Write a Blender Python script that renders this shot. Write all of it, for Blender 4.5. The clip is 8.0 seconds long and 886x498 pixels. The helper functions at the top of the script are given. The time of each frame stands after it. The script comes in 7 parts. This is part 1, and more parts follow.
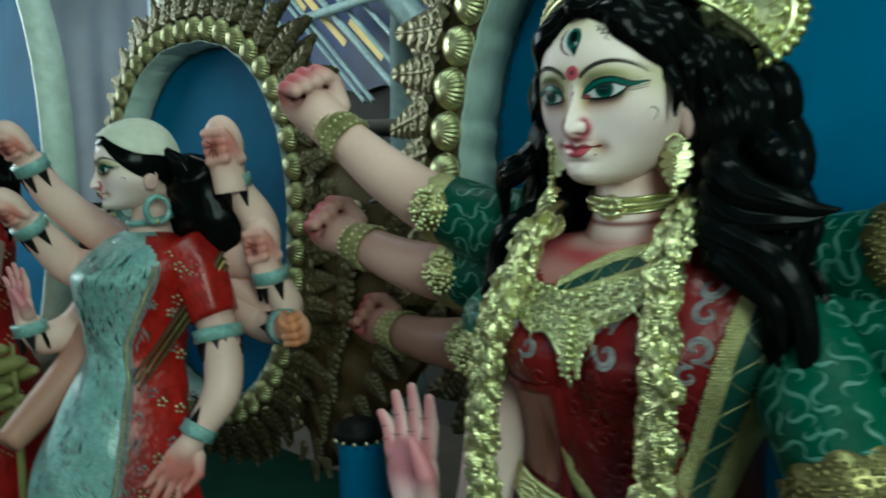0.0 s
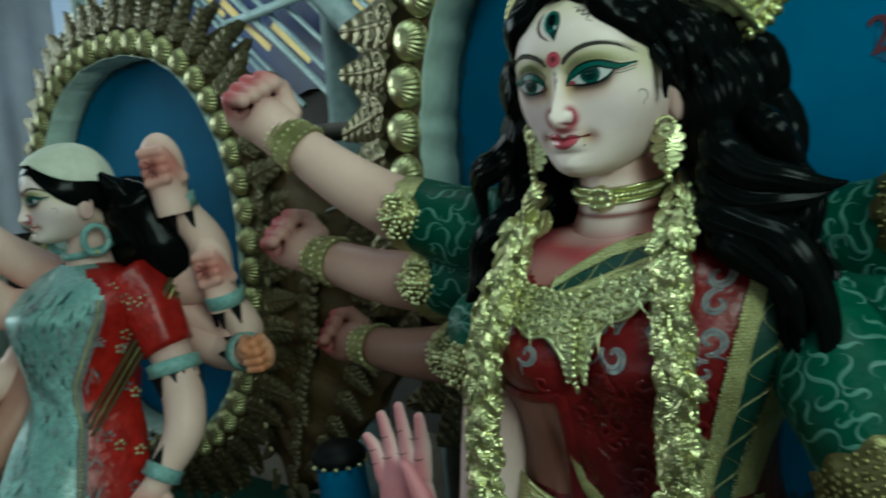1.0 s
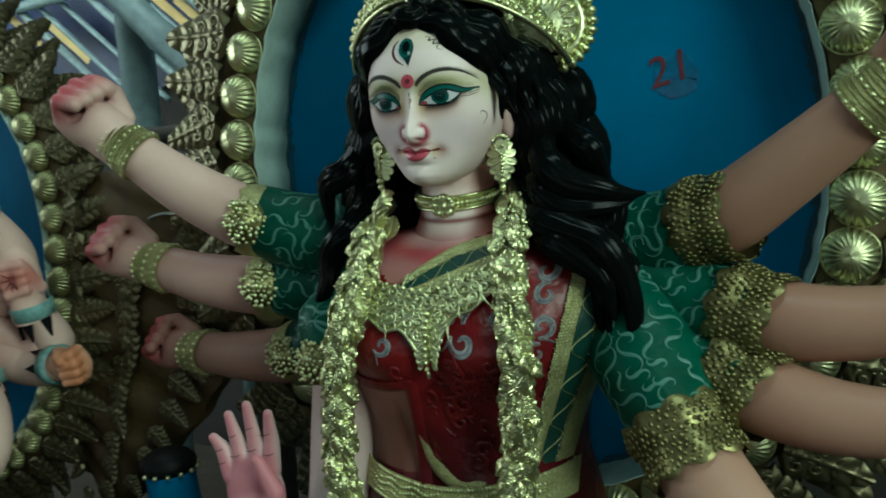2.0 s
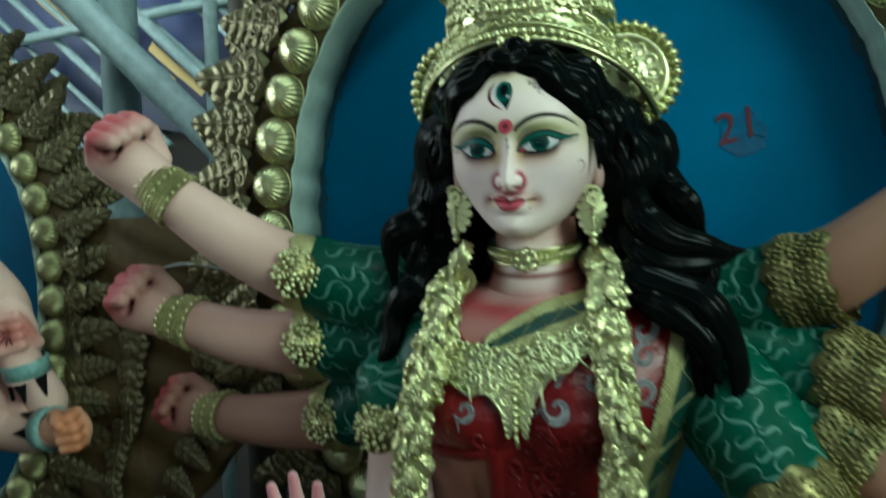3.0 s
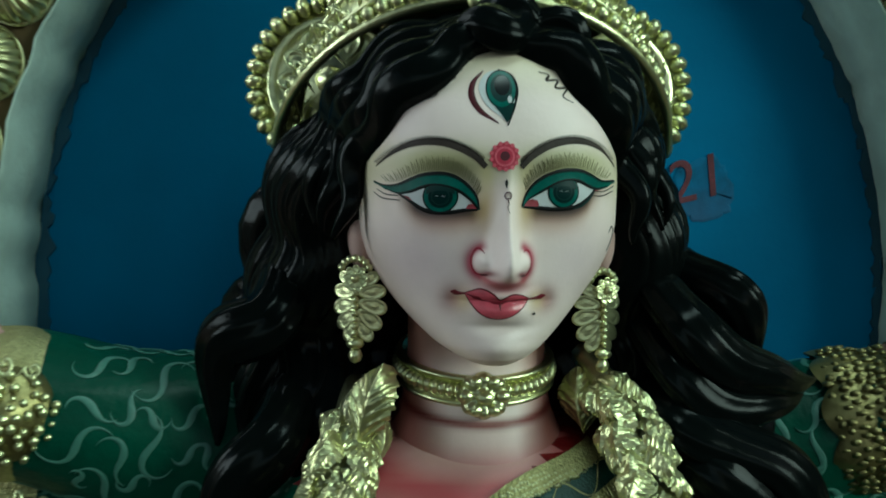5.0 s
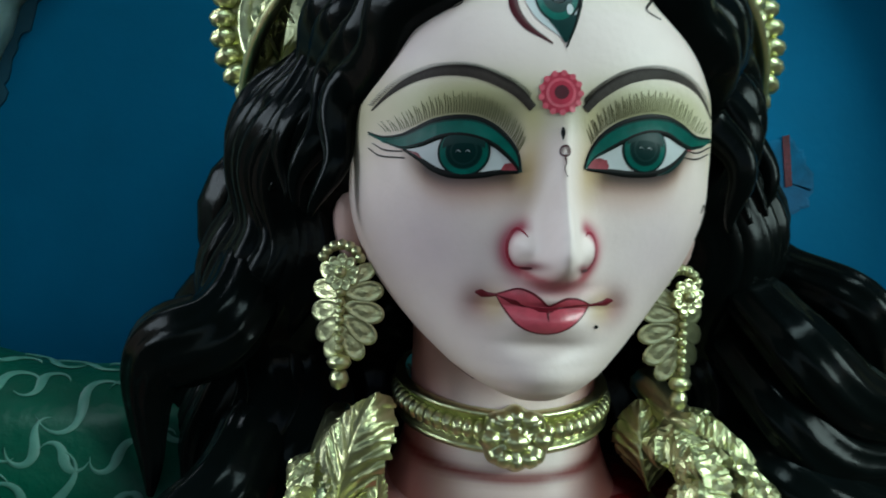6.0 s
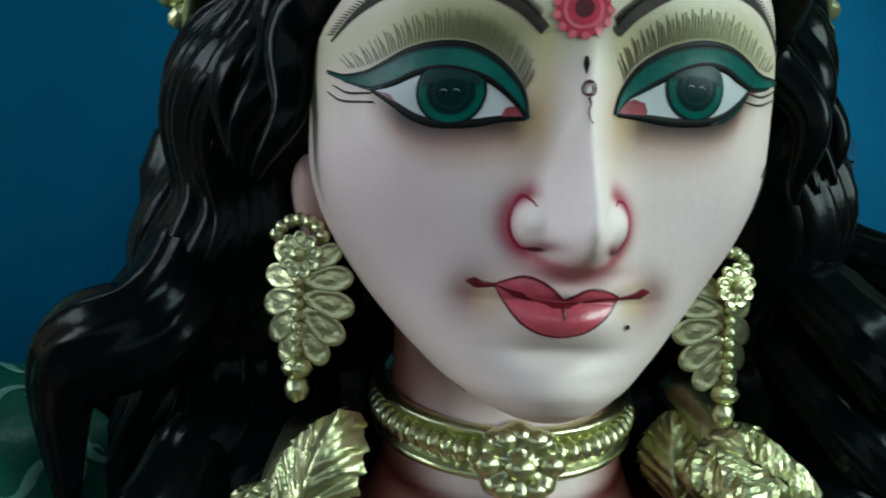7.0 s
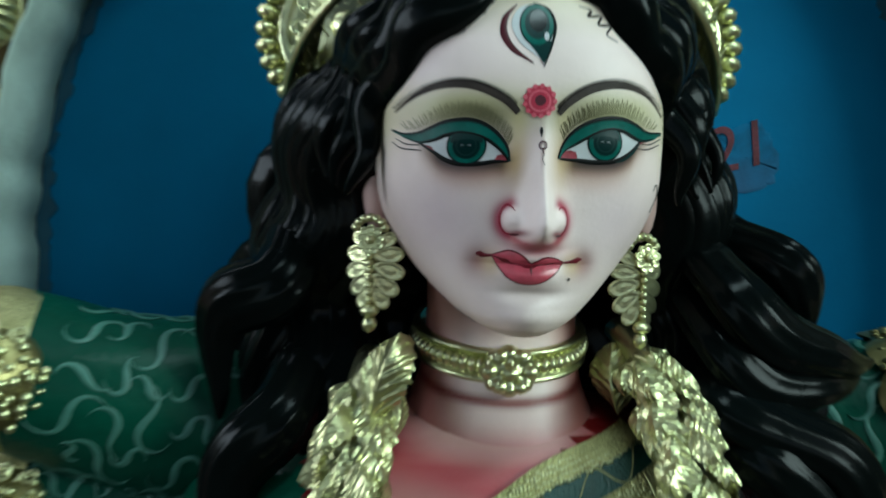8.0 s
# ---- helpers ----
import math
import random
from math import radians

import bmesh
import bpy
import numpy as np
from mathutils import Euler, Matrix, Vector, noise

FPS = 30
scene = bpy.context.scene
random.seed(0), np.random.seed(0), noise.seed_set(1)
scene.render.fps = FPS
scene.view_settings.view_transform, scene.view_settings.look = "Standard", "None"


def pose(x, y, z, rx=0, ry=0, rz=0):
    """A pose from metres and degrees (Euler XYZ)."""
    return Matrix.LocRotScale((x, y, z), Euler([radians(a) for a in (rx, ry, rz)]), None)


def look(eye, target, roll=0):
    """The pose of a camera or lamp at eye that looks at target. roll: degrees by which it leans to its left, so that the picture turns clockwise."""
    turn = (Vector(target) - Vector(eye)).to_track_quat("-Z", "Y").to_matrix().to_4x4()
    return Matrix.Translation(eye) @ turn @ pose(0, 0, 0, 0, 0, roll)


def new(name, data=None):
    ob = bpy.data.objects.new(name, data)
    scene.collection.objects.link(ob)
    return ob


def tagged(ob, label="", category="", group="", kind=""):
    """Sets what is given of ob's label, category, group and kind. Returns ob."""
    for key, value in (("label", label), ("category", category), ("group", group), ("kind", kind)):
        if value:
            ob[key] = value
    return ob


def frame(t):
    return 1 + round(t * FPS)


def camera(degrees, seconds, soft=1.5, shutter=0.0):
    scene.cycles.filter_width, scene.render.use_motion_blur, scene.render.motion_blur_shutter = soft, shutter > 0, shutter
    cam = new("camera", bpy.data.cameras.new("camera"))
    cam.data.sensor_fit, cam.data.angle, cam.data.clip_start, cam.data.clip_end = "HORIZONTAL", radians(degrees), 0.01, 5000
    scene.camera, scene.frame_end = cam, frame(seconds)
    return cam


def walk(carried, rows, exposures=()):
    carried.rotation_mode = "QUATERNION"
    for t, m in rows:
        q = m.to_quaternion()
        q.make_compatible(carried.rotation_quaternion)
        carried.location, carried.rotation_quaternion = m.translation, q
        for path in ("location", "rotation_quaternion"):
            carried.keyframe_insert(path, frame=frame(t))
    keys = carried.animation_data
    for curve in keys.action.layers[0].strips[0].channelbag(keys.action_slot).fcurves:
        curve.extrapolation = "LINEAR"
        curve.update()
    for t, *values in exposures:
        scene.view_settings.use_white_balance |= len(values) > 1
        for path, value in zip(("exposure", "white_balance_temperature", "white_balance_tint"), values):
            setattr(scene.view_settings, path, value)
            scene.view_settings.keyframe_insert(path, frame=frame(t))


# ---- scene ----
cam = camera(58.0, 8.0, soft=1.8, shutter=0.5)
METRES, EYE, TILT, LEAN, TURN = 1.5, 1.5, -6.0, 0.0, 43.0
ROWS = [
    (0.0, 0.0, 0.0, 0.0, 0.0, 0.0, -0.0),
    (0.5, -0.0243, 0.0553, 0.0055, 2.46, -0.03, 4.98),
    (1.0, -0.0392, 0.0527, 0.0121, -4.61, -0.45, 5.09),
    (1.5, -0.0833, 0.0172, 0.0117, -13.08, -0.95, 5.79),
    (1.7, -0.0981, 0.0049, 0.0145, -16.59, -1.23, 5.93),
    (2.8, -0.2048, 0.0673, 0.0093, -25.61, 0.63, 4.05),
    (3.0, -0.2212, 0.1016, 0.0184, -25.31, 2.75, 4.5),
    (3.5, -0.234, 0.1999, 0.0363, -29.55, 5.03, 3.78),
    (4.0, -0.2126, 0.2965, 0.0552, -34.91, 4.36, 3.34),
    (4.5, -0.1916, 0.391, 0.0779, -43.6, 4.06, 3.76),
    (4.7, -0.1826, 0.4197, 0.0870, -45.99, 3.25, 4.12),
    (5.8, -0.0879, 0.5150, 0.0861, -47.68, 3.15, 3.15),
    (6.0, -0.0778, 0.5258, 0.0865, -46.49, 3.78, 2.25),
    (6.5, -0.056, 0.5568, 0.0877, -46.78, 3.38, 1.71),
    (7.0, -0.0318, 0.563, 0.0883, -46.39, 2.57, 2.17),
    (7.5, -0.0374, 0.5474, 0.0874, -46.17, 2.33, 1.87),
    (8.0, -0.1293, 0.4758, 0.0805, -45.72, 1.98, 2.46),
]
EXPOSURES = [(0.0, -0.36, 6450, 1), (0.5, -0.42, 6450, 1), (1.0, -0.58, 6450, 1), (1.7, -0.58, 6450, 1), (2.8, -0.30, 6450, 1), (3.5, -0.35, 6450, 1), (4.5, -0.46, 6450, 1), (4.7, -0.46, 6450, 1), (5.8, -0.16, 6150, 13), (8.0, -0.12, 6150, 13)]
walk(cam, [(t, pose(0, 0, EYE, TILT, LEAN, TURN) @ pose(METRES * x, METRES * y, METRES * z, 90 + pitch, roll, yaw)) for t, x, y, z, yaw, pitch, roll in ROWS],
     EXPOSURES)

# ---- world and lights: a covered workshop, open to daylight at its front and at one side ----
world = bpy.data.worlds.new("world")
scene.world = world
world.use_nodes = True
sky = world.node_tree.nodes.new("ShaderNodeTexSky")
sky.sky_type, sky.sun_disc, sky.sun_elevation, sky.sun_rotation = "NISHITA", False, radians(40), radians(120)
world.node_tree.links.new(sky.outputs["Color"], world.node_tree.nodes["Background"].inputs["Color"])
world.node_tree.nodes["Background"].inputs["Strength"].default_value = 0.12


def area_light(name, eye, target, width, height, watts, colour):
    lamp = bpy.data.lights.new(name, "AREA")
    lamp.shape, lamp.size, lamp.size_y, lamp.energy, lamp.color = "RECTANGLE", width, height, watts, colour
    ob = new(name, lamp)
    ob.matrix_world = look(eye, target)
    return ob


area_light("daylight_front", (2.25, -0.80, 2.55), (-0.55, 0.9, 1.5), 1.6, 1.1, 98, (0.76, 1.0, 0.90))
area_light("daylight_front_wide", (-2.1, -3.4, 2.35), (-0.8, 1.2, 1.8), 3.4, 1.2, 8, (0.73, 1.0, 0.91))
# added fill under the closed roof, brightens the blue board from above
area_light("board_fill", (0.05, 0.15, 3.52), (-0.90, 1.24, 1.70), 1.6, 0.40, 30, (0.72, 1.0, 0.95))
area_light("daylight_side", (-5.6, 0.2, 2.5), (-2.8, 1.3, 1.6), 2.2, 1.8, 130, (0.82, 0.97, 1.0))
# added fill below the unbroken ceiling, lifts the rafters and tarpaulins
area_light("rafter_fill", (-2.5, 1.55, 3.50), (-2.2, 3.0, 2.5), 2.2, 0.5, 48, (0.85, 0.97, 1.0))

# ---- materials ----
def material(name, colour, rough=0.5, metal=0.0, grain=0.0, grain_scale=60.0, bump=0.0, bump_scale=200.0, dirt=None, coat=0.0, attribute="", spec=0.5):
    """A node material: a base colour that varies at two scales, roughness that varies with it, and a fine relief."""
    m = bpy.data.materials.new(name)
    m.use_nodes = True
    tree = m.node_tree
    n, link = tree.nodes, tree.links.new
    shader = n["Principled BSDF"]
    shader.inputs["Roughness"].default_value, shader.inputs["Metallic"].default_value = rough, metal
    shader.inputs["Coat Weight"].default_value, shader.inputs["Coat Roughness"].default_value = coat, 0.12
    shader.inputs["Specular IOR Level"].default_value = spec
    place = n.new("ShaderNodeTexCoord")
    fine, broad = n.new("ShaderNodeTexNoise"), n.new("ShaderNodeTexNoise")
    fine.inputs["Scale"].default_value, broad.inputs["Scale"].default_value = grain_scale, grain_scale / 9
    fine.inputs["Detail"].default_value, broad.inputs["Detail"].default_value = 5, 3
    for node in (fine, broad):
        link(place.outputs["Object"], node.inputs["Vector"])
    if attribute:
        base = n.new("ShaderNodeAttribute")
        base.attribute_name = attribute
        source = base.outputs["Color"]
    else:
        base = n.new("ShaderNodeRGB")
        base.outputs[0].default_value = (*colour, 1)
        source = base.outputs[0]
    for node, amount, shade in ((fine, grain, None), (broad, 1.3 * grain, dirt)):
        mix = n.new("ShaderNodeMix")
        mix.data_type, mix.blend_type = "RGBA", "MULTIPLY" if shade is None else "MIX"
        ramp = n.new("ShaderNodeMapRange")
        ramp.inputs["From Min"].default_value, ramp.inputs["From Max"].default_value = 0.40, 0.66
        ramp.inputs["To Min"].default_value, ramp.inputs["To Max"].default_value = 0.0, min(1.0, amount)
        link(node.outputs["Fac"], ramp.inputs["Value"])
        link(ramp.outputs["Result"], mix.inputs["Factor"])
        link(source, mix.inputs["A"])
        mix.inputs["B"].default_value = (*(shade or (0.45, 0.43, 0.40)), 1)
        source = mix.outputs["Result"]
    link(source, shader.inputs["Base Color"])
    wear = n.new("ShaderNodeMapRange")
    wear.inputs["To Min"].default_value, wear.inputs["To Max"].default_value = max(0.03, rough - 0.10), min(1.0, rough + 0.12)
    link(broad.outputs["Fac"], wear.inputs["Value"])
    link(wear.outputs["Result"], shader.inputs["Roughness"])
    if bump:
        tex, relief_node = n.new("ShaderNodeTexNoise"), n.new("ShaderNodeBump")
        tex.inputs["Scale"].default_value, tex.inputs["Detail"].default_value = bump_scale, 4
        relief_node.inputs["Strength"].default_value, relief_node.inputs["Distance"].default_value = bump, 0.004
        link(place.outputs["Object"], tex.inputs["Vector"])
        link(tex.outputs["Fac"], relief_node.inputs["Height"])
        link(relief_node.outputs["Normal"], shader.inputs["Normal"])
    return m


SKIN = material("painted_skin", (.8, .7, .66), .46, 0, .05, 90, .05, 300, attribute="paint", coat=.03, spec=.28)
HAIR = material("black_enamel", (.0026, .0042, .0040), .17, 0, .3, 60, .16, 45, coat=.0, spec=.06)
GOLD = material("gold_foil", (.66, .67, .39), .32, 1, .15, 120, .16, 170, dirt=(.42, .37, .17))
GOLD_FINE = material("gold_paint", (.58, .56, .27), .44, 1, .35, 220, .8, 420, dirt=(.22, .17, .06))
GOLD_DULL = material("dull_gold_paint", (.30, .265, .11), .40, .85, .4, 60, .18, 160, dirt=(.07, .05, .02))
BROWN_GOLD = material("brown_gold_board", (.12, .075, .026), .55, .45, .5, 18, .5, 60, dirt=(.04, .025, .012))
RED = material("red_cloth", (.19, .009, .010), .34, 0, .7, 22, .7, 60, dirt=(.050, .003, .006), coat=.10, spec=.30)
GREEN = material("green_cloth", (.001, .076, .044), .38, 0, .4, 30, .3, 120, dirt=(.001, .028, .020), coat=.02, spec=.13)
GREEN_PALE = material("pale_green_paint", (.065, .21, .16), .45, 0, .3, 150, .1, 200, dirt=(.02, .11, .085))
GREEN_BORDER = material("deep_green_border", (.002, .050, .036), .40, 0, .4, 90, .4, 400)
SILVER = material("silver_glitter", (.46, .50, .52), .38, .55, .6, 700, .8, 900, dirt=(.15, .16, .18))
BLACK = material("black_line", (.005, .006, .006), .50, 0, .1, spec=.15)
TEAL = material("teal_paint", (.000, .125, .098), .30, 0, .5, 130, .05, 300, dirt=(.000, .072, .060), spec=.25)
TEAL_DARK = material("dark_teal_paint", (.002, .030, .028), .35, 0, .2, 200, spec=.25)
WHITE = material("eye_white", (.58, .60, .61), .34, 0, .05, 200, coat=.4)
EYE_PINK = material("eye_pink", (.40, .060, .080), .35, 0, .7, 260, coat=.3)
PUPIL = material("pupil_black", (.003, .006, .006), .18, 0, .05, spec=.3)
IRIS_DEEP = material("iris_deep_teal", (.001, .022, .021), .36, 0, .1, 200, spec=.12)
MAROON = material("maroon_line", (.075, .004, .010), .40, 0, .2, 300)
BROW = material("brow_brown", (.055, .042, .036), .60, 0, .4, 500, spec=.15)
LIP = material("lip_pink", (.66, .095, .135), .32, 0, .3, 220, .08, 500, coat=.25)
LIP_DARK = material("lip_dark", (.15, .007, .016), .35, 0, .3, 300)
NOSTRIL = material("nostril_red", (.30, .012, .034), .46, 0, .3, 300, spec=.2)
BINDI = material("bindi_red", (.47, .018, .050), .42, 0, .3, 300)
LASH = material("lash_olive", (.155, .145, .056), .50, 0, .2, 300)
BLUE = material("blue_board", (.0005, .130, .270), .70, 0, .3, 5, .12, 60, dirt=(.0005, .075, .180), spec=.08)
BLUE_DARK = material("dark_blue_overspray", (.001, .055, .095), .60, 0, .3, 30, .2, 90)
PALE = material("pale_green_edging", (.64, .80, .70), .55, 0, .3, 25, .5, 70, dirt=(.48, .66, .56))
CHALK = material("red_chalk", (.12, .014, .026), .75, 0, .6, 300, .2, 400)
BAMBOO = material("painted_bamboo", (.36, .50, .50), .50, 0, .5, 30, .2, 120, dirt=(.18, .28, .28))
BAMBOO_DARK = material("weathered_bamboo", (.085, .070, .050), .65, 0, .5, 30, .3, 120, dirt=(.045, .036, .026))
TARP = material("blue_tarpaulin", (.016, .050, .20), .45, 0, .8, 6, .6, 25, dirt=(.010, .014, .024))
DAYLIT_YELLOW = material("daylit_yellow_plastic", (.80, .58, .20), .55, 0, .3, 8, .3, 40)
SHED = material("grey_sheet_wall", (.040, .036, .030), .80, 0, .4, 3, .3, 30, dirt=(.022, .019, .016))
SHED_PALE = material("pale_sheet_wall", (.72, .78, .88), .75, 0, .3, 3, .3, 30, dirt=(.55, .60, .70))
EARTH = material("trodden_earth", (.10, .080, .060), .90, 0, .5, 8, .8, 60, dirt=(.05, .04, .03))
STAGE = material("dark_green_cloth", (.004, .040, .022), .70, 0, .5, 12, .6, 200, dirt=(.002, .015, .010), spec=.06)
CAP = material("primed_clay_cap", (.70, .71, .60), .65, 0, .3, 30, .3, 160, dirt=(.50, .54, .40))
TEAL_SILVER = material("teal_silver_brocade", (.30, .56, .52), .30, .25, .6, 90, 1.0, 260, dirt=(.14, .34, .32), coat=.3)
LEAF_GREEN = material("yellow_green_rind", (.30, .30, .10), .45, 0, .5, 30, .3, 80, dirt=(.12, .13, .04))
WIRE = material("grey_wire", (.20, .20, .19), .5, 0, .2)
SMUDGE = material("smudged_paint", (.001, .124, .255), .70, 0, .8, 45, .1, 200, dirt=(.030, .092, .180), spec=.08)
# the same foil and paint for small pieces that are built at unit size
GOLD_UNIT = material("gold_foil_piece", (.74, .75, .42), .31, .96, .18, 2.2, .12, 6, dirt=(.44, .38, .16))
DULL_UNIT = material("dull_gold_piece", (.190, .165, .088), .38, .80, .4, 3.0, .25, 9, dirt=(.055, .048, .022))
PALE_UNIT = material("worn_gold_piece", (.40, .39, .20), .46, .85, .3, 2.5, .2, 7, dirt=(.16, .14, .06))
LEAF_FOIL = material("gold_foil_leaf", (.62, .62, .33), .34, .96, .35, 2.6, .15, 9, dirt=(.30, .24, .09))
RED_BRIGHT = material("bright_red_cloth", (.40, .014, .010), .30, 0, .6, 34, .8, 60, dirt=(.14, .006, .007), coat=.12, spec=.3)

# ---- mesh tools ----
class Build:
    """Gathers grids, tubes and patches for one mesh."""

    def __init__(self, mats):
        self.mats, self.v, self.f, self.m, self.c, self.count = list(mats), [], [], [], [], 0

    def add(self, verts, faces, mat, paint=None):
        verts = np.asarray(verts, float).reshape(-1, 3)
        slot = self.mats.index(mat)
        self.v.append(verts)
        self.c.append(np.ones((len(verts), 3)) * (0.8, 0.7, 0.66) if paint is None else np.asarray(paint, float).reshape(-1, 3) * np.ones((len(verts), 1)))
        self.f.append((np.asarray(faces) + self.count, slot))
        self.count += len(verts)

    def grid(self, p, mat, wrap_u=False, wrap_v=False, flip=False, paint=None):
        n, m = p.shape[:2]
        i, j = np.meshgrid(np.arange(n if wrap_u else n - 1), np.arange(m if wrap_v else m - 1), indexing="ij")
        a, b = i * m + j, ((i + 1) % n) * m + j
        c, d = ((i + 1) % n) * m + (j + 1) % m, i * m + (j + 1) % m
        q = np.stack([a, b, c, d] if flip else [a, d, c, b], -1).reshape(-1, 4)
        self.add(p, q, mat, paint)

    def tube(self, path, radius, mat, n=14, ridges=0, depth=0.0, twist=0.0, squash=1.0, paint=None, fine=1):
        """A tapered tube along a path; ridges cut strands or folds into it; squash flattens it."""
        p = np.asarray(path, float)
        if fine > 1:
            p = smooth(p, fine * (len(p) - 1) + 1)
        k = len(p)
        r = np.interp(np.linspace(0, 1, k), np.linspace(0, 1, np.size(radius)), np.atleast_1d(radius))
        t = np.gradient(p, axis=0)
        t /= np.linalg.norm(t, axis=1)[:, None] + 1e-12
        side = np.cross(t[0], (0, 1, 0.01))
        if np.linalg.norm(side) < 0.1:
            side = np.cross(t[0], (1, 0, 0))
        sides = []
        for d in t:
            side = side - d * (side @ d)
            side /= np.linalg.norm(side)
            sides.append(side)
        s = np.array(sides)
        u = np.cross(t, s)
        a = np.linspace(0, 2 * np.pi, n, endpoint=False)[None, :] + np.linspace(0, twist, k)[:, None]
        wave = 1 - depth * (0.5 - 0.5 * np.cos(ridges * np.linspace(0, 2 * np.pi, n, endpoint=False)))[None, :] if ridges else 1
        q = p[:, None] + (r[:, None] * wave * np.cos(a))[..., None] * s[:, None] + (r[:, None] * wave * squash * np.sin(a))[..., None] * u[:, None]
        ends = np.concatenate([np.repeat(p[:1, None], n, 1), q, np.repeat(p[-1:, None], n, 1)], 0)
        if paint is not None and np.ndim(paint) == 2:
            paint = np.repeat(np.concatenate([paint[:1], resample(paint, k), paint[-1:]], 0)[:, None], n, 1)
        self.grid(ends, mat, wrap_v=True, paint=paint)
        return q

    def ball(self, centre, radii, mat, n=10, m=7, axes=None, paint=None):
        a, b = np.meshgrid(np.linspace(0, 2 * np.pi, n, endpoint=False), np.linspace(0, np.pi, m), indexing="ij")
        p = np.stack([np.cos(a) * np.sin(b), np.sin(a) * np.sin(b), np.cos(b)], -1) * np.asarray(radii)
        if axes is not None:
            p = p @ np.asarray(axes)
        self.grid(p + np.asarray(centre), mat, wrap_u=True, flip=True, paint=paint)

    def ribbon(self, surface, uv, width, mat, off=0.0006, n=0):
        """A painted stroke that lies on a surface(u, v)."""
        uv = np.asarray(uv, float)
        uv = smooth(uv, n or 8 * (len(uv) - 1) + 1)
        w = np.interp(np.linspace(0, 1, len(uv)), np.linspace(0, 1, np.size(width)), np.atleast_1d(width))
        e = 1e-4
        p = surface(uv[:, 0], uv[:, 1])
        du, dv = surface(uv[:, 0] + e, uv[:, 1]) - p, surface(uv[:, 0], uv[:, 1] + e) - p
        normal = np.cross(du, dv)
        normal /= np.linalg.norm(normal, axis=1)[:, None] + 1e-15
        t = np.gradient(p, axis=0)
        side = np.cross(normal, t)
        side /= np.linalg.norm(side, axis=1)[:, None] + 1e-15
        h = (w / 2)[:, None]
        self.grid(np.stack([p - side * h + normal * off * .3, p + normal * off, p + side * h + normal * off * .3], 1), mat)

    def patch(self, surface, upper, lower, mat, off=0.0003, nu=40, nv=10):
        """Paint between two strokes of a surface."""
        a, b = smooth(np.asarray(upper, float), nu), smooth(np.asarray(lower, float), nu)
        k = np.linspace(0, 1, nv)[None, :, None]
        uv = a[:, None] * (1 - k) + b[:, None] * k
        p = surface(uv[..., 0].ravel(), uv[..., 1].ravel())
        e = 1e-4
        normal = np.cross(surface(uv[..., 0].ravel() + e, uv[..., 1].ravel()) - p, surface(uv[..., 0].ravel(), uv[..., 1].ravel() + e) - p)
        normal /= np.linalg.norm(normal, axis=1)[:, None] + 1e-15
        self.grid((p + normal * off).reshape(nu, nv, 3), mat)

    def disc(self, surface, cu, cv, ru, rv, mat, off=0.0004, n=36, rings=5, inner=0.0, scallop=0, deep=0.0, turn=0.0):
        a = np.linspace(0, 2 * np.pi, n, endpoint=False)[:, None]
        k = np.linspace(inner, 1, rings)[None, :] * (1 + deep * np.cos(scallop * a))
        x, z = ru * k * np.cos(a), rv * k * np.sin(a)
        u, v = cu + x * math.cos(turn) - z * math.sin(turn), cv + x * math.sin(turn) + z * math.cos(turn)
        p = surface(u.ravel(), v.ravel())
        e = 1e-4
        normal = np.cross(surface(u.ravel() + e, v.ravel()) - p, surface(u.ravel(), v.ravel() + e) - p)
        normal /= np.linalg.norm(normal, axis=1)[:, None] + 1e-15
        self.grid((p + normal * off).reshape(n, rings, 3), mat, wrap_u=True)

    def mesh(self, name, smooth_shade=True, paint=False):
        me = bpy.data.meshes.new(name)
        faces, slots = [], []
        for f, slot in self.f:
            faces += f.tolist()
            slots.append(np.full(len(f), slot))
        verts = np.concatenate(self.v)
        me.from_pydata(verts.tolist(), [], faces)
        for m in self.mats:
            me.materials.append(m)
        me.polygons.foreach_set("material_index", np.concatenate(slots).astype(np.int32))
        me.polygons.foreach_set("use_smooth", np.full(len(faces), smooth_shade))
        if paint:
            layer = me.color_attributes.new("paint", "FLOAT_COLOR", "POINT")
            colours = np.concatenate(self.c)
            layer.data.foreach_set("color", np.concatenate([colours, np.ones((len(colours), 1))], 1).astype(np.float32).ravel())
        me.update()
        return me


def resample(p, n):
    p = np.asarray(p, float)
    x = np.linspace(0, 1, len(p))
    return np.stack([np.interp(np.linspace(0, 1, n), x, p[:, i]) for i in range(p.shape[1])], 1)


def smooth(p, n):
    """n points along a smooth curve through the points p."""
    p = np.asarray(p, float)
    if len(p) < 3:
        return resample(p, n)
    s = np.concatenate([[0], np.cumsum(np.sqrt(np.linalg.norm(np.diff(p, axis=0), axis=1) + 1e-9))])
    q = np.linspace(0, s[-1], n)
    return np.stack([hermite(s, p[:, i])(q) for i in range(p.shape[1])], 1)


def thing(name, label, category, at=(0, 0, 0), group="", kind=""):
    ob = new(name)
    ob.location = at
    return tagged(ob, label, category, group, kind)


def mesh_thing(name, me, label, category, group="", kind=""):
    return tagged(new(name, me), label, category, group, kind)


def part(name, me, parent, label="", m=None):
    ob = new(name, me)
    ob.parent = parent
    if m is not None:
        ob.matrix_basis = m
    return tagged(ob, label)


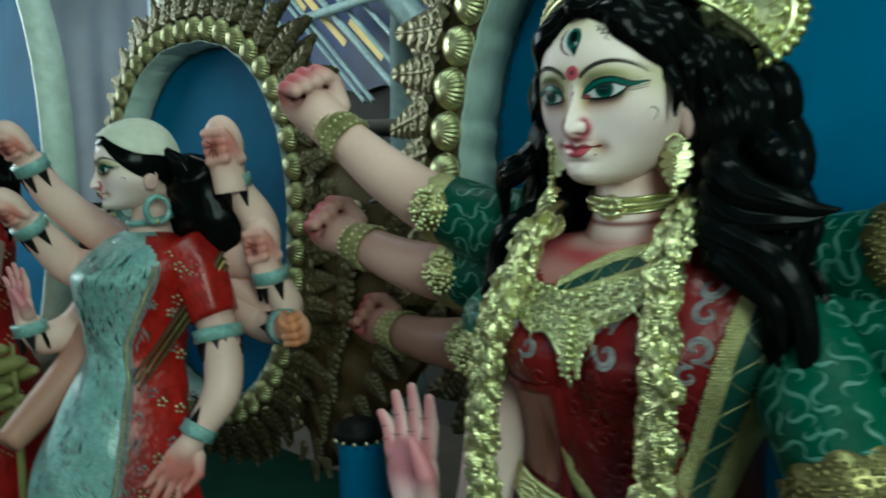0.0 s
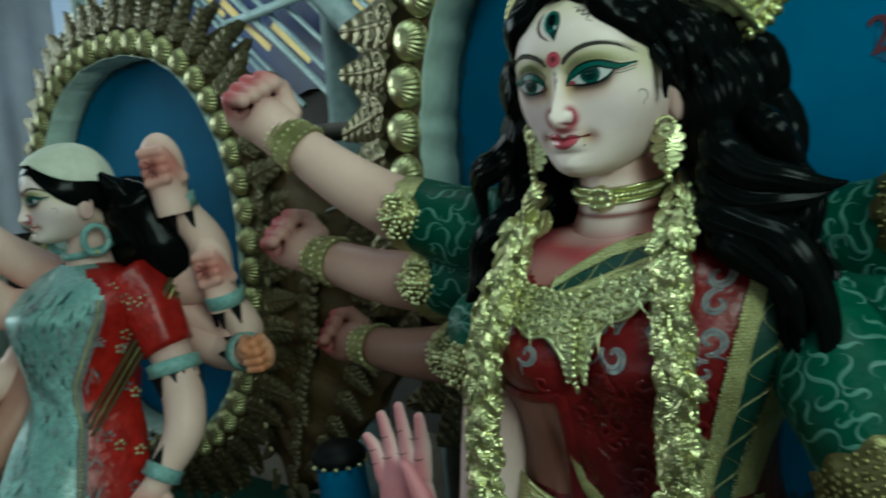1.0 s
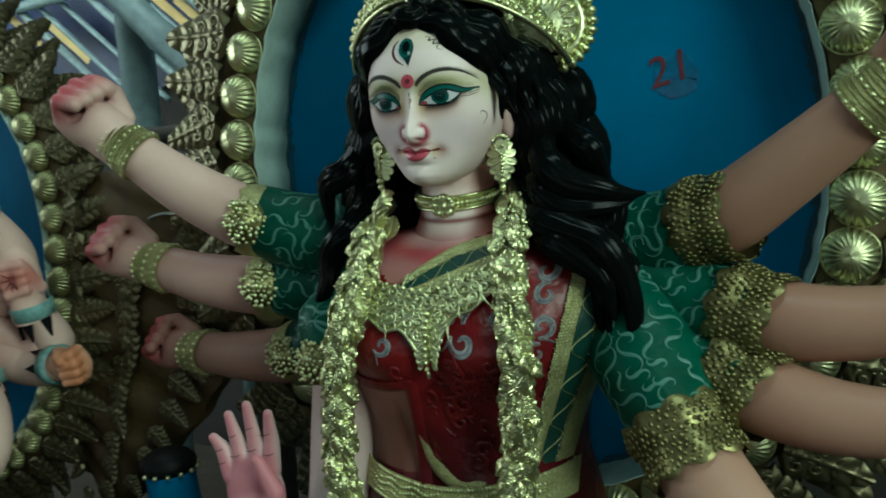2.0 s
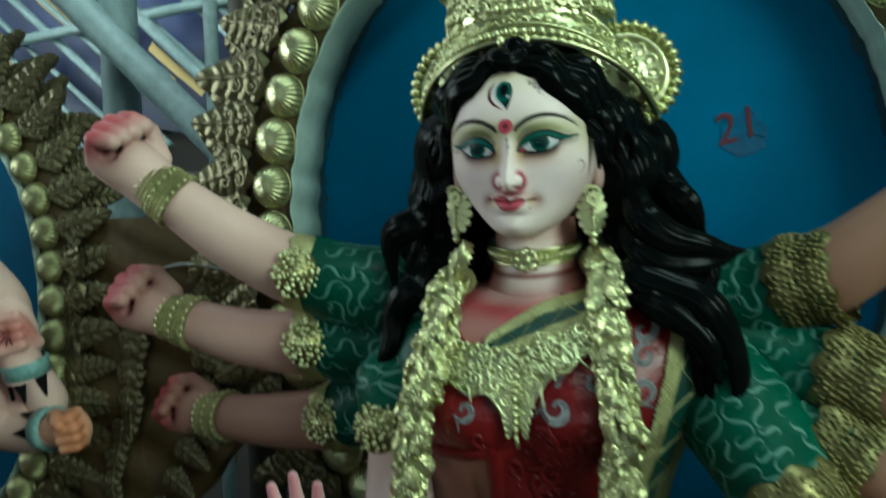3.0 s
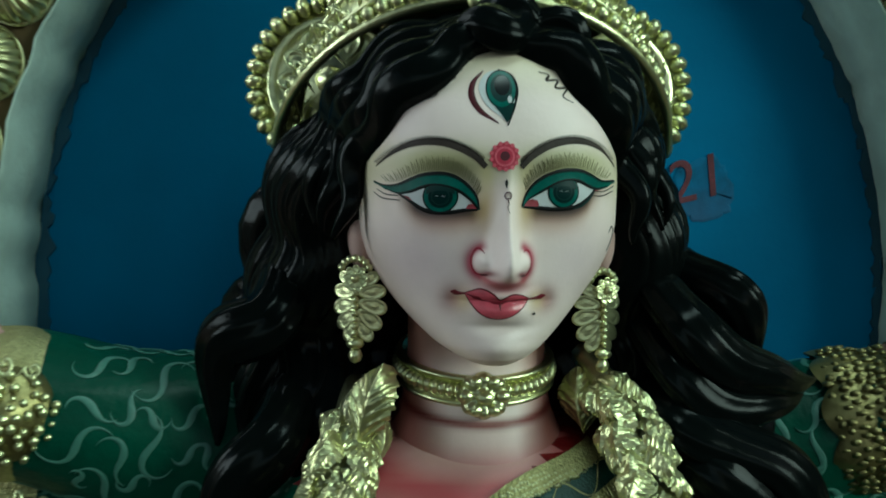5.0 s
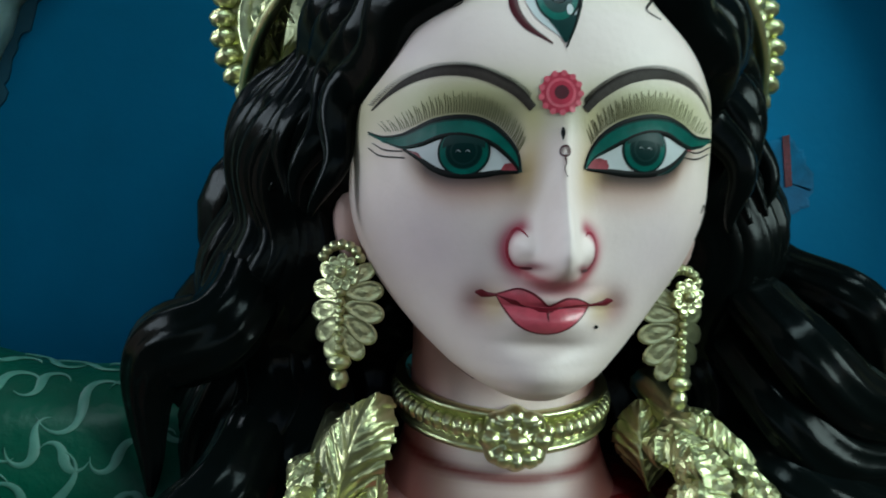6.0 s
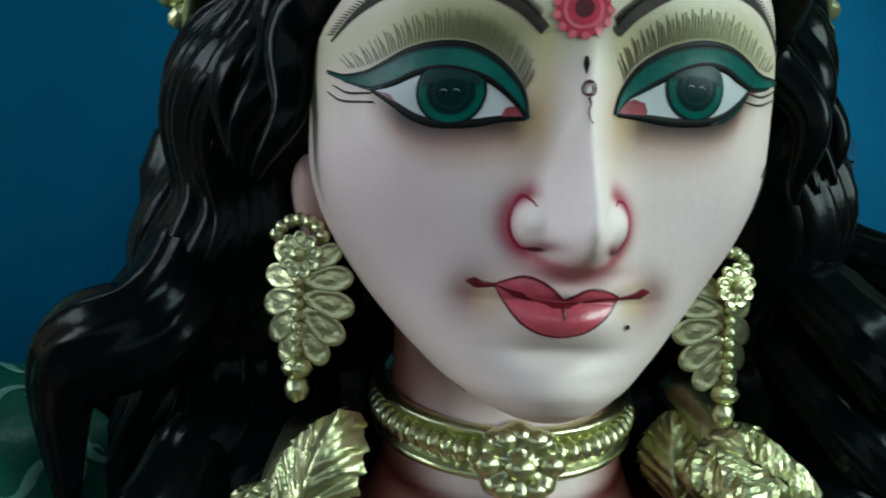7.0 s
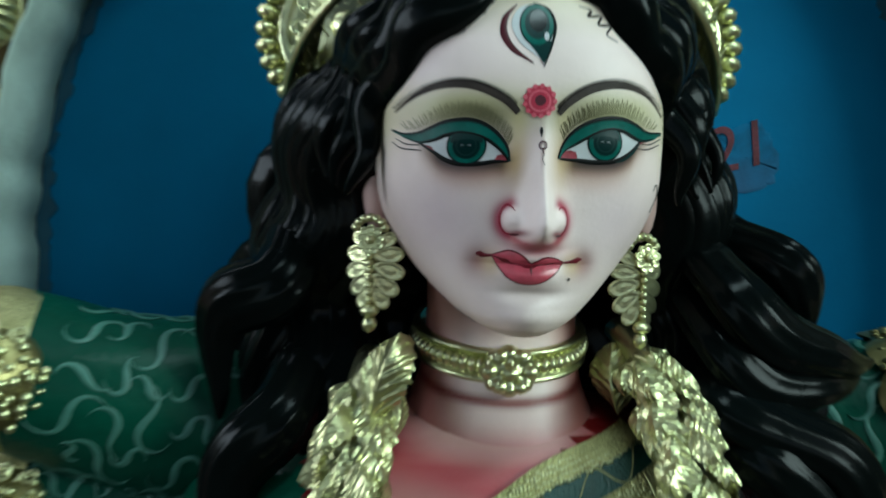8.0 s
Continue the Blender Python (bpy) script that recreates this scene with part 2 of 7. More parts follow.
def facing(place, normal, up=(0, 0, 1), scale=1.0, spin=0.0, mirror=False):
    """A pose whose z is the normal and whose y is nearest to up."""
    z = Vector(normal).normalized()
    y = (Vector(up) - z * z.dot(Vector(up))).normalized()
    x = y.cross(z)
    m = Matrix((x, y, z)).transposed().to_4x4()
    m.translation = Vector(place)
    sx, sy, sz = (scale if np.ndim(scale) else (scale, scale, scale))
    return m @ Matrix.Rotation(radians(spin), 4, "Z") @ Matrix.Diagonal((-sx if mirror else sx, sy, sz, 1))


def surface_net(field, low, high, step):
    """Vertices and faces of the zero surface of a field."""
    axes = [np.arange(a, b + step, step) for a, b in zip(low, high)]
    g = np.meshgrid(*axes, indexing="ij")
    v = field(*g)
    nx, ny, nz = v.shape
    total, hits = np.zeros((nx - 1, ny - 1, nz - 1, 3)), np.zeros((nx - 1, ny - 1, nz - 1))
    corner = [(i, j, k) for i in (0, 1) for j in (0, 1) for k in (0, 1)]
    take = lambda c: v[c[0]:nx - 1 + c[0], c[1]:ny - 1 + c[1], c[2]:nz - 1 + c[2]]
    for a in corner:
        for axis in range(3):
            if a[axis] == 0:
                b = tuple(1 if q == axis else a[q] for q in range(3))
                va, vb = take(a), take(b)
                cross = (va < 0) != (vb < 0)
                f = np.where(cross, va / np.where(cross, va - vb, 1), 0)
                for q in range(3):
                    total[..., q] += np.where(cross, a[q] + (f if q == axis else 0), 0)
                hits += cross
    active = hits > 0
    index = -np.ones(active.shape, int)
    index[active] = np.arange(active.sum())
    cells = np.argwhere(active)
    verts = np.array(low) + step * (cells + total[active] / hits[active][:, None])
    quads = []
    inside = v < 0
    for axis in range(3):
        o = [q for q in range(3) if q != axis]
        s0, s1 = [slice(1, -1)] * 3, [slice(1, -1)] * 3
        s0[axis], s1[axis] = slice(0, -1), slice(1, None)
        x, y = inside[tuple(s0)], inside[tuple(s1)]
        e = np.argwhere(x != y)
        grow = x[tuple(e.T)]
        base = e.copy()
        for q in o:
            base[:, q] += 1
        ids = []
        for du, dv in ((-1, -1), (0, -1), (0, 0), (-1, 0)):
            c = base.copy()
            c[:, o[0]] += du
            c[:, o[1]] += dv
            ids.append(index[tuple(c.T)])
        ids = np.stack(ids, 1)
        swap = grow if axis != 1 else ~grow
        ids[~swap] = ids[~swap][:, ::-1]
        quads.append(ids)
    return verts, np.concatenate(quads)


def capsule(x, y, z, a, b, ra, rb):
    a, b = np.array(a, float), np.array(b, float)
    d = b - a
    t = np.clip(((x - a[0]) * d[0] + (y - a[1]) * d[1] + (z - a[2]) * d[2]) / (d @ d), 0, 1)
    return np.sqrt((x - a[0] - t * d[0]) ** 2 + (y - a[1] - t * d[1]) ** 2 + (z - a[2] - t * d[2]) ** 2) - (ra + (rb - ra) * t)


def blend(a, b, k):
    h = np.clip(0.5 + 0.5 * (b - a) / k, 0, 1)
    return b + (a - b) * h - k * h * (1 - h)


def curl(size=1.0, turns=1.3, tail=0.9, n=22):
    """A scroll: a tail that rolls up into a spiral, within about one unit."""
    a = np.linspace(0, turns * 2 * np.pi, n)
    r = 0.5 * (1 - 0.78 * a / a[-1])
    spiral = np.stack([r * np.cos(a + np.pi), r * np.sin(a + np.pi)], 1)
    s = np.linspace(1, 0, 8)[:-1, None]
    start = spiral[0] + np.concatenate([-0.25 * s * s, -tail * s], 1)
    return size * np.concatenate([start, spiral])


def turned(p, degrees, mirror=False):
    p = np.asarray(p, float) * ((-1, 1) if mirror else (1, 1))
    c, s = math.cos(radians(degrees)), math.sin(radians(degrees))
    return p @ np.array([[c, s], [-s, c]])


# ---- the shed round the idols ----
def slab(name, low, high, mat, label="", category="", ripple=0.0):
    """A board or wall with thickness; ripple folds its broad faces like hung cloth or corrugated sheet."""
    low, high = np.array(low, float), np.array(high, float)
    size = high - low
    thin = int(np.argmin(size))
    o = [q for q in range(3) if q != thin]
    n, m = (2, 2) if not ripple else (90, 8)
    u, v = np.meshgrid(np.linspace(0, 1, n), np.linspace(0, 1, m), indexing="ij")
    wave = ripple * np.sin(u * size[o[0]] * 26 + 1.5 * np.sin(v * 3))
    b = Build([mat])
    sides = []
    for h in (low[thin], high[thin]):
        p = np.zeros((n, m, 3))
        p[..., o[0]], p[..., o[1]], p[..., thin] = low[o[0]] + u * size[o[0]], low[o[1]] + v * size[o[1]], h + wave
        sides.append(p)
        b.grid(p, mat, flip=h == high[thin])
    for i, sl in enumerate((np.s_[0, :], np.s_[-1, :], np.s_[:, 0], np.s_[:, -1])):
        b.grid(np.stack([sides[0][sl], sides[1][sl]], 1), mat, flip=i % 2 == 1)
    ob = new(name, b.mesh(name, smooth_shade=bool(ripple)))
    return tagged(ob, label, category or "wall", "", "structure")


slab("ground", (-400, -400, -.30), (400, 400, 0), EARTH, "bare trodden earth ground", "ground")
slab("wall_back", (-7.0, 3.30, 0), (4.5, 3.36, 2.25), SHED, "grey sheet wall behind the scaffolding", "wall", .012)
slab("wall_right", (3.6, -3.6, 0), (3.66, 3.3, 3.6), SHED, "grey sheet side wall", "wall", .012)
slab("wall_left_low", (-6.5, -3.6, 0), (-6.44, 3.3, 1.2), SHED, "low grey sheet side wall", "wall", .012)
slab("wall_left_back", (-6.5, 1.1, 1.2), (-6.44, 3.3, 3.6), SHED_PALE, "pale grey sheet side wall above the low wall", "wall", .012)
slab("wall_front", (-6.5, -3.66, 0), (3.6, -3.6, 1.0), SHED, "low grey sheet front wall", "wall", .012)
slab("wall_front_top", (-6.5, -3.66, 2.9), (3.6, -3.6, 3.6), SHED, "grey sheet above the front opening", "wall", .012)
slab("ceiling", (-6.6, -3.7, 3.60), (3.7, 3.4, 3.63), TARP, "blue tarpaulin roof", "roof", .02)
slab("platform", (-5.2, .62, 0), (1.2, 1.75, .42), STAGE, "dark green cloth covered platform", "platform", .0)


def pole(name, a, b_, r, mat, label, joints=True, group="bamboo poles"):
    a, b_ = np.array(a, float), np.array(b_, float)
    length = np.linalg.norm(b_ - a)
    n = max(4, int(length / .03))
    s = np.linspace(0, 1, n)
    rr = np.full(n, r) * (1 - .12 * s)
    if joints:
        step = .33
        d = np.abs((s * length) % step - step / 2) - step / 2
        rr = rr * (1 + .14 * np.exp(-(d / .012) ** 2))
    p = a + (b_ - a) * s[:, None]
    p = p + .010 * np.stack([np.sin(5 * s + a[0]), np.cos(4 * s + a[2]), 0 * s], 1)
    q = Build([mat])
    q.tube(p, rr, mat, 14)
    return mesh_thing(name, q.mesh(name), label, "pole", group)

def hermite(xs, ys):
    """A smooth curve through the knots, as a function."""
    xs, ys = np.array(xs, float), np.array(ys, float)
    slope = np.gradient(ys, xs)

    def at(x):
        x = np.clip(x, xs[0], xs[-1])
        i = np.clip(np.searchsorted(xs, x, side="right") - 1, 0, len(xs) - 2)
        h = xs[i + 1] - xs[i]
        u = (x - xs[i]) / h
        return ((1 + 2 * u) * (1 - u) ** 2 * ys[i] + u * (1 - u) ** 2 * h * slope[i]
                + u * u * (3 - 2 * u) * ys[i + 1] + u * u * (u - 1) * h * slope[i + 1])
    return at


# the face, in metres about the middle between the eyes: x to the side, z up, depth y in the world
FX, FZ = -0.561, 1.588
RING_Z = [-.1145, -.113, -.109, -.103, -.093, -.080, -.065, -.048, -.025, 0, .025, .062, .085, .110, .130]
HALF = hermite(RING_Z, [.004, .012, .0235, .035, .048, .0615, .074, .0845, .0925, .0935, .0925, .0865, .078, .060, .030])
FRONT = hermite(RING_Z, [.888, .874, .861, .854, .851, .850, .8495, .8475, .843, .8385, .8345, .8385, .849, .872, .915])
MIDDLE = hermite(RING_Z, [.900, .906, .915, .926, .941, .954, .958, .950, .942, .938, .936, .935, .935, .935, .940])
NOSE = hermite([-.066, -.0605, -.0582, -.0555, -.0516, -.0468, -.0375, -.025, -.010, .005, .016, .030, .04], [0, .001, .006, .0175, .0265, .0302, .0280, .0195, .0105, .0055, .0022, 0, 0])
NOSE_W = hermite([-.068, -.050, -.038, -.022, -.005, .010, .04], [.0098, .0110, .0094, .0074, .0066, .0068, .010])
NOSE_P = hermite([-.068, -.050, -.032, -.005, .04], [2.1, 2.0, 1.55, 1.32, 1.32])
POWER = 2.25


def gauss(x, z, cx, cz, sx, sz, p=2.0):
    return np.exp(-(np.abs((x - cx) / sx) ** p + np.abs((z - cz) / sz) ** p))


def relief(x, z):
    """How far the sculpted features stand out of the plain egg of the head."""
    b = NOSE(z) * np.exp(-np.abs((x - .0015) / NOSE_W(z)) ** NOSE_P(z))
    for s in (-1, 1):
        b = b + .0062 * gauss(x, z, s * .0142 + .0002, -.0420, .0046, .0058, 2.4)
        b = b - .0035 * gauss(x, z, s * .040, .001, .022, .013) + .0042 * gauss(x, z, s * .041, .001, .017, .010)
        b = b - .0018 * gauss(x, z, s * .030, -.0655, .006, .006)
    b = b + .0052 * gauss(x, z, 0, -.0735, .0165, .0062) + .0042 * gauss(x, z, 0, -.0625, .019, .0045) - .0016 * gauss(x, z, 0, -.0672, .022, .0014)
    b = b - .0025 * gauss(x, z, 0, -.0845, .016, .0045) + .0030 * gauss(x, z, 0, -.099, .015, .010)
    return b


def face_y(x, z):
    """The depth of the face's front at x, z."""
    t = np.clip(np.abs(x) / HALF(z), 0, 1)
    return MIDDLE(z) - (MIDDLE(z) - FRONT(z)) * (1 - t ** POWER) ** (1 / POWER) - relief(x, z)


# ---- the main idol ----
def face_at(x, z):
    x, z = np.asarray(x, float), np.asarray(z, float)
    return np.stack([FX + x, face_y(x, z), FZ + z], -1)


def mm(*pairs):
    return np.array(pairs, float) / 1000


CREAM = np.array((.91, .735, .69))


def tint(c, mask, colour):
    return c + (np.array(colour) - c) * np.clip(mask, 0, 1)[..., None]


# the lines of the lower lids
LOWER_LIDS = {-1: hermite(np.array([-82, -74, -66, -58.1, -52.6, -46.5, -39.1, -31.8, -24.6, -17, -10, 90]) / 1000, np.array([6, 3, .6, -4.6, -8.4, -10.8, -11.4, -11, -9.8, -9.5, -9, -9]) / 1000),
              1: hermite(np.array([-90, 8, 11.5, 21.5, 29.7, 38.3, 45.5, 51.1, 57.1, 61.5, 70, 80]) / 1000, np.array([-7, -7, -7.4, -7.6, -8.1, -7.8, -6.6, -4.1, .6, 5.5, 8, 9]) / 1000)}


def face_paint(x, z):
    """The airbrushed colours of the face."""
    c = np.ones(x.shape + (3,)) * CREAM
    side = np.abs(x) / HALF(z)
    rim = np.clip((side - .72) / .28, 0, 1) ** 1.6
    c = tint(c, .70 * rim * np.clip((z + .02) / .03, 0, 1), (.52, .50, .17))
    c = tint(c, .60 * rim * np.clip((-.01 - z) / .03, 0, 1), (.62, .42, .36))
    c = tint(c, .65 * np.clip((z - .058) / .028, 0, 1), (.62, .54, .32))
    for s in (-1, 1):
        c = tint(c, .84 * gauss(x, z, s * .045, .0195, .037, .0130, 2.4), (.44, .42, .16))
        c = tint(c, .72 * gauss(x, z, s * .028, .0160, .024, .0090, 2.2), (.17, .15, .060))
        c = tint(c, .30 * gauss(x, z, s * .044, -.0060, .036, .0160, 2.4), (.62, .44, .34))
        low = LOWER_LIDS[s](x)
        under = np.clip((.068 - np.abs(x)) / .012, 0, 1) * np.clip((np.abs(x) - .010) / .010, 0, 1)
        c = tint(c, .85 * under * np.exp(-((z - low + .003) / .0090) ** 2) * (x * s > 0), (.42, .20, .105))
        c = tint(c, .97 * under * np.exp(-(np.abs(z - low + .0016) / .0060) ** 2.0) * (x * s > 0), (.030, .018, .012))
        c = tint(c, .28 * gauss(x, z, s * .034, -.0205, .022, .0060), (.64, .36, .30))
        c = tint(c, .72 * gauss(x, z, s * .0125, -.0080, .0056, .0150), (.54, .34, .13))
        c = tint(c, .45 * gauss(x, z, s * .0120, .0120, .0050, .0120), (.60, .50, .22))
        mid, wide = (-.0122, .0082) if s < 0 else (.0103, .0074)
        ring = np.sqrt(((x - mid) / wide) ** 2 + ((z + .0422) / .0088) ** 2) - 1.05
        arc = np.exp(-(ring / np.where(ring > 0, .50, .24)) ** 2) * np.clip((s * (x - mid) + .003) / .005, 0, 1)
        c = tint(c, .97 * arc, (.36, .012, .045))
        c = tint(c, .90 * gauss(x, z, s * .0100, -.0495, .0050, .0022), (.20, .02, .03))
        c = tint(c, .85 * gauss(x, z, s * .0300, -.0665, .0095, .0095), (.26, .075, .055))
        c = tint(c, .50 * gauss(x, z, s * .0230, -.0670, .0060, .0075), (.66, .46, .16))
        c = tint(c, .40 * gauss(x, z, s * .052, -.042, .026, .024), (.66, .48, .56))
    under = -.0512 - .0050 * (1 - ((x - .001) / .0140) ** 2)
    c = tint(c, .85 * np.exp(-((z - under + .0008) / np.where(z < under, .0034, .0016)) ** 2) * np.clip((.0165 - np.abs(x - .001)) / .004, 0, 1), (.48, .085, .10))
    c = tint(c, .80 * gauss(x, z, .001, -.0580, .0150, .0048), (.66, .17, .22))
    c = tint(c, .55 * gauss(x, z, 0, -.0825, .0190, .0022), (.32, .22, .18))
    c = tint(c, .45 * np.clip((-.094 - z) / .018, 0, 1), (.60, .42, .34))
    return c


def torso_profile():
    z = [0.40, 0.60, 0.80, 1.00, 1.08, 1.15, 1.20, 1.25, 1.29, 1.33, 1.360, 1.382, 1.398, 1.410]
    half = hermite(z, [.34, .31, .25, .190, .172, .180, .200, .220, .234, .238, .222, .180, .125, .070])
    front = hermite(z, [.80, .81, .835, .872, .884, .874, .862, .853, .857, .873, .890, .906, .926, .962])
    return half, front


TORSO_HALF, TORSO_FRONT = torso_profile()
TX, TY = -0.560, 1.030


def torso_y(x, z):
    t = np.clip(np.abs(x) / TORSO_HALF(z), 0, 1)
    y = TY - (TY - TORSO_FRONT(z)) * (1 - t ** 2.4) ** (1 / 2.4)
    for s in (-1, 1):
        y = y - .026 * gauss(x, z, s * .078, 1.245, .058, .052)
    return y + .006 * gauss(x, z, 0, 1.25, .022, .05)


def torso_at(x, z):
    x, z = np.asarray(x, float), np.asarray(z, float)
    return np.stack([TX + x, torso_y(x, z), z], -1)


STATUE_MATS = [SKIN, HAIR, GOLD_FINE, RED, GREEN, GREEN_PALE, GREEN_BORDER, SILVER, BLACK, TEAL, TEAL_DARK, WHITE, EYE_PINK, PUPIL, IRIS_DEEP, MAROON, BROW, LIP, LIP_DARK, NOSTRIL, BINDI, LASH, GOLD, CAP, TEAL_SILVER, GOLD_DULL, BROWN_GOLD, RED_BRIGHT]


def add_head(b):
    zs = np.concatenate([-.1145 + .0145 * np.linspace(0, 1, 26) ** 1.7, np.linspace(-.0995, .130, 260)])
    front = np.linspace(-np.pi / 2, np.pi / 2, 300)
    s, c = np.sin(front), np.cos(front)
    p = 2 / POWER
    x = HALF(zs)[:, None] * np.sign(s) * np.abs(s) ** p
    z = np.repeat(zs[:, None], len(front), 1)
    b.grid(np.stack([FX + x, face_y(x, z), FZ + z], -1), SKIN, paint=face_paint(x, z))
    back = np.linspace(np.pi / 2, 3 * np.pi / 2, 60)
    xb = HALF(zs)[:, None] * np.sin(back)
    yb = MIDDLE(zs)[:, None] - .085 * np.cos(back) * np.minimum(1, HALF(zs) / .06)[:, None]
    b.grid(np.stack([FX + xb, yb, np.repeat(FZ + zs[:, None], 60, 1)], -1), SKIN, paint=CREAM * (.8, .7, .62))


def add_eye(b, up, lash, low, iris, radius):
    """A painted eye: white, pink corners, iris, pupil, teal lid and dark lines, all in mm."""
    up, lash, low = mm(*up), mm(*lash), mm(*low)
    s = 1 if iris[0] > 0 else -1
    b.patch(face_at, lash, low, WHITE, .0003, 50, 14)
    ends = smooth(lash, 60), smooth(low, 60)
    for first, last, flip in (((0, 13, False), (50, 60, True)) if s < 0 else ((0, 12, False), (55, 60, True))):
        high, deep = ends[0][first:last], ends[1][first:last]
        fade = np.linspace(0, 1, last - first) ** 2
        fade = (fade[::-1] if flip else fade)[:, None]
        mid = (high + deep) / 2
        # the pink runs out in a ragged point towards the iris
        wave = .22 * np.sin(np.arange(last - first) * 2.1)[:, None] * fade
        b.patch(face_at, high + (mid - high) * .85 * (fade ** 1.6 + wave * .4), deep + (mid - deep) * .45 * (fade ** 1.6 - wave), EYE_PINK, .00045, 14, 6)
    cx, cz = iris[0] / 1000, iris[1] / 1000
    r = radius / 1000
    for k, mat, off in ((1.0, BLACK, .0005), (.95, TEAL_DARK, .0006), (.90, TEAL, .00068), (.69, TEAL_DARK, .00074), (.65, IRIS_DEEP, .0008), (.52, TEAL_DARK, .00086), (.44, IRIS_DEEP, .00095)):
        lo_z, hi_z = hermite(low[:, 0], low[:, 1]) if low[0, 0] < low[-1, 0] else hermite(low[::-1, 0], low[::-1, 1]), hermite(lash[:, 0], lash[:, 1]) if lash[0, 0] < lash[-1, 0] else hermite(lash[::-1, 0], lash[::-1, 1])
        t = np.linspace(-1, 1, 41)
        x = cx + k * r * np.sin(t * np.pi / 2)
        h = k * r * np.cos(t * np.pi / 2)
        top, bottom = np.minimum(cz + h, hi_z(x)), np.maximum(cz - h * .96, lo_z(x))
        b.patch(face_at, np.stack([x, np.maximum(top, bottom)], 1), np.stack([x, bottom], 1), mat, off, 41, 12)
    t = np.linspace(-1, 1, 41)
    x = cx + .86 * r * np.sin(t * np.pi / 2) * .92
    h = .86 * r * np.sqrt(np.clip(1 - ((x - cx) / (.86 * r)) ** 2, 0, 1))
    top = np.minimum(cz + h, hi_z(x))
    b.patch(face_at, np.stack([x, top], 1), np.stack([x, np.minimum(top, cz + r * (.22 + .10 * np.cos(t * 3)))], 1), TEAL_DARK, .00100, 41, 8)
    # two white dashes painted on as the iris's catchlights
    for k in (-.0022, .0016):
        b.ribbon(face_at, [(cx + k - .0010, cz), (cx + k, cz + .0006), (cx + k + .0011, cz - .0002)], (.0003, .0010, .0003), WHITE, .0012, 9)
    b.patch(face_at, up, lash, TEAL, .0009, 60, 10)
    b.ribbon(face_at, up - (0, .0008), (.0006, .0030, .0036, .0032, .0020), TEAL_DARK, .00100)
    b.ribbon(face_at, up, (.0007, .0026, .0034, .0030, .0014), BLACK, .0011)
    b.ribbon(face_at, lash + (0, .0006), (.0010, .0028, .0034, .0030, .0020), BLACK, .0012)
    b.ribbon(face_at, low, (.0014, .0030, .0032, .0028, .0016), BLACK, .0008)
    if s > 0:
        b.ribbon(face_at, low[4:] - (0, .0012), (.0006, .0026, .0030, .0014), TEAL_DARK, .00075)
    # fine lashes over the lid
    line = smooth(up, 76)[9:70]
    for i, q in enumerate(line):
        lean = (q[0] - cx) / .03
        length = .0078 * (1 - .35 * abs(lean) ** 2) + .0014 * math.sin(i * 2.3)
        base = q + (0, .0024)
        tip = base + (lean * .0035, length)
        b.ribbon(face_at, [base, (base + tip) / 2 + (.0003, 0), tip], (.00046, .00036, .00010), LASH, .0004, 5)


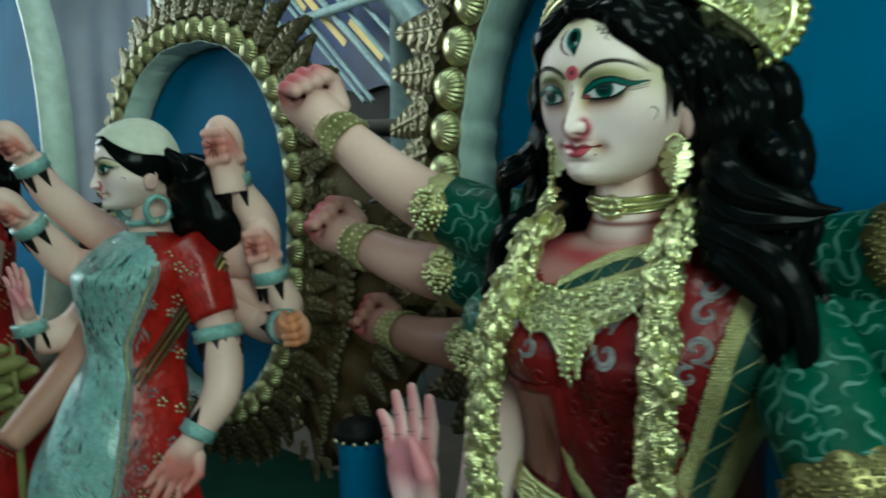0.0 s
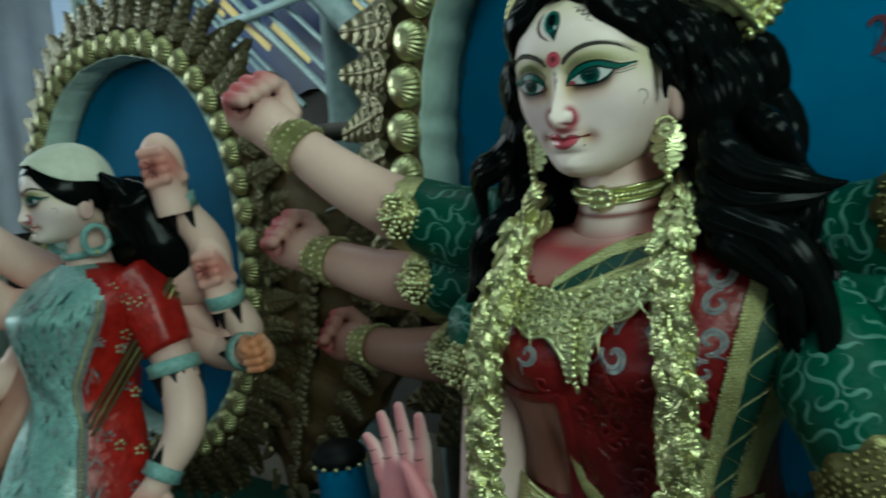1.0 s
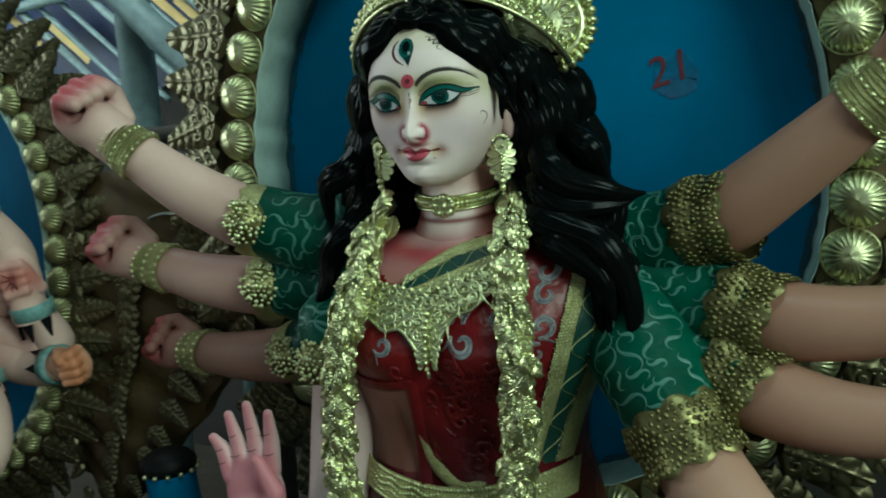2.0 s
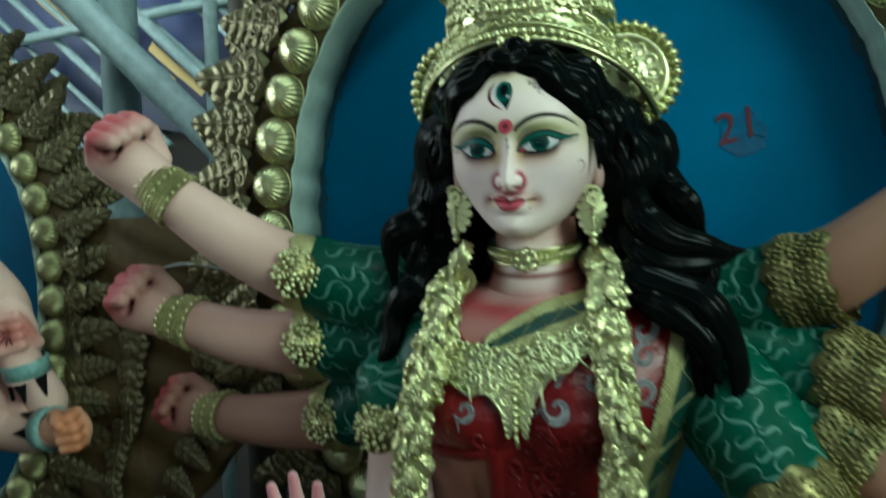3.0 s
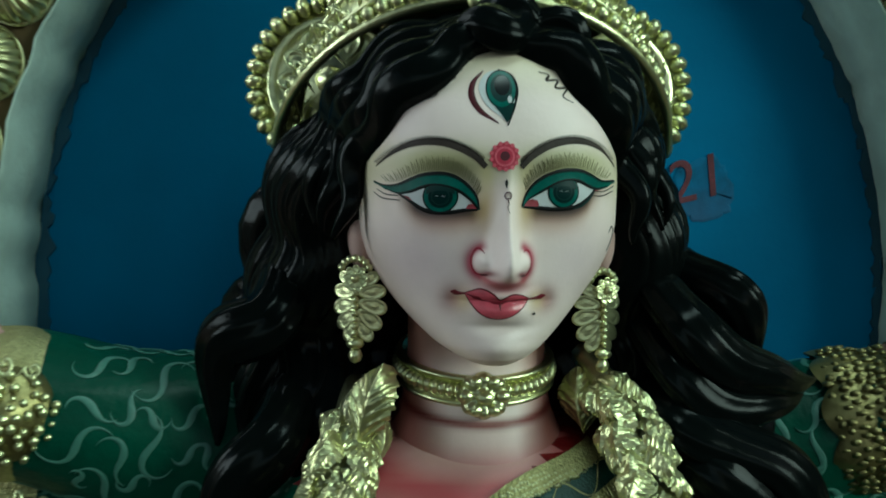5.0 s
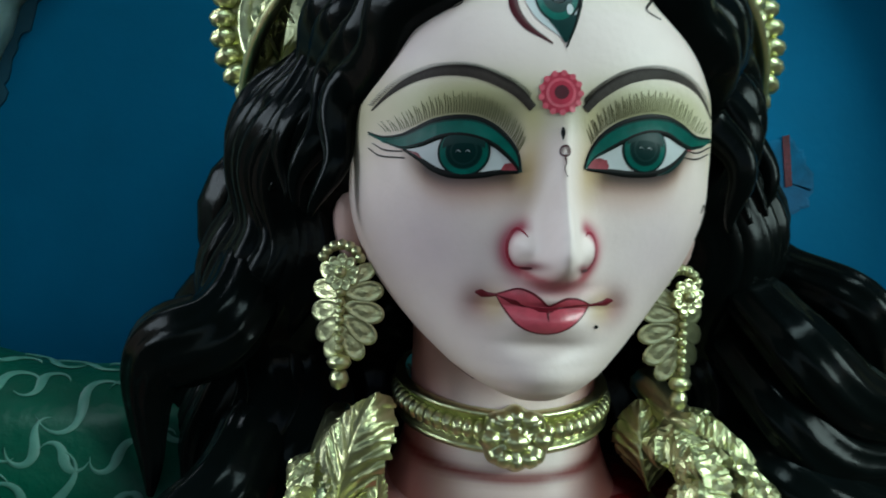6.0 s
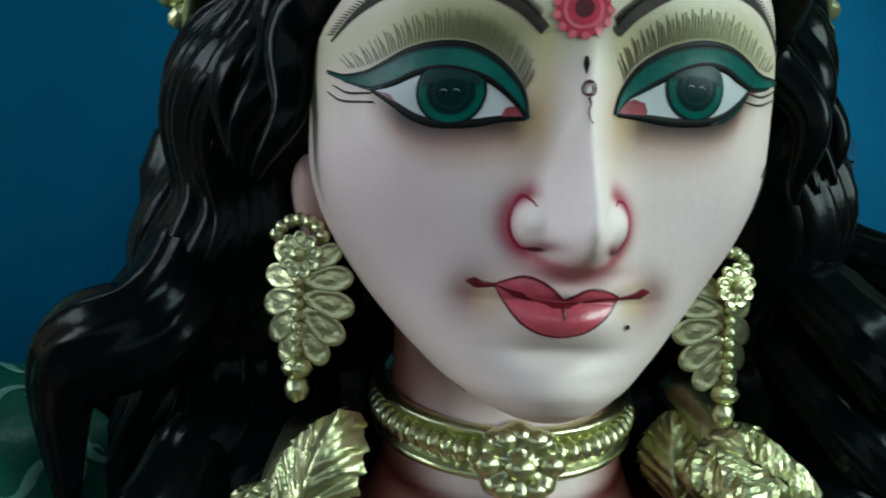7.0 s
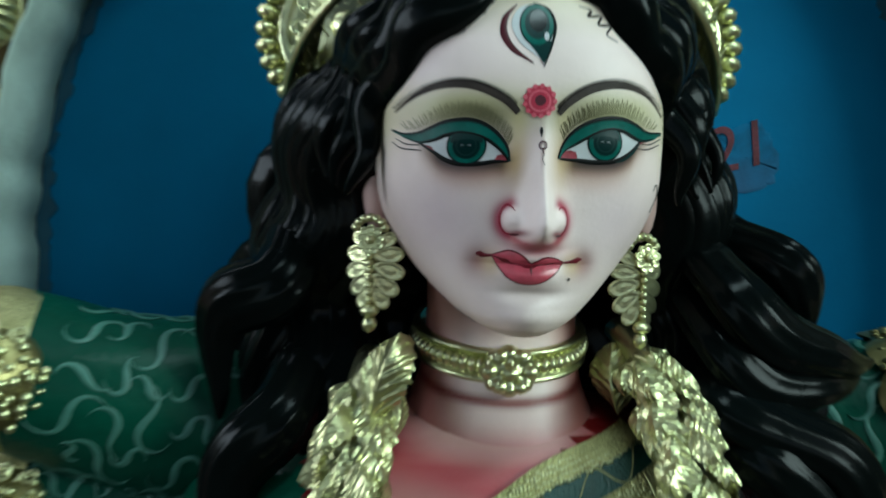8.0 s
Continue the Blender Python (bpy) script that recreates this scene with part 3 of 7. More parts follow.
def add_face_details(b):
    add_eye(b, [(-82.3, 10), (-75.6, 6.6), (-67.1, 6.3), (-60.9, 8.4), (-53.4, 11.4), (-44.6, 12.6), (-35.9, 12), (-28.6, 9), (-21.8, 3.5), (-17.8, -2.1), (-16.3, -9.0)],
            [(-74.5, 4.0), (-66.2, .8), (-58.3, 1.8), (-50.9, 4.5), (-43.6, 5.4), (-35.6, 4.3), (-28.2, 1.6), (-22.1, -2.9), (-18.2, -7.0), (-16.6, -9.4)],
            [(-66.0, .6), (-58.1, -4.6), (-52.6, -8.4), (-46.5, -10.8), (-39.1, -11.4), (-31.8, -11), (-24.6, -9.8), (-17, -9.5)], (-40.0, -1.4), 11.0)
    add_eye(b, [(10.4, -6.9), (12.4, -.9), (16.9, 5.9), (24.2, 11.4), (32, 14.6), (40.6, 16.4), (49.3, 16.4), (57.2, 14.4), (67, 11.2), (80, 13)],
            [(11.3, -7.3), (14.6, -2.9), (19.9, .6), (26.6, 4.6), (34.4, 8.4), (41.4, 10.2), (49.2, 9.8), (56.1, 7.3), (62.6, 5.8), (72, 7.9)],
            [(11.5, -7.4), (21.5, -7.6), (29.7, -8.1), (38.3, -7.8), (45.5, -6.6), (51.1, -4.1), (57.1, .6), (61.5, 5.5)], (38.0, 2.9), 10.8)
    for s, lines in ((-1, [[(-82, 2.6), (-77, -1.4), (-65, -3.6)], [(-80, 4.4), (-74.5, .8), (-66, -.5)]]), (1, [[(61, 4.6), (69, 4.8), (80, 9.5)], [(58, 1.6), (68, 1.8), (79, 6.0)]])):
        for q in lines:
            b.ribbon(face_at, mm(*q), (.0004, .0009, .0007), BROW, .0008)
    brows = ([(-81, 20), (-73.3, 25.8), (-63.3, 30.6), (-51.7, 32.9), (-38.3, 31.9), (-26.7, 27.6), (-18.8, 22.9), (-12.6, 16.8)],
             [(9.3, 17), (15.1, 23.4), (25.4, 30.4), (38.1, 34.6), (52, 35.4), (66, 32), (80, 23)])
    for q in brows:
        b.ribbon(face_at, mm(*q), (.0010, .0030, .0044, .0050, .0046, .0036) if q[0][0] < 0 else (.0036, .0048, .0050, .0042, .0028, .0008), BROW, .0007)
        line = smooth(mm(*q), 70)
        for i in range(2, 66):
            d = line[i + 1] - line[i - 1]
            d = d / np.linalg.norm(d)
            out = np.array((-d[1], d[0])) * (1 if d[0] > 0 else -1)
            lean = d * (-.0016 if q[0][0] < 0 else .0016)
            start = line[i] + out * .0012
            b.ribbon(face_at, [start, start + out * .0013 + lean * .5, start + out * .0024 + lean], (.0006, .0005, .0002), BROW, .0008, 4)
    # lips
    up = [(-23, -62.4), (-19.4, -61.1), (-13.8, -59.7), (-8.9, -61), (-4.8, -63.6), (-.8, -66.6), (2.1, -65.4), (7, -63.3), (12.4, -63.4), (17.8, -65.4)]
    mid = [(-22.6, -62.7), (-16.8, -65), (-10.8, -67.1), (-5.1, -68.2), (-1, -68.4), (4.3, -67.5), (10.3, -66.3), (17.4, -65.6)]
    low = [(-22.9, -63), (-18.9, -69.2), (-14, -74.7), (-8, -77.8), (-1.2, -78.6), (5.3, -77.2), (11.1, -73.7), (15.4, -69.6), (17.6, -65.8)]
    b.patch(face_at, mm(*up), mm(*mid), LIP, .0004, 50, 10)
    b.patch(face_at, mm(*mid), mm(*low), LIP, .0004, 50, 16)
    b.ribbon(face_at, mm(*mid), (.0008, .0030, .0038, .0034, .0040, .0028, .0008), LIP_DARK, .0007)
    b.ribbon(face_at, mm(*up), (.0009, .0012, .0013, .0012, .0009), LIP_DARK, .0007)
    b.ribbon(face_at, mm(*low), (.0009, .0013, .0013, .0013, .0009), LIP_DARK, .0007)
    b.ribbon(face_at, mm((-.9, -68.4), (-1.2, -70.6), (-.9, -73.2)), (.0024, .0014, .0003), LIP_DARK, .0009)
    b.ribbon(face_at, mm((-31.8, -61.9), (-29.5, -62.2), (-27, -62.7), (-22.6, -62.6)), (.0012, .0040, .0024, .0012), LIP_DARK, .0009)
    b.ribbon(face_at, mm((29.8, -63.8), (27.5, -64.2), (24.3, -64.9), (17.6, -65.8)), (.0012, .0038, .0022, .0012), LIP_DARK, .0009)
    b.disc(face_at, .0218, -.0755, .0009, .0009, BLACK, .0006, 14, 3)
    # nostril lines
    for q in ([(-12.1, -37.2), (-13.8, -34.9), (-16.4, -33.6), (-19.2, -37.2), (-20, -42.0), (-18.9, -46.6), (-16, -50.0), (-12.0, -50.0)],
              [(11.6, -36.4), (13.0, -34.6), (15.6, -34.8), (17.2, -38.6), (17.4, -43.2), (16.4, -47.4), (14.0, -50.4), (11.0, -50.4)]):
        b.ribbon(face_at, mm(*q), (.0004, .0012, .0020, .0020, .0015, .0006), NOSTRIL, .0003)
        b.disc(face_at, q[-1][0] / 1000, -.0502, .0024, .0007, MAROON, .0006, 16, 3)
    # mark on the brow, the drop below it and the third eye
    b.disc(face_at, -.0014, .0234, .0090, .0090, BINDI, .0005, 96, 3, .62, 13, .06)
    b.disc(face_at, -.0014, .0234, .0062, .0062, LIP, .0006, 30, 3)
    b.disc(face_at, -.0014, .0234, .0050, .0050, BINDI, .0007, 30, 3)
    b.disc(face_at, -.0012, .0236, .0030, .0030, MAROON, .0008, 24, 3)
    for i in range(13):
        a = i * 2 * math.pi / 13
        b.disc(face_at, -.0014 + .0083 * math.cos(a), .0234 + .0083 * math.sin(a), .0013, .0013, LIP, .0007, 10, 2)
    b.ribbon(face_at, mm((0, 9), (0, 7), (.1, 3.6)), (.0010, .0022, .0004), BLACK, .0007)
    b.disc(face_at, .0009, -.0010, .0020, .0026, MAROON, .0006, 20, 2, .62)
    b.ribbon(face_at, mm((.9, -3.8), (1.4, -6), (.8, -8), (1.6, -12)), (.0009, .0005, .0005, .0002), MAROON, .0006)
    b.patch(face_at, mm((-5, 79), (-13, 76), (-17.5, 67), (-13.5, 56), (-2, 46.5)), mm((-5, 79), (2, 75), (5.5, 66), (4, 55), (.5, 46)), WHITE, .0003, 40, 12)
    b.disc(face_at, -.0035, .0660, .0098, .0128, BLACK, .00045)
    b.disc(face_at, -.0035, .0660, .0090, .0120, TEAL, .0006)
    b.disc(face_at, -.0035, .0664, .0068, .0092, TEAL_DARK, .0007)
    b.disc(face_at, -.0030, .0680, .0048, .0066, PUPIL, .0008)
    # white dot painted as a highlight beside the pupil
    b.disc(face_at, .0016, .0590, .0014, .0024, WHITE, .0009, 16, 3)
    b.patch(face_at, mm((-7.5, 54), (-4, 50), (-.5, 44.5)), mm((4.5, 57), (3.2, 50), (.3, 44.5)), TEAL_DARK, .0005, 24, 8)
    b.ribbon(face_at, mm((-5, 79), (2.8, 76), (6.6, 67), (5.0, 56), (.4, 42.5)), (.0005, .0014, .0016, .0014, .0008), BLACK, .0010)
    b.ribbon(face_at, mm((-14.5, 78), (-20.8, 70), (-21.8, 61), (-17, 52), (-5.4, 44)), (.0008, .0036, .0042, .0032, .0006), MAROON, .0006)
    for s in (-1, 1):
        base = np.array([(24, 79), (31, 77), (29, 73.5), (37, 74), (35, 69), (43, 69), (40, 63.5), (47, 60)]) * (s, 1) - (3, 0)
        b.ribbon(face_at, base / 1000, (.0005, .0019, .0015, .0018, .0013, .0004), BROW, .0005)
    b.ribbon(face_at, mm((78, -22), (80.5, -18), (83.5, -20), (83.5, -26), (81, -31), (79, -35)), (.0004, .0012, .0012, .0010, .0004), BROW, .0006)
    b.ribbon(face_at, mm((-46, -95.5), (-38, -101), (-27, -106.5)), (.0003, .0012, .0003), MAROON, .0005)


def add_ear(b, s):
    """A plain ear with a rim, at the side of the head."""
    c = np.array((FX + s * .0925, .958, FZ - .022))
    b.ball(c, (.012, .020, .034), SKIN, 16, 12, paint=(.62, .40, .36))
    a = np.linspace(-1.9, 2.2, 22)
    b.tube(np.stack([c[0] + s * .006 + 0 * a, c[1] + .017 * np.cos(a + .5), c[2] + .030 * np.sin(a + .5)], 1), (.003, .005, .005, .003), SKIN, 8, paint=(.60, .36, .33))


def add_neck(b):
    z = np.linspace(1.37, 1.50, 50)
    a = np.linspace(0, 2 * np.pi, 72, endpoint=False)
    rx = hermite([1.37, 1.40, 1.42, 1.45, 1.48, 1.50], [.100, .074, .064, .0575, .056, .056])(z)
    ry = hermite([1.37, 1.40, 1.42, 1.45, 1.48, 1.50], [.086, .074, .066, .0605, .058, .058])(z)
    x, y = rx[:, None] * np.sin(a), -ry[:, None] * np.cos(a)
    zz = np.repeat(z[:, None], 72, 1)
    c = np.ones(x.shape + (3,)) * CREAM
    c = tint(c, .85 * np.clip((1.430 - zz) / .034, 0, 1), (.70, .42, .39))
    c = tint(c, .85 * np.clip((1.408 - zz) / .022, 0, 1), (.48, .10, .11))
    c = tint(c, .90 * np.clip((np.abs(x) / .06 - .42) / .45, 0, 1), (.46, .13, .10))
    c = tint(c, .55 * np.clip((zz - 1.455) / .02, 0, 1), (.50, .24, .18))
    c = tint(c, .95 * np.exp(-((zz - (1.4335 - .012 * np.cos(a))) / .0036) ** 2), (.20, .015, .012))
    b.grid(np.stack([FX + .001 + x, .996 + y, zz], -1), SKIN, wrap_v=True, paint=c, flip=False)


def add_torso(b):
    zs = np.linspace(0.40, 1.41, 190)
    a = np.linspace(-np.pi / 2, np.pi / 2, 150)
    s = np.sign(np.sin(a)) * np.abs(np.sin(a)) ** (2 / 2.4)
    x = TORSO_HALF(zs)[:, None] * s
    z = np.repeat(zs[:, None], len(a), 1)
    p = torso_at(x, z)
    folds = .006 * np.sin(x * 60 + z * 16 + 1.5 * np.sin(z * 11)) * np.clip((1.22 - z) / .1, 0, 1) * (x > -.07)
    p[..., 1] += folds
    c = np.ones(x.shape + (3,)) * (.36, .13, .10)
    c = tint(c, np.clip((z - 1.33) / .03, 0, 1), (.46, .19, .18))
    c = tint(c, .85 * np.exp(-((z - 1.373 - .25 * np.abs(x + .01)) / .013) ** 2), (.44, .045, .060))
    c = tint(c, .95 * np.clip((z - 1.383) / .018, 0, 1) * np.clip((.075 - np.abs(x + .005)) / .04, 0, 1), (.70, .42, .39))
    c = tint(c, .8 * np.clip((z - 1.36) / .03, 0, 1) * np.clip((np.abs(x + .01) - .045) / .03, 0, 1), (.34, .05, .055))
    # brown waist skin, darkened in its colour for the shade it lies in
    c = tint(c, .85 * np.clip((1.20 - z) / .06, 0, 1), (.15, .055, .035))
    # the cloth covers all but the bare neckline and the bare waist at one side
    mid_x, mid_z = (x[:-1, :-1] + x[1:, 1:]) / 2, (z[:-1, :-1] + z[1:, 1:]) / 2
    bare = (mid_z > 1.342 + .60 * np.clip(mid_x + .045, 0, 1) + .9 * np.clip(-.075 - mid_x, 0, 1)) & (np.abs(mid_x) < .125)
    waist = (mid_z < 1.200) & (mid_z > 1.060) & (mid_x < -.034)
    n, m = x.shape
    i, j = np.meshgrid(np.arange(n - 1), np.arange(m - 1), indexing="ij")
    q = np.stack([i * m + j, i * m + j + 1, (i + 1) * m + j + 1, (i + 1) * m + j], -1)
    skin = bare | waist
    green = ~skin & (mid_x < -.135) & (mid_z > 1.20)
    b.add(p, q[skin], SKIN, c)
    b.add(p, q[green], GREEN)
    b.add(p, q[~skin & ~green], RED)
    back = np.linspace(np.pi / 2, 3 * np.pi / 2, 40)
    xb = TX + TORSO_HALF(zs)[:, None] * np.sign(np.sin(back)) * np.abs(np.sin(back)) ** (2 / 2.4)
    b.grid(np.stack([xb, TY - .12 * np.cos(back)[None, :] * np.ones((len(zs), 1)), np.repeat(zs[:, None], 40, 1)], -1), RED)
    # silver scrolls on the red cloth
    rng = random.Random(5)
    places = [(-.078, 1.300, .036, 150), (-.066, 1.262, .028, 30), (.030, 1.300, .040, 160), (.050, 1.268, .038, -20), (.092, 1.300, .030, 100), (.022, 1.225, .026, 60), (.060, 1.205, .026, 200),
              (.020, 1.165, .030, 10), (.062, 1.140, .030, 120), (.010, 1.115, .026, 240), (.046, 1.090, .030, 40), (.150, 1.355, .034, 95), (.152, 1.325, .030, 260), (.148, 1.285, .032, 80), (.140, 1.250, .026, 250), (-.05, 1.225, .022, 300)]
    for i in range(44):
        places.append((rng.uniform(-.012, .13), rng.uniform(1.06, 1.24), rng.uniform(.020, .034), rng.uniform(0, 360)))
    for x0, z0, size, turn in places:
        q = turned(curl(size, 1.0, .7), turn, rng.random() < .5) + (x0, z0)
        b.ribbon(torso_at, q, (.001, size * .16, size * .30, size * .26, size * .12), SILVER if z0 > 1.24 else RED, .0016 if z0 > 1.24 else .0040)
        b.ribbon(torso_at, q, (.0005, size * .04, size * .05, .0005), LIP_DARK, .0022)


def band(b, left, right, rows):
    """A long border on the torso between two lines; rows gives material and share of its width."""
    left, right = smooth(np.asarray(left, float), 60), smooth(np.asarray(right, float), 60)
    at = 0
    for share, mat, off in rows:
        u, v = left + (right - left) * at, left + (right - left) * (at + share)
        b.patch(torso_at, u, v, mat, off, 60, 8)
        at += share


def add_borders(b):
    rows = [(.30, GOLD_FINE, .0045), (.38, GREEN_BORDER, .0032), (.32, GOLD_FINE, .0045)]
    # over the shoulder and down the side
    over = [(.145, 1.386), (.178, 1.368), (.176, 1.32), (.162, 1.26), (.148, 1.21), (.132, 1.16), (.118, 1.12), (.108, 1.08)]
    over_r = [(.190, 1.372), (.220, 1.350), (.2345, 1.32), (.222, 1.27), (.208, 1.22), (.190, 1.18), (.172, 1.13), (.160, 1.08)]
    band(b, over, over_r, rows)
    # across the neckline
    low = [(-.050, 1.318), (-.015, 1.328), (.025, 1.341), (.065, 1.358), (.108, 1.378)]
    high = [(-.046, 1.347), (-.015, 1.367), (.025, 1.388), (.065, 1.398), (.085, 1.402)]
    band(b, high, low, rows)
    band(b, [(-.085, 1.318), (-.11, 1.312), (-.14, 1.306)], [(-.085, 1.298), (-.11, 1.290), (-.14, 1.286)], [(.35, GOLD_FINE, .004), (.65, GREEN_BORDER, .003)])
    rng = random.Random(3)
    for left, right in ((smooth(np.array(over), 90), smooth(np.array(over_r), 90)), (smooth(np.array(high), 60), smooth(np.array(low), 60))):
        wave = []
        for i in range(len(left)):
            for k in (.04, .11, .18, .25, .72, .79, .86, .95):
                q = left[i] + (right[i] - left[i]) * (k + rng.uniform(-.02, .02))
                p = torso_at(q[0], q[1]) + (0, -.0055, 0)
                b.ball(p, np.array((.0017, .0013, .0015)) * rng.uniform(.7, 1.25), GOLD, 5, 4)
            wave.append(left[i] + (right[i] - left[i]) * (.49 + .17 * math.sin(i * .42)))
        b.ribbon(torso_at, wave, .0018, GOLD_FINE, .0048, 240)
    # belt and pleat edges below
    belt_top, belt_low = smooth(np.array([(-.165, 1.072), (-.08, 1.058), (0, 1.050), (.08, 1.060), (.165, 1.078)]), 64), smooth(np.array([(-.165, 1.030), (-.08, 1.014), (0, 1.006), (.08, 1.014), (.165, 1.030)]), 64)
    band(b, belt_top, belt_low, [(1, GOLD_FINE, .008)])
    for i in range(64):
        for k in (.08, .30, .50, .70, .92):
            q = belt_top[i] + (belt_low[i] - belt_top[i]) * (k + (.06 * math.sin(i * .8) if .2 < k < .8 else 0))
            b.ball(torso_at(q[0], q[1]) + (0, -.0095, 0), np.array((.0026, .0022, .0028)) * rng.uniform(.7, 1.3), GOLD, 6, 4)
    b.ribbon(torso_at, [(-.21, 1.204), (-.14, 1.198), (-.08, 1.198), (-.03, 1.206)], (.016, .020, .020, .016), RED, .008)
    b.ribbon(torso_at, [(-.034, 1.212), (-.036, 1.17), (-.036, 1.12), (-.034, 1.05)], (.020, .022, .022, .024), RED, .010)
    b.ribbon(torso_at, [(-.036, 1.165), (-.034, 1.125), (-.022, 1.085), (.010, 1.058), (.055, 1.050)], (.003, .010, .018, .022, .018), GOLD_FINE, .009)


HAND_STEP = .0022


def fist_field(x, y, z):
    """A closed hand: wrist at the origin, knuckles along y, palm towards z, first finger at -x."""
    d = capsule(x, y, z, (0, -.02, 0), (0, .03, 0), .031, .034)
    d = blend(d, np.sqrt(((x) / .040) ** 2 + ((y - .052) / .034) ** 2 + ((z + .002) / .027) ** 2) * .03 - .03, .012)
    for i, fx in enumerate((-.030, -.0105, .0095, .0285)):
        w = (.0125, .0130, .0125, .0108)[i]
        k = .004 * abs(i - 1.2)
        f = np.minimum(capsule(x, y, z, (fx, .070 - k, -.004), (fx * .96, .082 - k, .022), w, w), capsule(x, y, z, (fx * .96, .082 - k, .022), (fx * .92, .054, .036), w, w * .9))
        d = blend(d, f, .0035)
    t = np.minimum(capsule(x, y, z, (-.030, .018, .010), (-.038, .048, .026), .0145, .0125), capsule(x, y, z, (-.038, .048, .026), (-.022, .066, .040), .0125, .0095))
    d = blend(d, t, .005)
    hole = np.sqrt((y - .050) ** 2 + (z - .020) ** 2) - .0085
    return np.maximum(d, -hole)


def palm_field(x, y, z):
    """An open hand with the fingers along y and the palm towards z; the thumb at +x."""
    d = capsule(x, y, z, (0, -.03, 0), (0, .02, 0), .027, .026)
    d = blend(d, np.sqrt((x / .038) ** 2 + ((y - .045) / .045) ** 2 + (z / .017) ** 2) * .02 - .02, .012)
    for fx, ly, lean in ((-.0285, .118, -.012), (-.0105, .142, -.004), (.009, .150, .003), (.0275, .136, .010)):
        f = np.minimum(capsule(x, y, z, (fx, .070, 0), (fx + lean * .4, .100, -.003), .0105, .0098), capsule(x, y, z, (fx + lean * .4, .100, -.003), (fx + lean, ly, .003), .0098, .0058))
        d = blend(d, f, .003)
    t = np.minimum(capsule(x, y, z, (.026, .020, .010), (.040, .050, .026), .0150, .0120), capsule(x, y, z, (.040, .050, .026), (.030, .090, .034), .0118, .0070))
    return blend(d, t, .006)


FIST = surface_net(fist_field, (-.06, -.035, -.045), (.06, .108, .066), HAND_STEP)
PALM = surface_net(palm_field, (-.06, -.045, -.04), (.065, .165, .065), HAND_STEP)


def hand_frame(at, along, first, size=1.0):
    """A pose for a hand: y along the arm, -x towards the first finger."""
    y = Vector(along).normalized()
    x = -(Vector(first) - y * y.dot(Vector(first))).normalized()
    z = x.cross(y)
    m = Matrix((x, y, z)).transposed().to_4x4() @ Matrix.Diagonal((size, size, size, 1))
    m.translation = Vector(at)
    return m


def add_hand(b, hand, m, skin, flush, mirror=False):
    v, f = hand
    local = v * ((-1, 1, 1) if mirror else (1, 1, 1))
    p = local @ np.array(m.to_3x3()).T + np.array(m.translation)
    c = np.ones((len(v), 3)) * skin
    if hand is FIST:
        c = tint(c, .90 * np.clip((v[:, 1] - .046) / .026, 0, 1) * np.clip((v[:, 2] + .016) / .026, 0, 1), flush)
        c = tint(c, .8 * np.exp(-((v[:, 1] - .050) ** 2 + (v[:, 2] - .020) ** 2) / .0004), np.array(flush) * .35)
    else:
        c = tint(c, .85 * np.clip((v[:, 2] + .004) / .012, 0, 1) * np.clip((v[:, 1] - .0) / .05, 0, 1), flush)
    b.add(p, f[:, ::-1] if mirror else f, SKIN, c)
    if hand is PALM and not mirror:
        for fx, ys in ((-.033, (.088, .104)), (-.0120, (.094, .118)), (.0105, (.098, .124)), (.032, (.090, .114))):
            for y in ys:
                q = np.array([(fx - .007, y, .0105), (fx, y - .0015, .0112), (fx + .007, y, .0105)])
                b.tube(q @ np.array(m.to_3x3()).T + np.array(m.translation), (.0004, .0007, .0004), BLACK, 5)


def egg_field(x, y, z):
    """A tightly closed hand like an egg along y, the thumb laid over the fingers at z."""
    d = np.sqrt((x / .036) ** 2 + ((y - .046) / .056) ** 2 + (z / .033) ** 2) * .034 - .034
    d = blend(d, capsule(x, y, z, (0, -.03, 0), (0, .01, 0), .030, .030), .012)
    for i in range(4):
        a = -.026 + .0165 * i
        d = blend(d, capsule(x, y, z, (-.020, .046 + a, .024), (.010, .046 + a * .9, .031), .0105, .0095), .0030)
    return blend(d, capsule(x, y, z, (.030, .020, .012), (.012, .070, .031), .0115, .0085), .004)


EGG = surface_net(egg_field, (-.055, -.04, -.045), (.055, .115, .055), HAND_STEP)


def add_egg(b, m, skin, flush):
    v, f = EGG
    p = v @ np.array(m.to_3x3()).T + np.array(m.translation)
    c = tint(np.ones((len(v), 3)) * skin, .8 * np.clip((v[:, 2] - .012) / .012, 0, 1) * np.exp(-((v[:, 1] - .046) / .034) ** 2), flush)
    c = tint(c, .9 * np.exp(-(((v[:, 0] + .004) / .007) ** 2 + ((v[:, 1] - .046) / .016) ** 2)) * (v[:, 2] > .01), np.array(flush) * .35)
    b.add(p, f, SKIN, c)
    for i in range(5):
        a = radians(150 + 32 * i)
        q = np.array([(-.004 + .004 * math.cos(a), .046 + .006 * math.sin(a), .040), (-.004 + .014 * math.cos(a), .046 + .018 * math.sin(a), .0375), (-.004 + .022 * math.cos(a), .046 + .030 * math.sin(a), .031)])
        b.tube(q @ np.array(m.to_3x3()).T + np.array(m.translation), (.0016, .0012, .0004), LIP_DARK, 5)


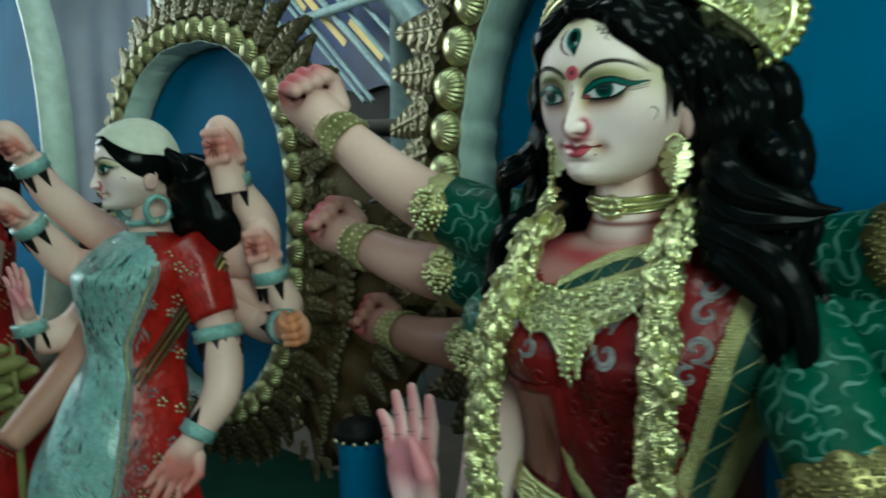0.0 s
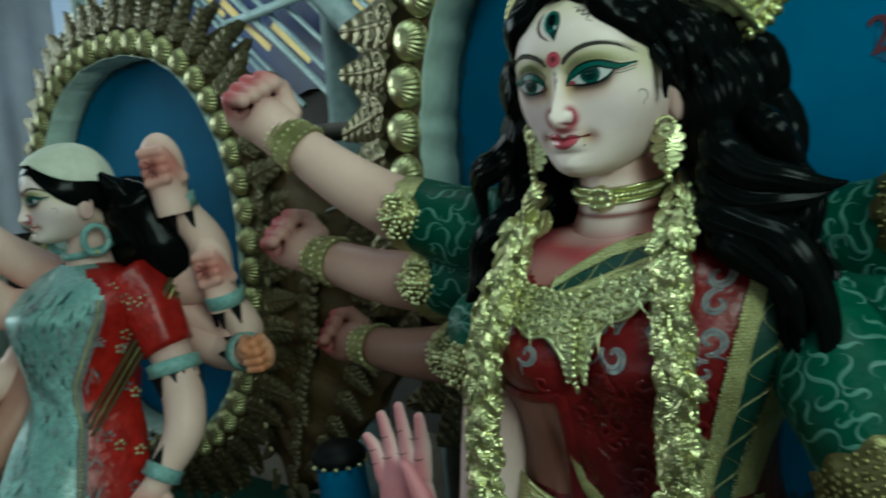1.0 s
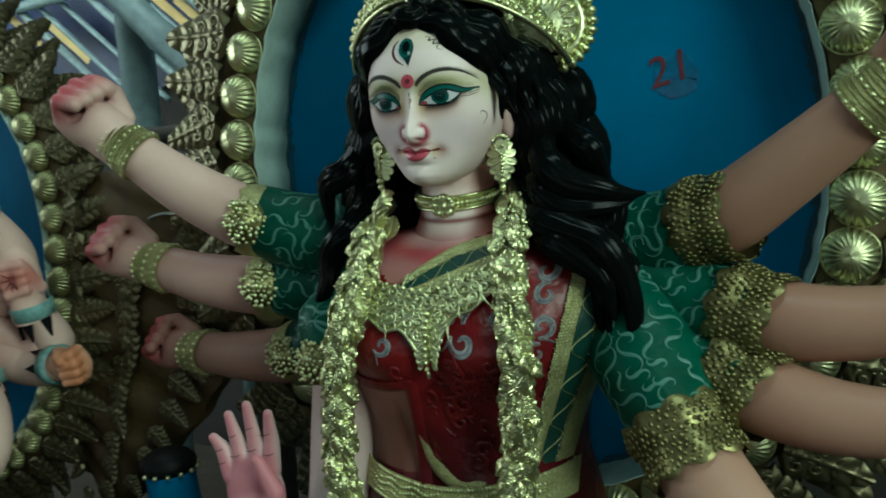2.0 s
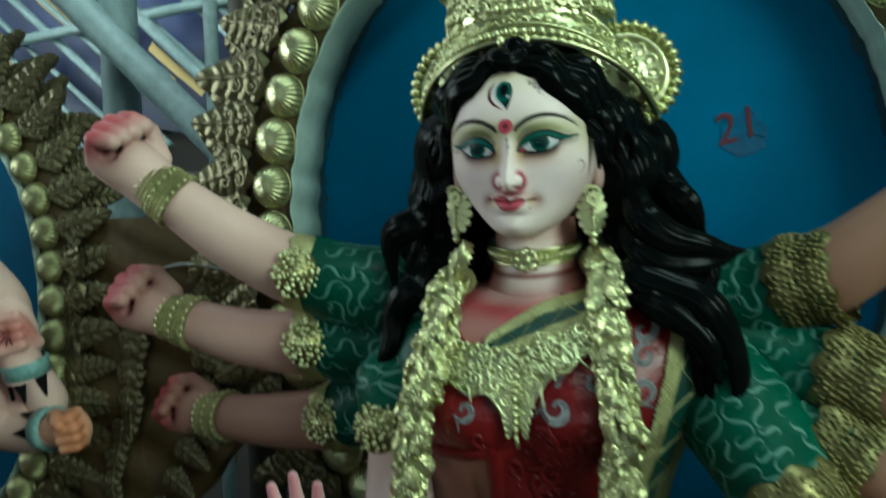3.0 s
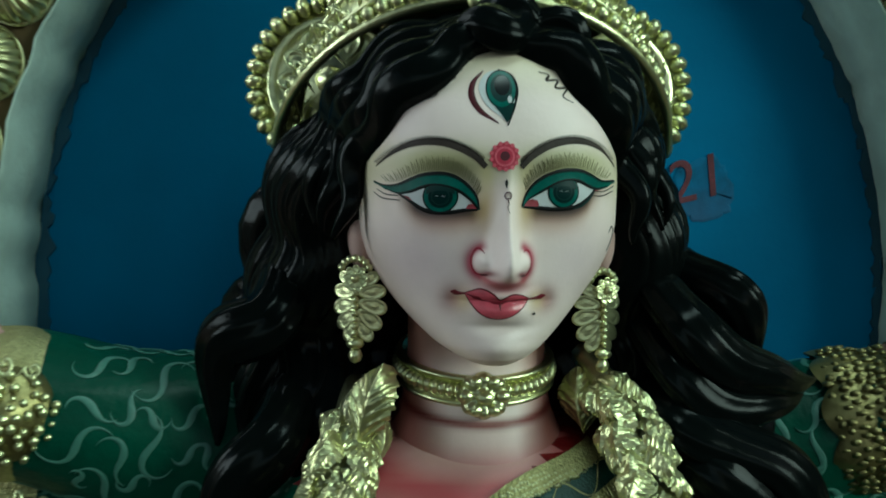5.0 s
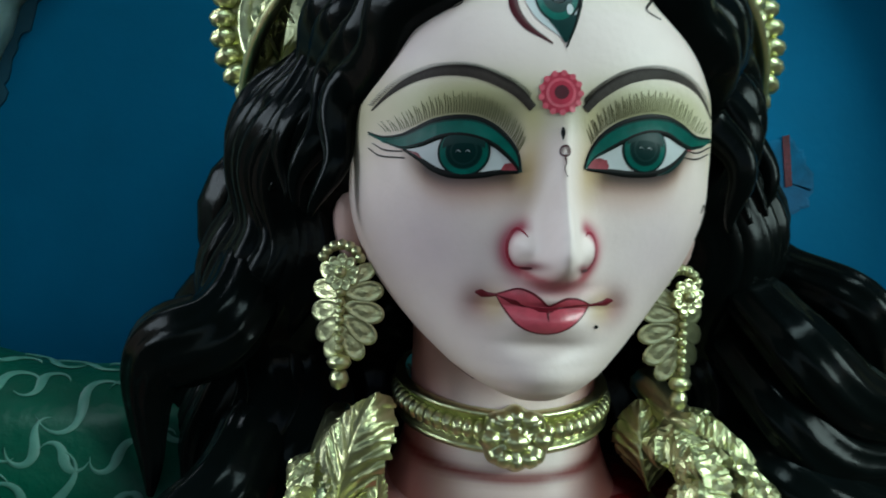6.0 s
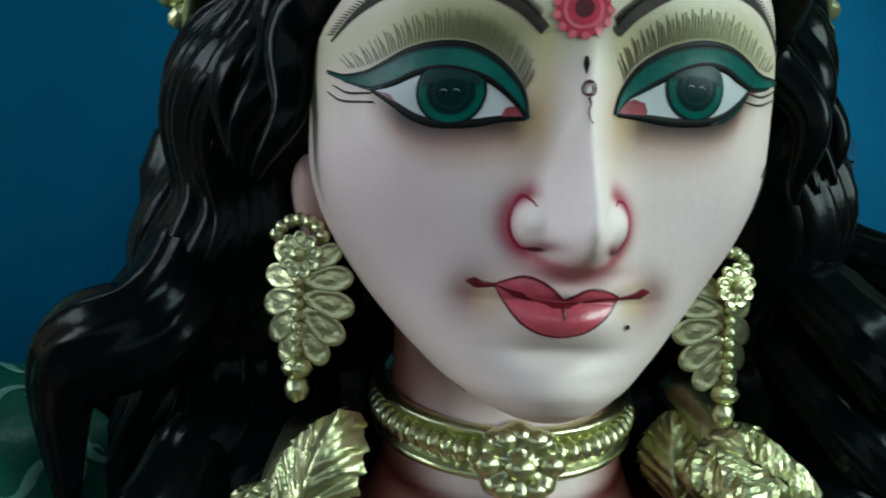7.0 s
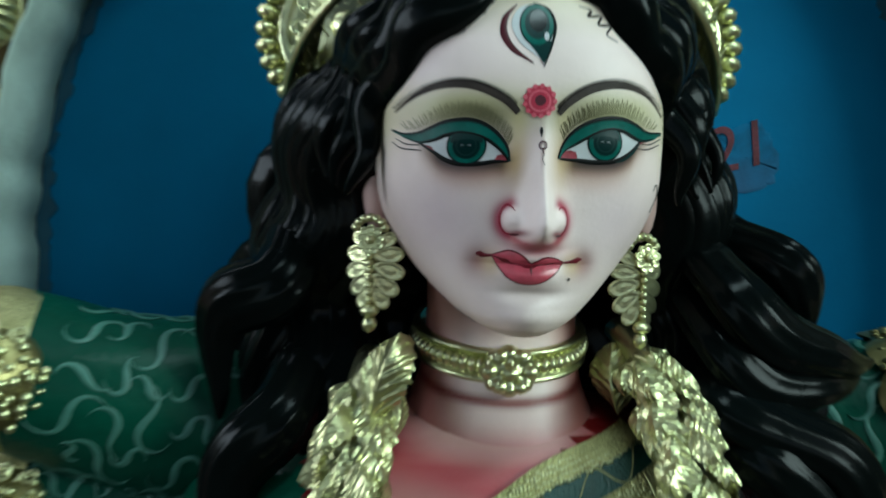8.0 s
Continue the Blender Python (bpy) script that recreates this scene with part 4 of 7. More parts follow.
def sleeve_surface(path, radius):
    """A surface(u along 0..1, v round in radians) of a round sleeve."""
    p = np.asarray(path, float)

    def at(u, v):
        u, v = np.asarray(u, float), np.asarray(v, float)
        s = np.clip(u, 0, 1)
        c = np.stack([hermite(np.linspace(0, 1, len(p)), p[:, i])(s) for i in range(3)], -1)
        t = p[-1] - p[0]
        t = t / np.linalg.norm(t)
        side = np.cross(t, (0, 1, 0))
        side /= np.linalg.norm(side)
        front = np.cross(side, t)
        if front[1] > 0:
            front, side = -front, -side
        r = np.interp(s, np.linspace(0, 1, len(radius)), radius) + .002 * np.sin(9 * s + 3 * v)
        return c + r[..., None] * (np.cos(v)[..., None] * front + np.sin(v)[..., None] * side)
    return at


def add_sleeve(b, path, radius, seed):
    f = sleeve_surface(path, radius)
    u, v = np.meshgrid(np.linspace(0, 1, 26), np.linspace(0, 2 * np.pi, 40, endpoint=False), indexing="ij")
    b.grid(f(u, v), GREEN, wrap_v=True)
    rng = random.Random(seed)
    length = np.linalg.norm(np.asarray(path[-1]) - np.asarray(path[0]))
    g = lambda a, c: f(a / length, c / np.mean(radius))
    probe = np.cross(g(np.array([.05 + 1e-4]), np.array([0.])) - g(np.array([.05]), np.array([0.])), g(np.array([.05]), np.array([1e-4])) - g(np.array([.05]), np.array([0.])))[0]
    flip = -1 if probe @ (f(np.array([.5]), np.array([0.]))[0] - np.asarray(path).mean(0)) < 0 else 1
    count = int(length * np.mean(radius) * 3300)
    for i in range(count):
        s, bend = np.linspace(0, 1, 16), rng.uniform(1.2, 1.8)
        turn = bend * np.cos(rng.uniform(4.4, 6.0) * s + .2) + rng.uniform(-.4, .4)
        q = np.cumsum(np.stack([np.cos(turn), np.sin(turn)], 1), 0) * rng.choice((.040, .052, .066, .085)) / 16
        q = turned(q - q.mean(0), 180 if i % 2 else 0, rng.random() < .5)
        rows = max(2, int(round(3.4 * np.mean(radius) / .034)))
        cols = max(2, -(-count // rows))
        q = q + (.015 + (length - .03) * ((i // rows) + rng.uniform(.2, .8)) / cols, (-1.7 + 3.4 * ((i % rows) + rng.uniform(.25, .75)) / rows) * np.mean(radius))
        b.ribbon(g, q, (.0003, .0018, .0038, .0060, .0046, .0020, .0003), GREEN_PALE, .0012 * flip, 26)


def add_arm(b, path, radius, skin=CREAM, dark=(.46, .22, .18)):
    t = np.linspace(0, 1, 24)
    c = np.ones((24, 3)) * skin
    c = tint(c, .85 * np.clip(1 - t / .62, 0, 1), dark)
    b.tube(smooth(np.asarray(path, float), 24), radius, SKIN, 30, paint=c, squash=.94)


def add_lock(b, path, r, seed, n=30, ripple=.007, ridges=9, period=.085, phase=0.0, flat=.66, groove=.10):
    """A tress: neighbours share the beat of their waves, fine strands are combed along it, and the tip tapers."""
    rng = random.Random(seed)
    p = smooth(np.asarray(path, float), n)
    s = np.linspace(0, 1, n)
    t = np.gradient(p, axis=0)
    run = np.concatenate([[0], np.cumsum(np.linalg.norm(np.diff(p, axis=0), axis=1))])
    t /= np.linalg.norm(t, axis=1)[:, None] + 1e-12
    beat = 2 * np.pi * run / period + phase + rng.uniform(-.45, .45)
    swell = ripple * np.clip(s * 5, 0, 1) * rng.uniform(.8, 1.2)
    side = np.stack([t[:, 2], 0 * s, -t[:, 0]], 1)
    p = p + (swell * np.sin(beat))[:, None] * side
    p[:, 1] -= .55 * swell * np.cos(beat + .8)
    w = r * (1 - .90 * np.clip((s - .50) / .50, 0, 1) ** 1.4) * (1 + .07 * np.sin(beat + 1.2)) * (.30 + .70 * np.clip(s * 7, 0, 1))
    b.tube(p, w, HAIR, 48, ridges, .6 * groove, rng.uniform(-.5, .5), flat)


def add_hair(b):
    # skull cap
    a, c = np.meshgrid(np.linspace(0, 2 * np.pi, 48, endpoint=False), np.linspace(0, 1.75, 24), indexing="ij")
    p = np.stack([FX + .112 * np.cos(a) * np.sin(c), .990 + .098 * np.sin(a) * np.sin(c), FZ + .055 + .10 * np.cos(c)], -1)
    b.grid(p, HAIR, wrap_u=True, flip=True)
    # the waved front, in rows from the parting down to the temples
    line = smooth(mm((-2, 100), (-22, 97), (-43, 86), (-61, 69), (-79, 47), (-94, 23), (-103, -2), (-106, -30)), 9)
    for s in (-1, 1):
        for row in range(4):
            path = []
            for i, q in enumerate(line):
                x = s * -q[0] * (1 + .060 * row) + s * .005 * row * (i > 2)
                z = q[1] + .0080 * row - .0004 * row * i
                y = float(face_y(np.array(np.clip(q[0], -.085, .085)), np.array(min(q[1], .1)))) - .004 + .016 * row
                if i >= 5:
                    y = max(y, .900 + .015 * row)
                path.append((FX + x, y, FZ + z))
            add_lock(b, path, .0165, 40 + row + 7 * (s > 0), 60, .0042, 5, .062, .5 * row + (.8 if s > 0 else 0), .80, .13)
    for q, seed in (([(.030, .880, .108), (.012, .858, .105), (-.006, .852, .101), (-.030, .858, .095), (-.054, .870, .082)], 5),
                    ([(-.022, .892, .118), (.004, .868, .113), (.030, .864, .106), (.056, .872, .090), (.077, .886, .066)], 6)):
        add_lock(b, [(FX + x, y, FZ + z + .006) for x, y, z in q], .0145, seed, 44, .005, 7, .042, seed, .8, .13)
    left_out = [(-.655, .985, 1.690), (-.704, .985, 1.640), (-.720, .985, 1.600), (-.732, .985, 1.560), (-.738, .985, 1.512), (-.764, 1.005, 1.480), (-.766, 1.010, 1.440), (-.776, 1.005, 1.395), (-.788, .990, 1.335), (-.812, .965, 1.205)]
    left_in = [(-.628, .915, 1.660), (-.652, .912, 1.625), (-.664, .935, 1.580), (-.672, .955, 1.530), (-.674, .965, 1.490), (-.672, .960, 1.455), (-.676, .945, 1.415), (-.694, .925, 1.360), (-.710, .905, 1.295), (-.722, .895, 1.215)]
    right_out = [(-.475, .985, 1.690), (-.428, .985, 1.640), (-.414, .985, 1.600), (-.402, .985, 1.560), (-.392, .985, 1.520), (-.350, .980, 1.492), (-.326, .975, 1.455), (-.322, .965, 1.410), (-.304, .950, 1.340), (-.288, .930, 1.205)]
    right_in = [(-.494, .915, 1.660), (-.470, .912, 1.625), (-.458, .935, 1.580), (-.450, .955, 1.530), (-.448, .965, 1.490), (-.450, .962, 1.455), (-.440, .945, 1.420), (-.398, .930, 1.380), (-.362, .918, 1.320), (-.318, .905, 1.225)]
    for side, (outer, inner) in enumerate(((left_out, left_in), (right_out, right_in))):
        outer, inner = np.array(outer), np.array(inner)
        for layer in range(2):
            for i in range(8):
                k = (i + .5 * layer) / 7.5
                path = inner + (outer - inner) * k * .84 + (0, .016, 0) + (0, .030 * layer - .020 * math.sin(k * 3.14), 0)
                cut = len(path) - (1, 0, 2, 0, 1, 0, 1, 0)[i]
                add_lock(b, path[:cut], (.0215, .0235)[layer], 100 * side + 10 * i + layer, 80, .0072, 9, .088, 1.0 * side + .5 * k, .70, .12)
    # broad glossy tresses in front of the shoulder, and the flicks that leave the mass
    for q, r, rip in (([(-.425, .935, 1.535), (-.412, .925, 1.500), (-.386, .918, 1.478), (-.352, .926, 1.462), (-.318, .945, 1.452), (-.286, .965, 1.452)], .022, .003),
                      ([(-.428, .945, 1.505), (-.420, .930, 1.470), (-.392, .918, 1.446), (-.356, .926, 1.436), (-.322, .945, 1.438), (-.300, .958, 1.446)], .021, .003),
                      ([(-.440, .945, 1.455), (-.420, .920, 1.428), (-.380, .908, 1.412), (-.340, .908, 1.390), (-.310, .912, 1.350), (-.298, .915, 1.290), (-.290, .918, 1.215)], .023, .002),
                      ([(-.436, .930, 1.420), (-.405, .910, 1.398), (-.368, .902, 1.376), (-.336, .902, 1.340), (-.318, .906, 1.290)], .022, .002),
                      ([(-.412, .955, 1.540), (-.368, .950, 1.518), (-.345, .955, 1.490), (-.332, .965, 1.462)], .020, .003),
                      ([(-.700, .950, 1.540), (-.722, .940, 1.500), (-.752, .945, 1.478), (-.764, .955, 1.440), (-.760, .960, 1.400)], .023, .003),
                      ([(-.690, .945, 1.450), (-.716, .925, 1.410), (-.742, .920, 1.370), (-.756, .915, 1.320), (-.776, .912, 1.262)], .023, .004)):
        q = [(q[0][0], q[0][1] + .05, q[0][2] + .012)] + q[1:]
        add_lock(b, q, r, int(abs(q[0][2]) * 991) % 97, 50, rip, 10, .10, 0, .62, .12)
    # the mass behind the neck and shoulders
    for s in (-1, 1):
        for i in range(4):
            x0 = .03 + .035 * i
            add_lock(b, [(FX + s * x0, 1.05, 1.66), (FX + s * (x0 + .03), 1.065, 1.56), (FX + s * (x0 + .05), 1.06, 1.47), (FX + s * (x0 + .065), 1.055, 1.40), (FX + s * (x0 + .06), 1.06, 1.32)], .034, 700 + i + 10 * s, 30, .007, 7)


ARMS_LEFT = [
    # shoulder, armlet, forearm, wrist, first-finger direction, hand size
    ((-.715, 1.060, 1.385), (-.925, .995, 1.425), (-1.020, .962, 1.478), (-1.128, .928, 1.562), (-.25, -.1, 1), 1.26),
    ((-.715, 1.065, 1.335), (-.925, 1.035, 1.310), (-1.040, 1.030, 1.316), (-1.172, 1.020, 1.348), (-.1, -.1, 1), 1.20),
    ((-.715, 1.070, 1.275), (-.915, 1.090, 1.178), (-1.030, 1.100, 1.162), (-1.180, 1.125, 1.158), (0, -.1, 1), 1.16)]
ARMS_RIGHT = [
    ((-.375, 1.095, 1.365), (-.200, 1.020, 1.407), (-.120, .995, 1.465), (-.005, .960, 1.560), (.25, -.1, 1), 1.02),
    ((-.365, 1.085, 1.325), (-.150, .985, 1.282), (-.050, .970, 1.278), (.080, .955, 1.300), (.1, -.1, 1), .98),
    ((-.365, 1.080, 1.285), (-.165, .955, 1.195), (-.060, .945, 1.165), (.070, .935, 1.165), (0, -.1, 1), .98)]


def main_statue():
    b = Build(STATUE_MATS)
    add_head(b)
    add_face_details(b)
    add_ear(b, -1)
    add_ear(b, 1)
    add_neck(b)
    add_torso(b)
    add_borders(b)
    add_hair(b)
    flush = (.52, .07, .09)
    for k, arms in enumerate((ARMS_LEFT, ARMS_RIGHT)):
        for i, (shoulder, armlet, mid, wrist, first, size) in enumerate(arms):
            s, a, m_, w = (np.array(q) for q in (shoulder, armlet, mid, wrist))
            add_sleeve(b, [s, (s + a) / 2 + (0, 0, -.012), a], (.078, .070, .058), 11 * k + i)
            # darker skin for lower and right arms: shade painted in with the airbrushed brown
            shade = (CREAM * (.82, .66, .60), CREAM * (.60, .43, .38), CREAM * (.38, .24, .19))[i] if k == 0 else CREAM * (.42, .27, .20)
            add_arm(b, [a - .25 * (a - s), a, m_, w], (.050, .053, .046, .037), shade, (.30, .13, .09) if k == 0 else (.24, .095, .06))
            along = w - m_
            turn = -1 if k == 0 else 1
            if k == 0:
                first = tuple(Matrix.Rotation(radians(50), 3, Vector(along)) @ Vector(first))
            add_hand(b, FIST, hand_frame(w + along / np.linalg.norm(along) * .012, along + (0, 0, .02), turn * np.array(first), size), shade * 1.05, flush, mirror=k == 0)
    # the two front arms: one raised with an open palm, one reaching down
    add_sleeve(b, [(-.728, .995, 1.340), (-.750, .950, 1.265), (-.750, .925, 1.205)], (.010, .045, .060, .066, .066, .062, .057), 31)
    add_arm(b, [(-.745, .95, 1.235), (-.752, .935, 1.110), (-.775, .915, .940), (-.830, .890, .870), (-.876, .882, .925)], (.052, .052, .050, .044, .036))
    add_hand(b, PALM, hand_frame((-.880, .880, .945), (-.18, .06, 1.0), (-.85, -.12, -.20), 1.32), CREAM, (.60, .14, .18))
    add_sleeve(b, [(-.355, 1.06, 1.325), (-.292, .965, 1.230), (-.235, .900, 1.142)], (.074, .074, .064), 32)
    # orange-brown skin, with the right side's shade painted into it
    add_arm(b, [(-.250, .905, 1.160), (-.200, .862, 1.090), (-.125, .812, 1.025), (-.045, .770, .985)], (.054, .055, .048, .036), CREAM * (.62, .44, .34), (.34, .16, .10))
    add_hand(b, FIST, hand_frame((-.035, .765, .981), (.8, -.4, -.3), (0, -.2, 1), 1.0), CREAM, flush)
    ob = mesh_thing("statue", b.mesh("statue", paint=True), "painted clay idol with pale face, black hair and many arms", "statue")
    return ob


main_statue()


# ---- arched backdrops ----
def arch_outline(cx, cz, half, up, down, n=120, grow=0.0, power=2.3):
    a = np.linspace(0, 2 * np.pi, n, endpoint=False)
    c, s = np.cos(a), np.sin(a)
    x = (half + grow) * np.sign(c) * np.abs(c) ** (2 / power)
    z = np.where(s > 0, up + grow, down + grow) * np.sign(s) * np.abs(s) ** (2 / power)
    return np.stack([cx + x, cz + z], 1)


def plate(outline, front, back, mat, inner=None):
    """A flat board with thickness; with an inner outline it is a ring."""
    b = Build([mat])
    n = len(outline)
    o = lambda q, y: np.stack([q[:, 0], np.full(n, y), q[:, 1]], 1)
    if inner is None:
        inner = outline.mean(0) + (outline - outline.mean(0)) * .02
    loops = np.stack([o(inner, back), o(inner, front), o(outline * .92 + inner * .08, front), o(outline, front + .25 * (back - front)), o(outline, back)], 1)
    b.grid(loops, mat, wrap_u=True, wrap_v=True)
    return b


def dome_mesh(mat, ribs=22):
    """A shell of radius 1 facing z: a low boss from which sharp ribs run to a rolled edge."""
    b = Build([mat])
    a, c = np.meshgrid(np.linspace(0, 2 * np.pi, 6 * ribs, endpoint=False), np.linspace(0.02, np.pi / 2, 14), indexing="ij")
    r = 1 - .085 * (.5 + .5 * np.cos(ribs * a)) ** 1.6 * np.clip((c - .42) * 2.6, 0, 1) + .02 * np.sin(2 * a + 1)
    p = np.stack([r * np.sin(c) * np.cos(a), r * np.sin(c) * np.sin(a), .80 * r * np.cos(c) ** .9], -1)
    b.grid(p, mat, wrap_u=True, flip=True)
    ring = np.linspace(0, 2 * np.pi, 29)
    b.tube(np.stack([1.0 * np.cos(ring), 1.0 * np.sin(ring), 0 * ring], 1), .05, mat, 6)
    return b.mesh("dome")


def leaf_mesh(name, mat, teeth=6, seed=1, lean=.0):
    """A carved acanthus leaf of length 1 along y: a toothed fan with raised veins, a rolled tip and scrolls in relief."""
    rng = random.Random(seed)
    b = Build([mat])
    v, u = np.linspace(0, 1, 61), np.linspace(-1, 1, 21)
    tooth = (v * teeth) % 1
    edge = .36 * np.clip(1 - v, 0, 1) ** .55 * np.clip(v * 7 + .35, 0, 1) * (.70 + .42 * (1 - tooth)) + .015
    a = np.abs(u)[None, :]
    x = edge[:, None] * u + lean * v[:, None] ** 2
    y = v[:, None] + .15 * a * (1 - v[:, None]) * tooth[:, None]
    z = .08 + .15 * (1 - a ** 2) * (1 - v[:, None]) ** .5 + .055 * np.cos(2 * np.pi * (tooth[:, None] - .55 * a)) * np.clip(a * 1.6, 0, 1) * (1 - .5 * v[:, None]) + .05 * np.exp(-(u / .10) ** 2)[None, :] + .22 * v[:, None] ** 3
    p = np.stack([x, y, z], -1)
    b.grid(p, mat)
    b.grid(p * (1, 1, 0) + (0, 0, -.02), mat, flip=True)
    for s in (-1, 1):
        for q, size in ((.10, .20), (.33, .17), (.55, .12)):
            e = turned(curl(size, 1.25, .55, 14), 25 * s + rng.uniform(-15, 15), s < 0)
            c = np.stack([e[:, 0], e[:, 1], np.zeros(len(e))], 1) + (s * .17 * (1 - q) + lean * q * q, q + .08, .225 - .05 * q)
            b.tube(c, (.008, .022, .026, .022, .014), mat, 6)
    for i in range(5):
        b.ball((lean * (.12 * i) ** 2, .10 + .13 * i, .27 - .025 * i), (.038 - .003 * i, .05, .035), mat, 8, 5)
    return b.mesh(name)


def along_outline(outline, spacing):
    closed = np.concatenate([outline, outline[:1]])
    s = np.concatenate([[0], np.cumsum(np.linalg.norm(np.diff(closed, axis=0), axis=1))])
    n = int(round(s[-1] / spacing))
    t = np.arange(n) * s[-1] / n
    p = np.stack([np.interp(t, s, closed[:, i]) for i in (0, 1)], 1)
    e = np.stack([np.interp((t + .01) % s[-1], s, closed[:, i]) for i in (0, 1)], 1) - p
    e /= np.linalg.norm(e, axis=1)[:, None]
    return p, np.stack([e[:, 1], -e[:, 0]], 1)


DOME_GOLD = material("brass_foil_dome", (.60, .60, .34), .40, .95, .25, 2.0, .10, 5, dirt=(.34, .27, .12))
DOMES = {True: dome_mesh(DOME_GOLD), False: dome_mesh(PALE_UNIT)}
LEAVES = [leaf_mesh("leaf", DULL_UNIT, 6, 1, .10), leaf_mesh("leaf", DULL_UNIT, 7, 2, -.08), leaf_mesh("leaf", DULL_UNIT, 5, 3, .02)]


def ragged(outline, amount, seed):
    rng = np.random.RandomState(seed)
    return outline + np.repeat(rng.normal(0, amount, (len(outline) // 2, 2)), 2, 0) * .5 + rng.normal(0, amount * .4, outline.shape)


def recess(outline, front, back, mat, lip):
    """The inner wall of the arch: a band that runs back from the ring to the board."""
    b = Build([mat])
    n = len(outline)
    mid = outline.mean(0)
    rim = outline + (outline - mid) / np.linalg.norm(outline - mid, axis=1)[:, None] * lip
    o = lambda q, y: np.stack([q[:, 0], np.full(n, y), q[:, 1]], 1)
    b.grid(np.stack([o(outline, back), o(outline * .6 + rim * .4, back * .5 + front * .5), o(outline * .3 + rim * .7, front + .004), o(rim, front), o(rim, back)], 1), mat, wrap_u=True, wrap_v=True)
    return b


def backdrop(label, cx, cz, half, up, down, y, dome, leaf_size, deep=.10, lip=.010, plain=False, power=2.3, bright=False):
    """An oval board set back behind a gold ring; y is the board's face."""
    ob = thing("backdrop", label, "backdrop", (cx, y, cz))
    at = lambda grow, n=120: arch_outline(0, 0, half, up, down, n, grow, power)
    part("board", plate(at(.03), 0, .03, BLUE).mesh("board", smooth_shade=False), ob, "blue painted board")
    part("overspray", plate(ragged(at(.002, 480), .002, 2), -.0022, .002, BLUE_DARK, ragged(at(-.010, 480), .0045, 3)).mesh("overspray", smooth_shade=False), ob, "dark uneven paint along the edge")
    part("edging", recess(ragged(at(0, 240), .0022, 5), -deep, .01, PALE, lip).mesh("edging"), ob, "pale green plaster edging")
    if plain:
        return ob
    front = -deep + .012
    part("ring", plate(at(lip + 2.35 * dome), front, .03, BROWN_GOLD, at(lip + .006)).mesh("ring"), ob, "brown and gold painted ring")
    p, out = along_outline(at(lip + 1.02 * dome), 2.04 * dome)
    rng = random.Random(8)
    for q, o in zip(p, out):
        k = dome * rng.uniform(.93, 1.03)
        part("dome", DOMES[bright], ob, "", facing((q[0], front - .004, q[1]), (rng.uniform(-.22, -.06), -1, rng.uniform(-.08, .12)), (o[0], 0, o[1]), k, rng.uniform(0, 40)))
    # two tiers of carved leaves: one leaf beside each dome, and another that shows between them from behind
    p, out = along_outline(at(lip + 2.0 * dome), 2.04 * dome)
    p2, out2 = along_outline(at(lip + 2.5 * dome), 2.04 * dome)
    for i, (q, o) in enumerate(zip(p, out)):
        k = leaf_size * rng.uniform(.90, 1.10)
        tilt = rng.uniform(.10, .35)
        d = (o[0] - tilt * o[1], -.12, o[1] + tilt * o[0])
        part("leaf", LEAVES[i % 3], ob, "", facing((q[0], front - .004, q[1]), (.25 * o[0] + rng.uniform(-.1, .1), -1, .25 * o[1]), d, (k * .92, k, k * .42)))
    for i, (q, o) in enumerate(zip(p2, out2)):
        k = leaf_size * rng.uniform(.85, 1.05)
        tilt = rng.uniform(-.5, -.1)
        d = (o[0] - tilt * o[1], .10, o[1] + tilt * o[0])
        part("leaf", LEAVES[(i + 1) % 3], ob, "", facing((q[0], front + .030, q[1]), (.3 * o[0] + rng.uniform(-.2, .2), -1, .3 * o[1]), d, (k * .9, k, k * .40)))
    return ob


main_back = backdrop("blue oval board with gold domes and carved leaves", -.533, 1.50, .478, .540, .56, 1.240, .0395, .150, .105, .004, power=2.1, bright=True)
side_back = backdrop("blue oval board with dull gold domes behind idol", -2.055, 1.36, .45, .47, .52, 1.25, .034, .115, .09, .004)
far_back = backdrop("blue oval board with a broad pale plaster rim", -3.62, 1.40, .60, .88, .70, 1.20, .036, .13, .10, .10, True)

# the chalked mark on the blue board
text = bpy.data.curves.new("mark", "FONT")
text.body, text.size, text.extrude, text.shear = "21", .070, .0004, .15
mark = new("mark", text)
bpy.context.view_layer.update()
flat = bpy.data.meshes.new_from_object(mark)
flat.materials.clear()
flat.materials.append(CHALK)
bpy.data.objects.remove(mark)
part("painted_mark", flat, main_back, "red painted number", Matrix.Translation((.222, -.0022, .100)) @ pose(0, 0, 0, 90, -14, 0))
patch_outline = ragged(arch_outline(0, 0, .034, .036, .036, 60, 0, 3), .003, 9)
part("smudge", plate(patch_outline, -.0004, .002, SMUDGE).mesh("smudge", smooth_shade=False), main_back, "smudged reddish paint patch", Matrix.Translation((.262, -.001, .120)) @ pose(0, 0, 0, 0, -14, 0))


# ---- jewellery and garland of the main idol ----
def bead_mesh(mat=GOLD_UNIT):
    b = Build([mat])
    b.ball((0, 0, 0), (1, 1, 1), mat, 8, 6)
    return b.mesh("bead")


def scroll_mesh(turns, tail):
    b = Build([GOLD_UNIT])
    q = curl(1.0, turns, tail, 20)
    b.tube(np.stack([q[:, 0], q[:, 1], .04 + 0 * q[:, 0]], 1), (.03, .10, .12, .09, .07), GOLD_UNIT, 7)
    b.ball((q[-1][0], q[-1][1], .06), (.12, .12, .10), GOLD_UNIT, 7, 5)
    return b.mesh("scroll")


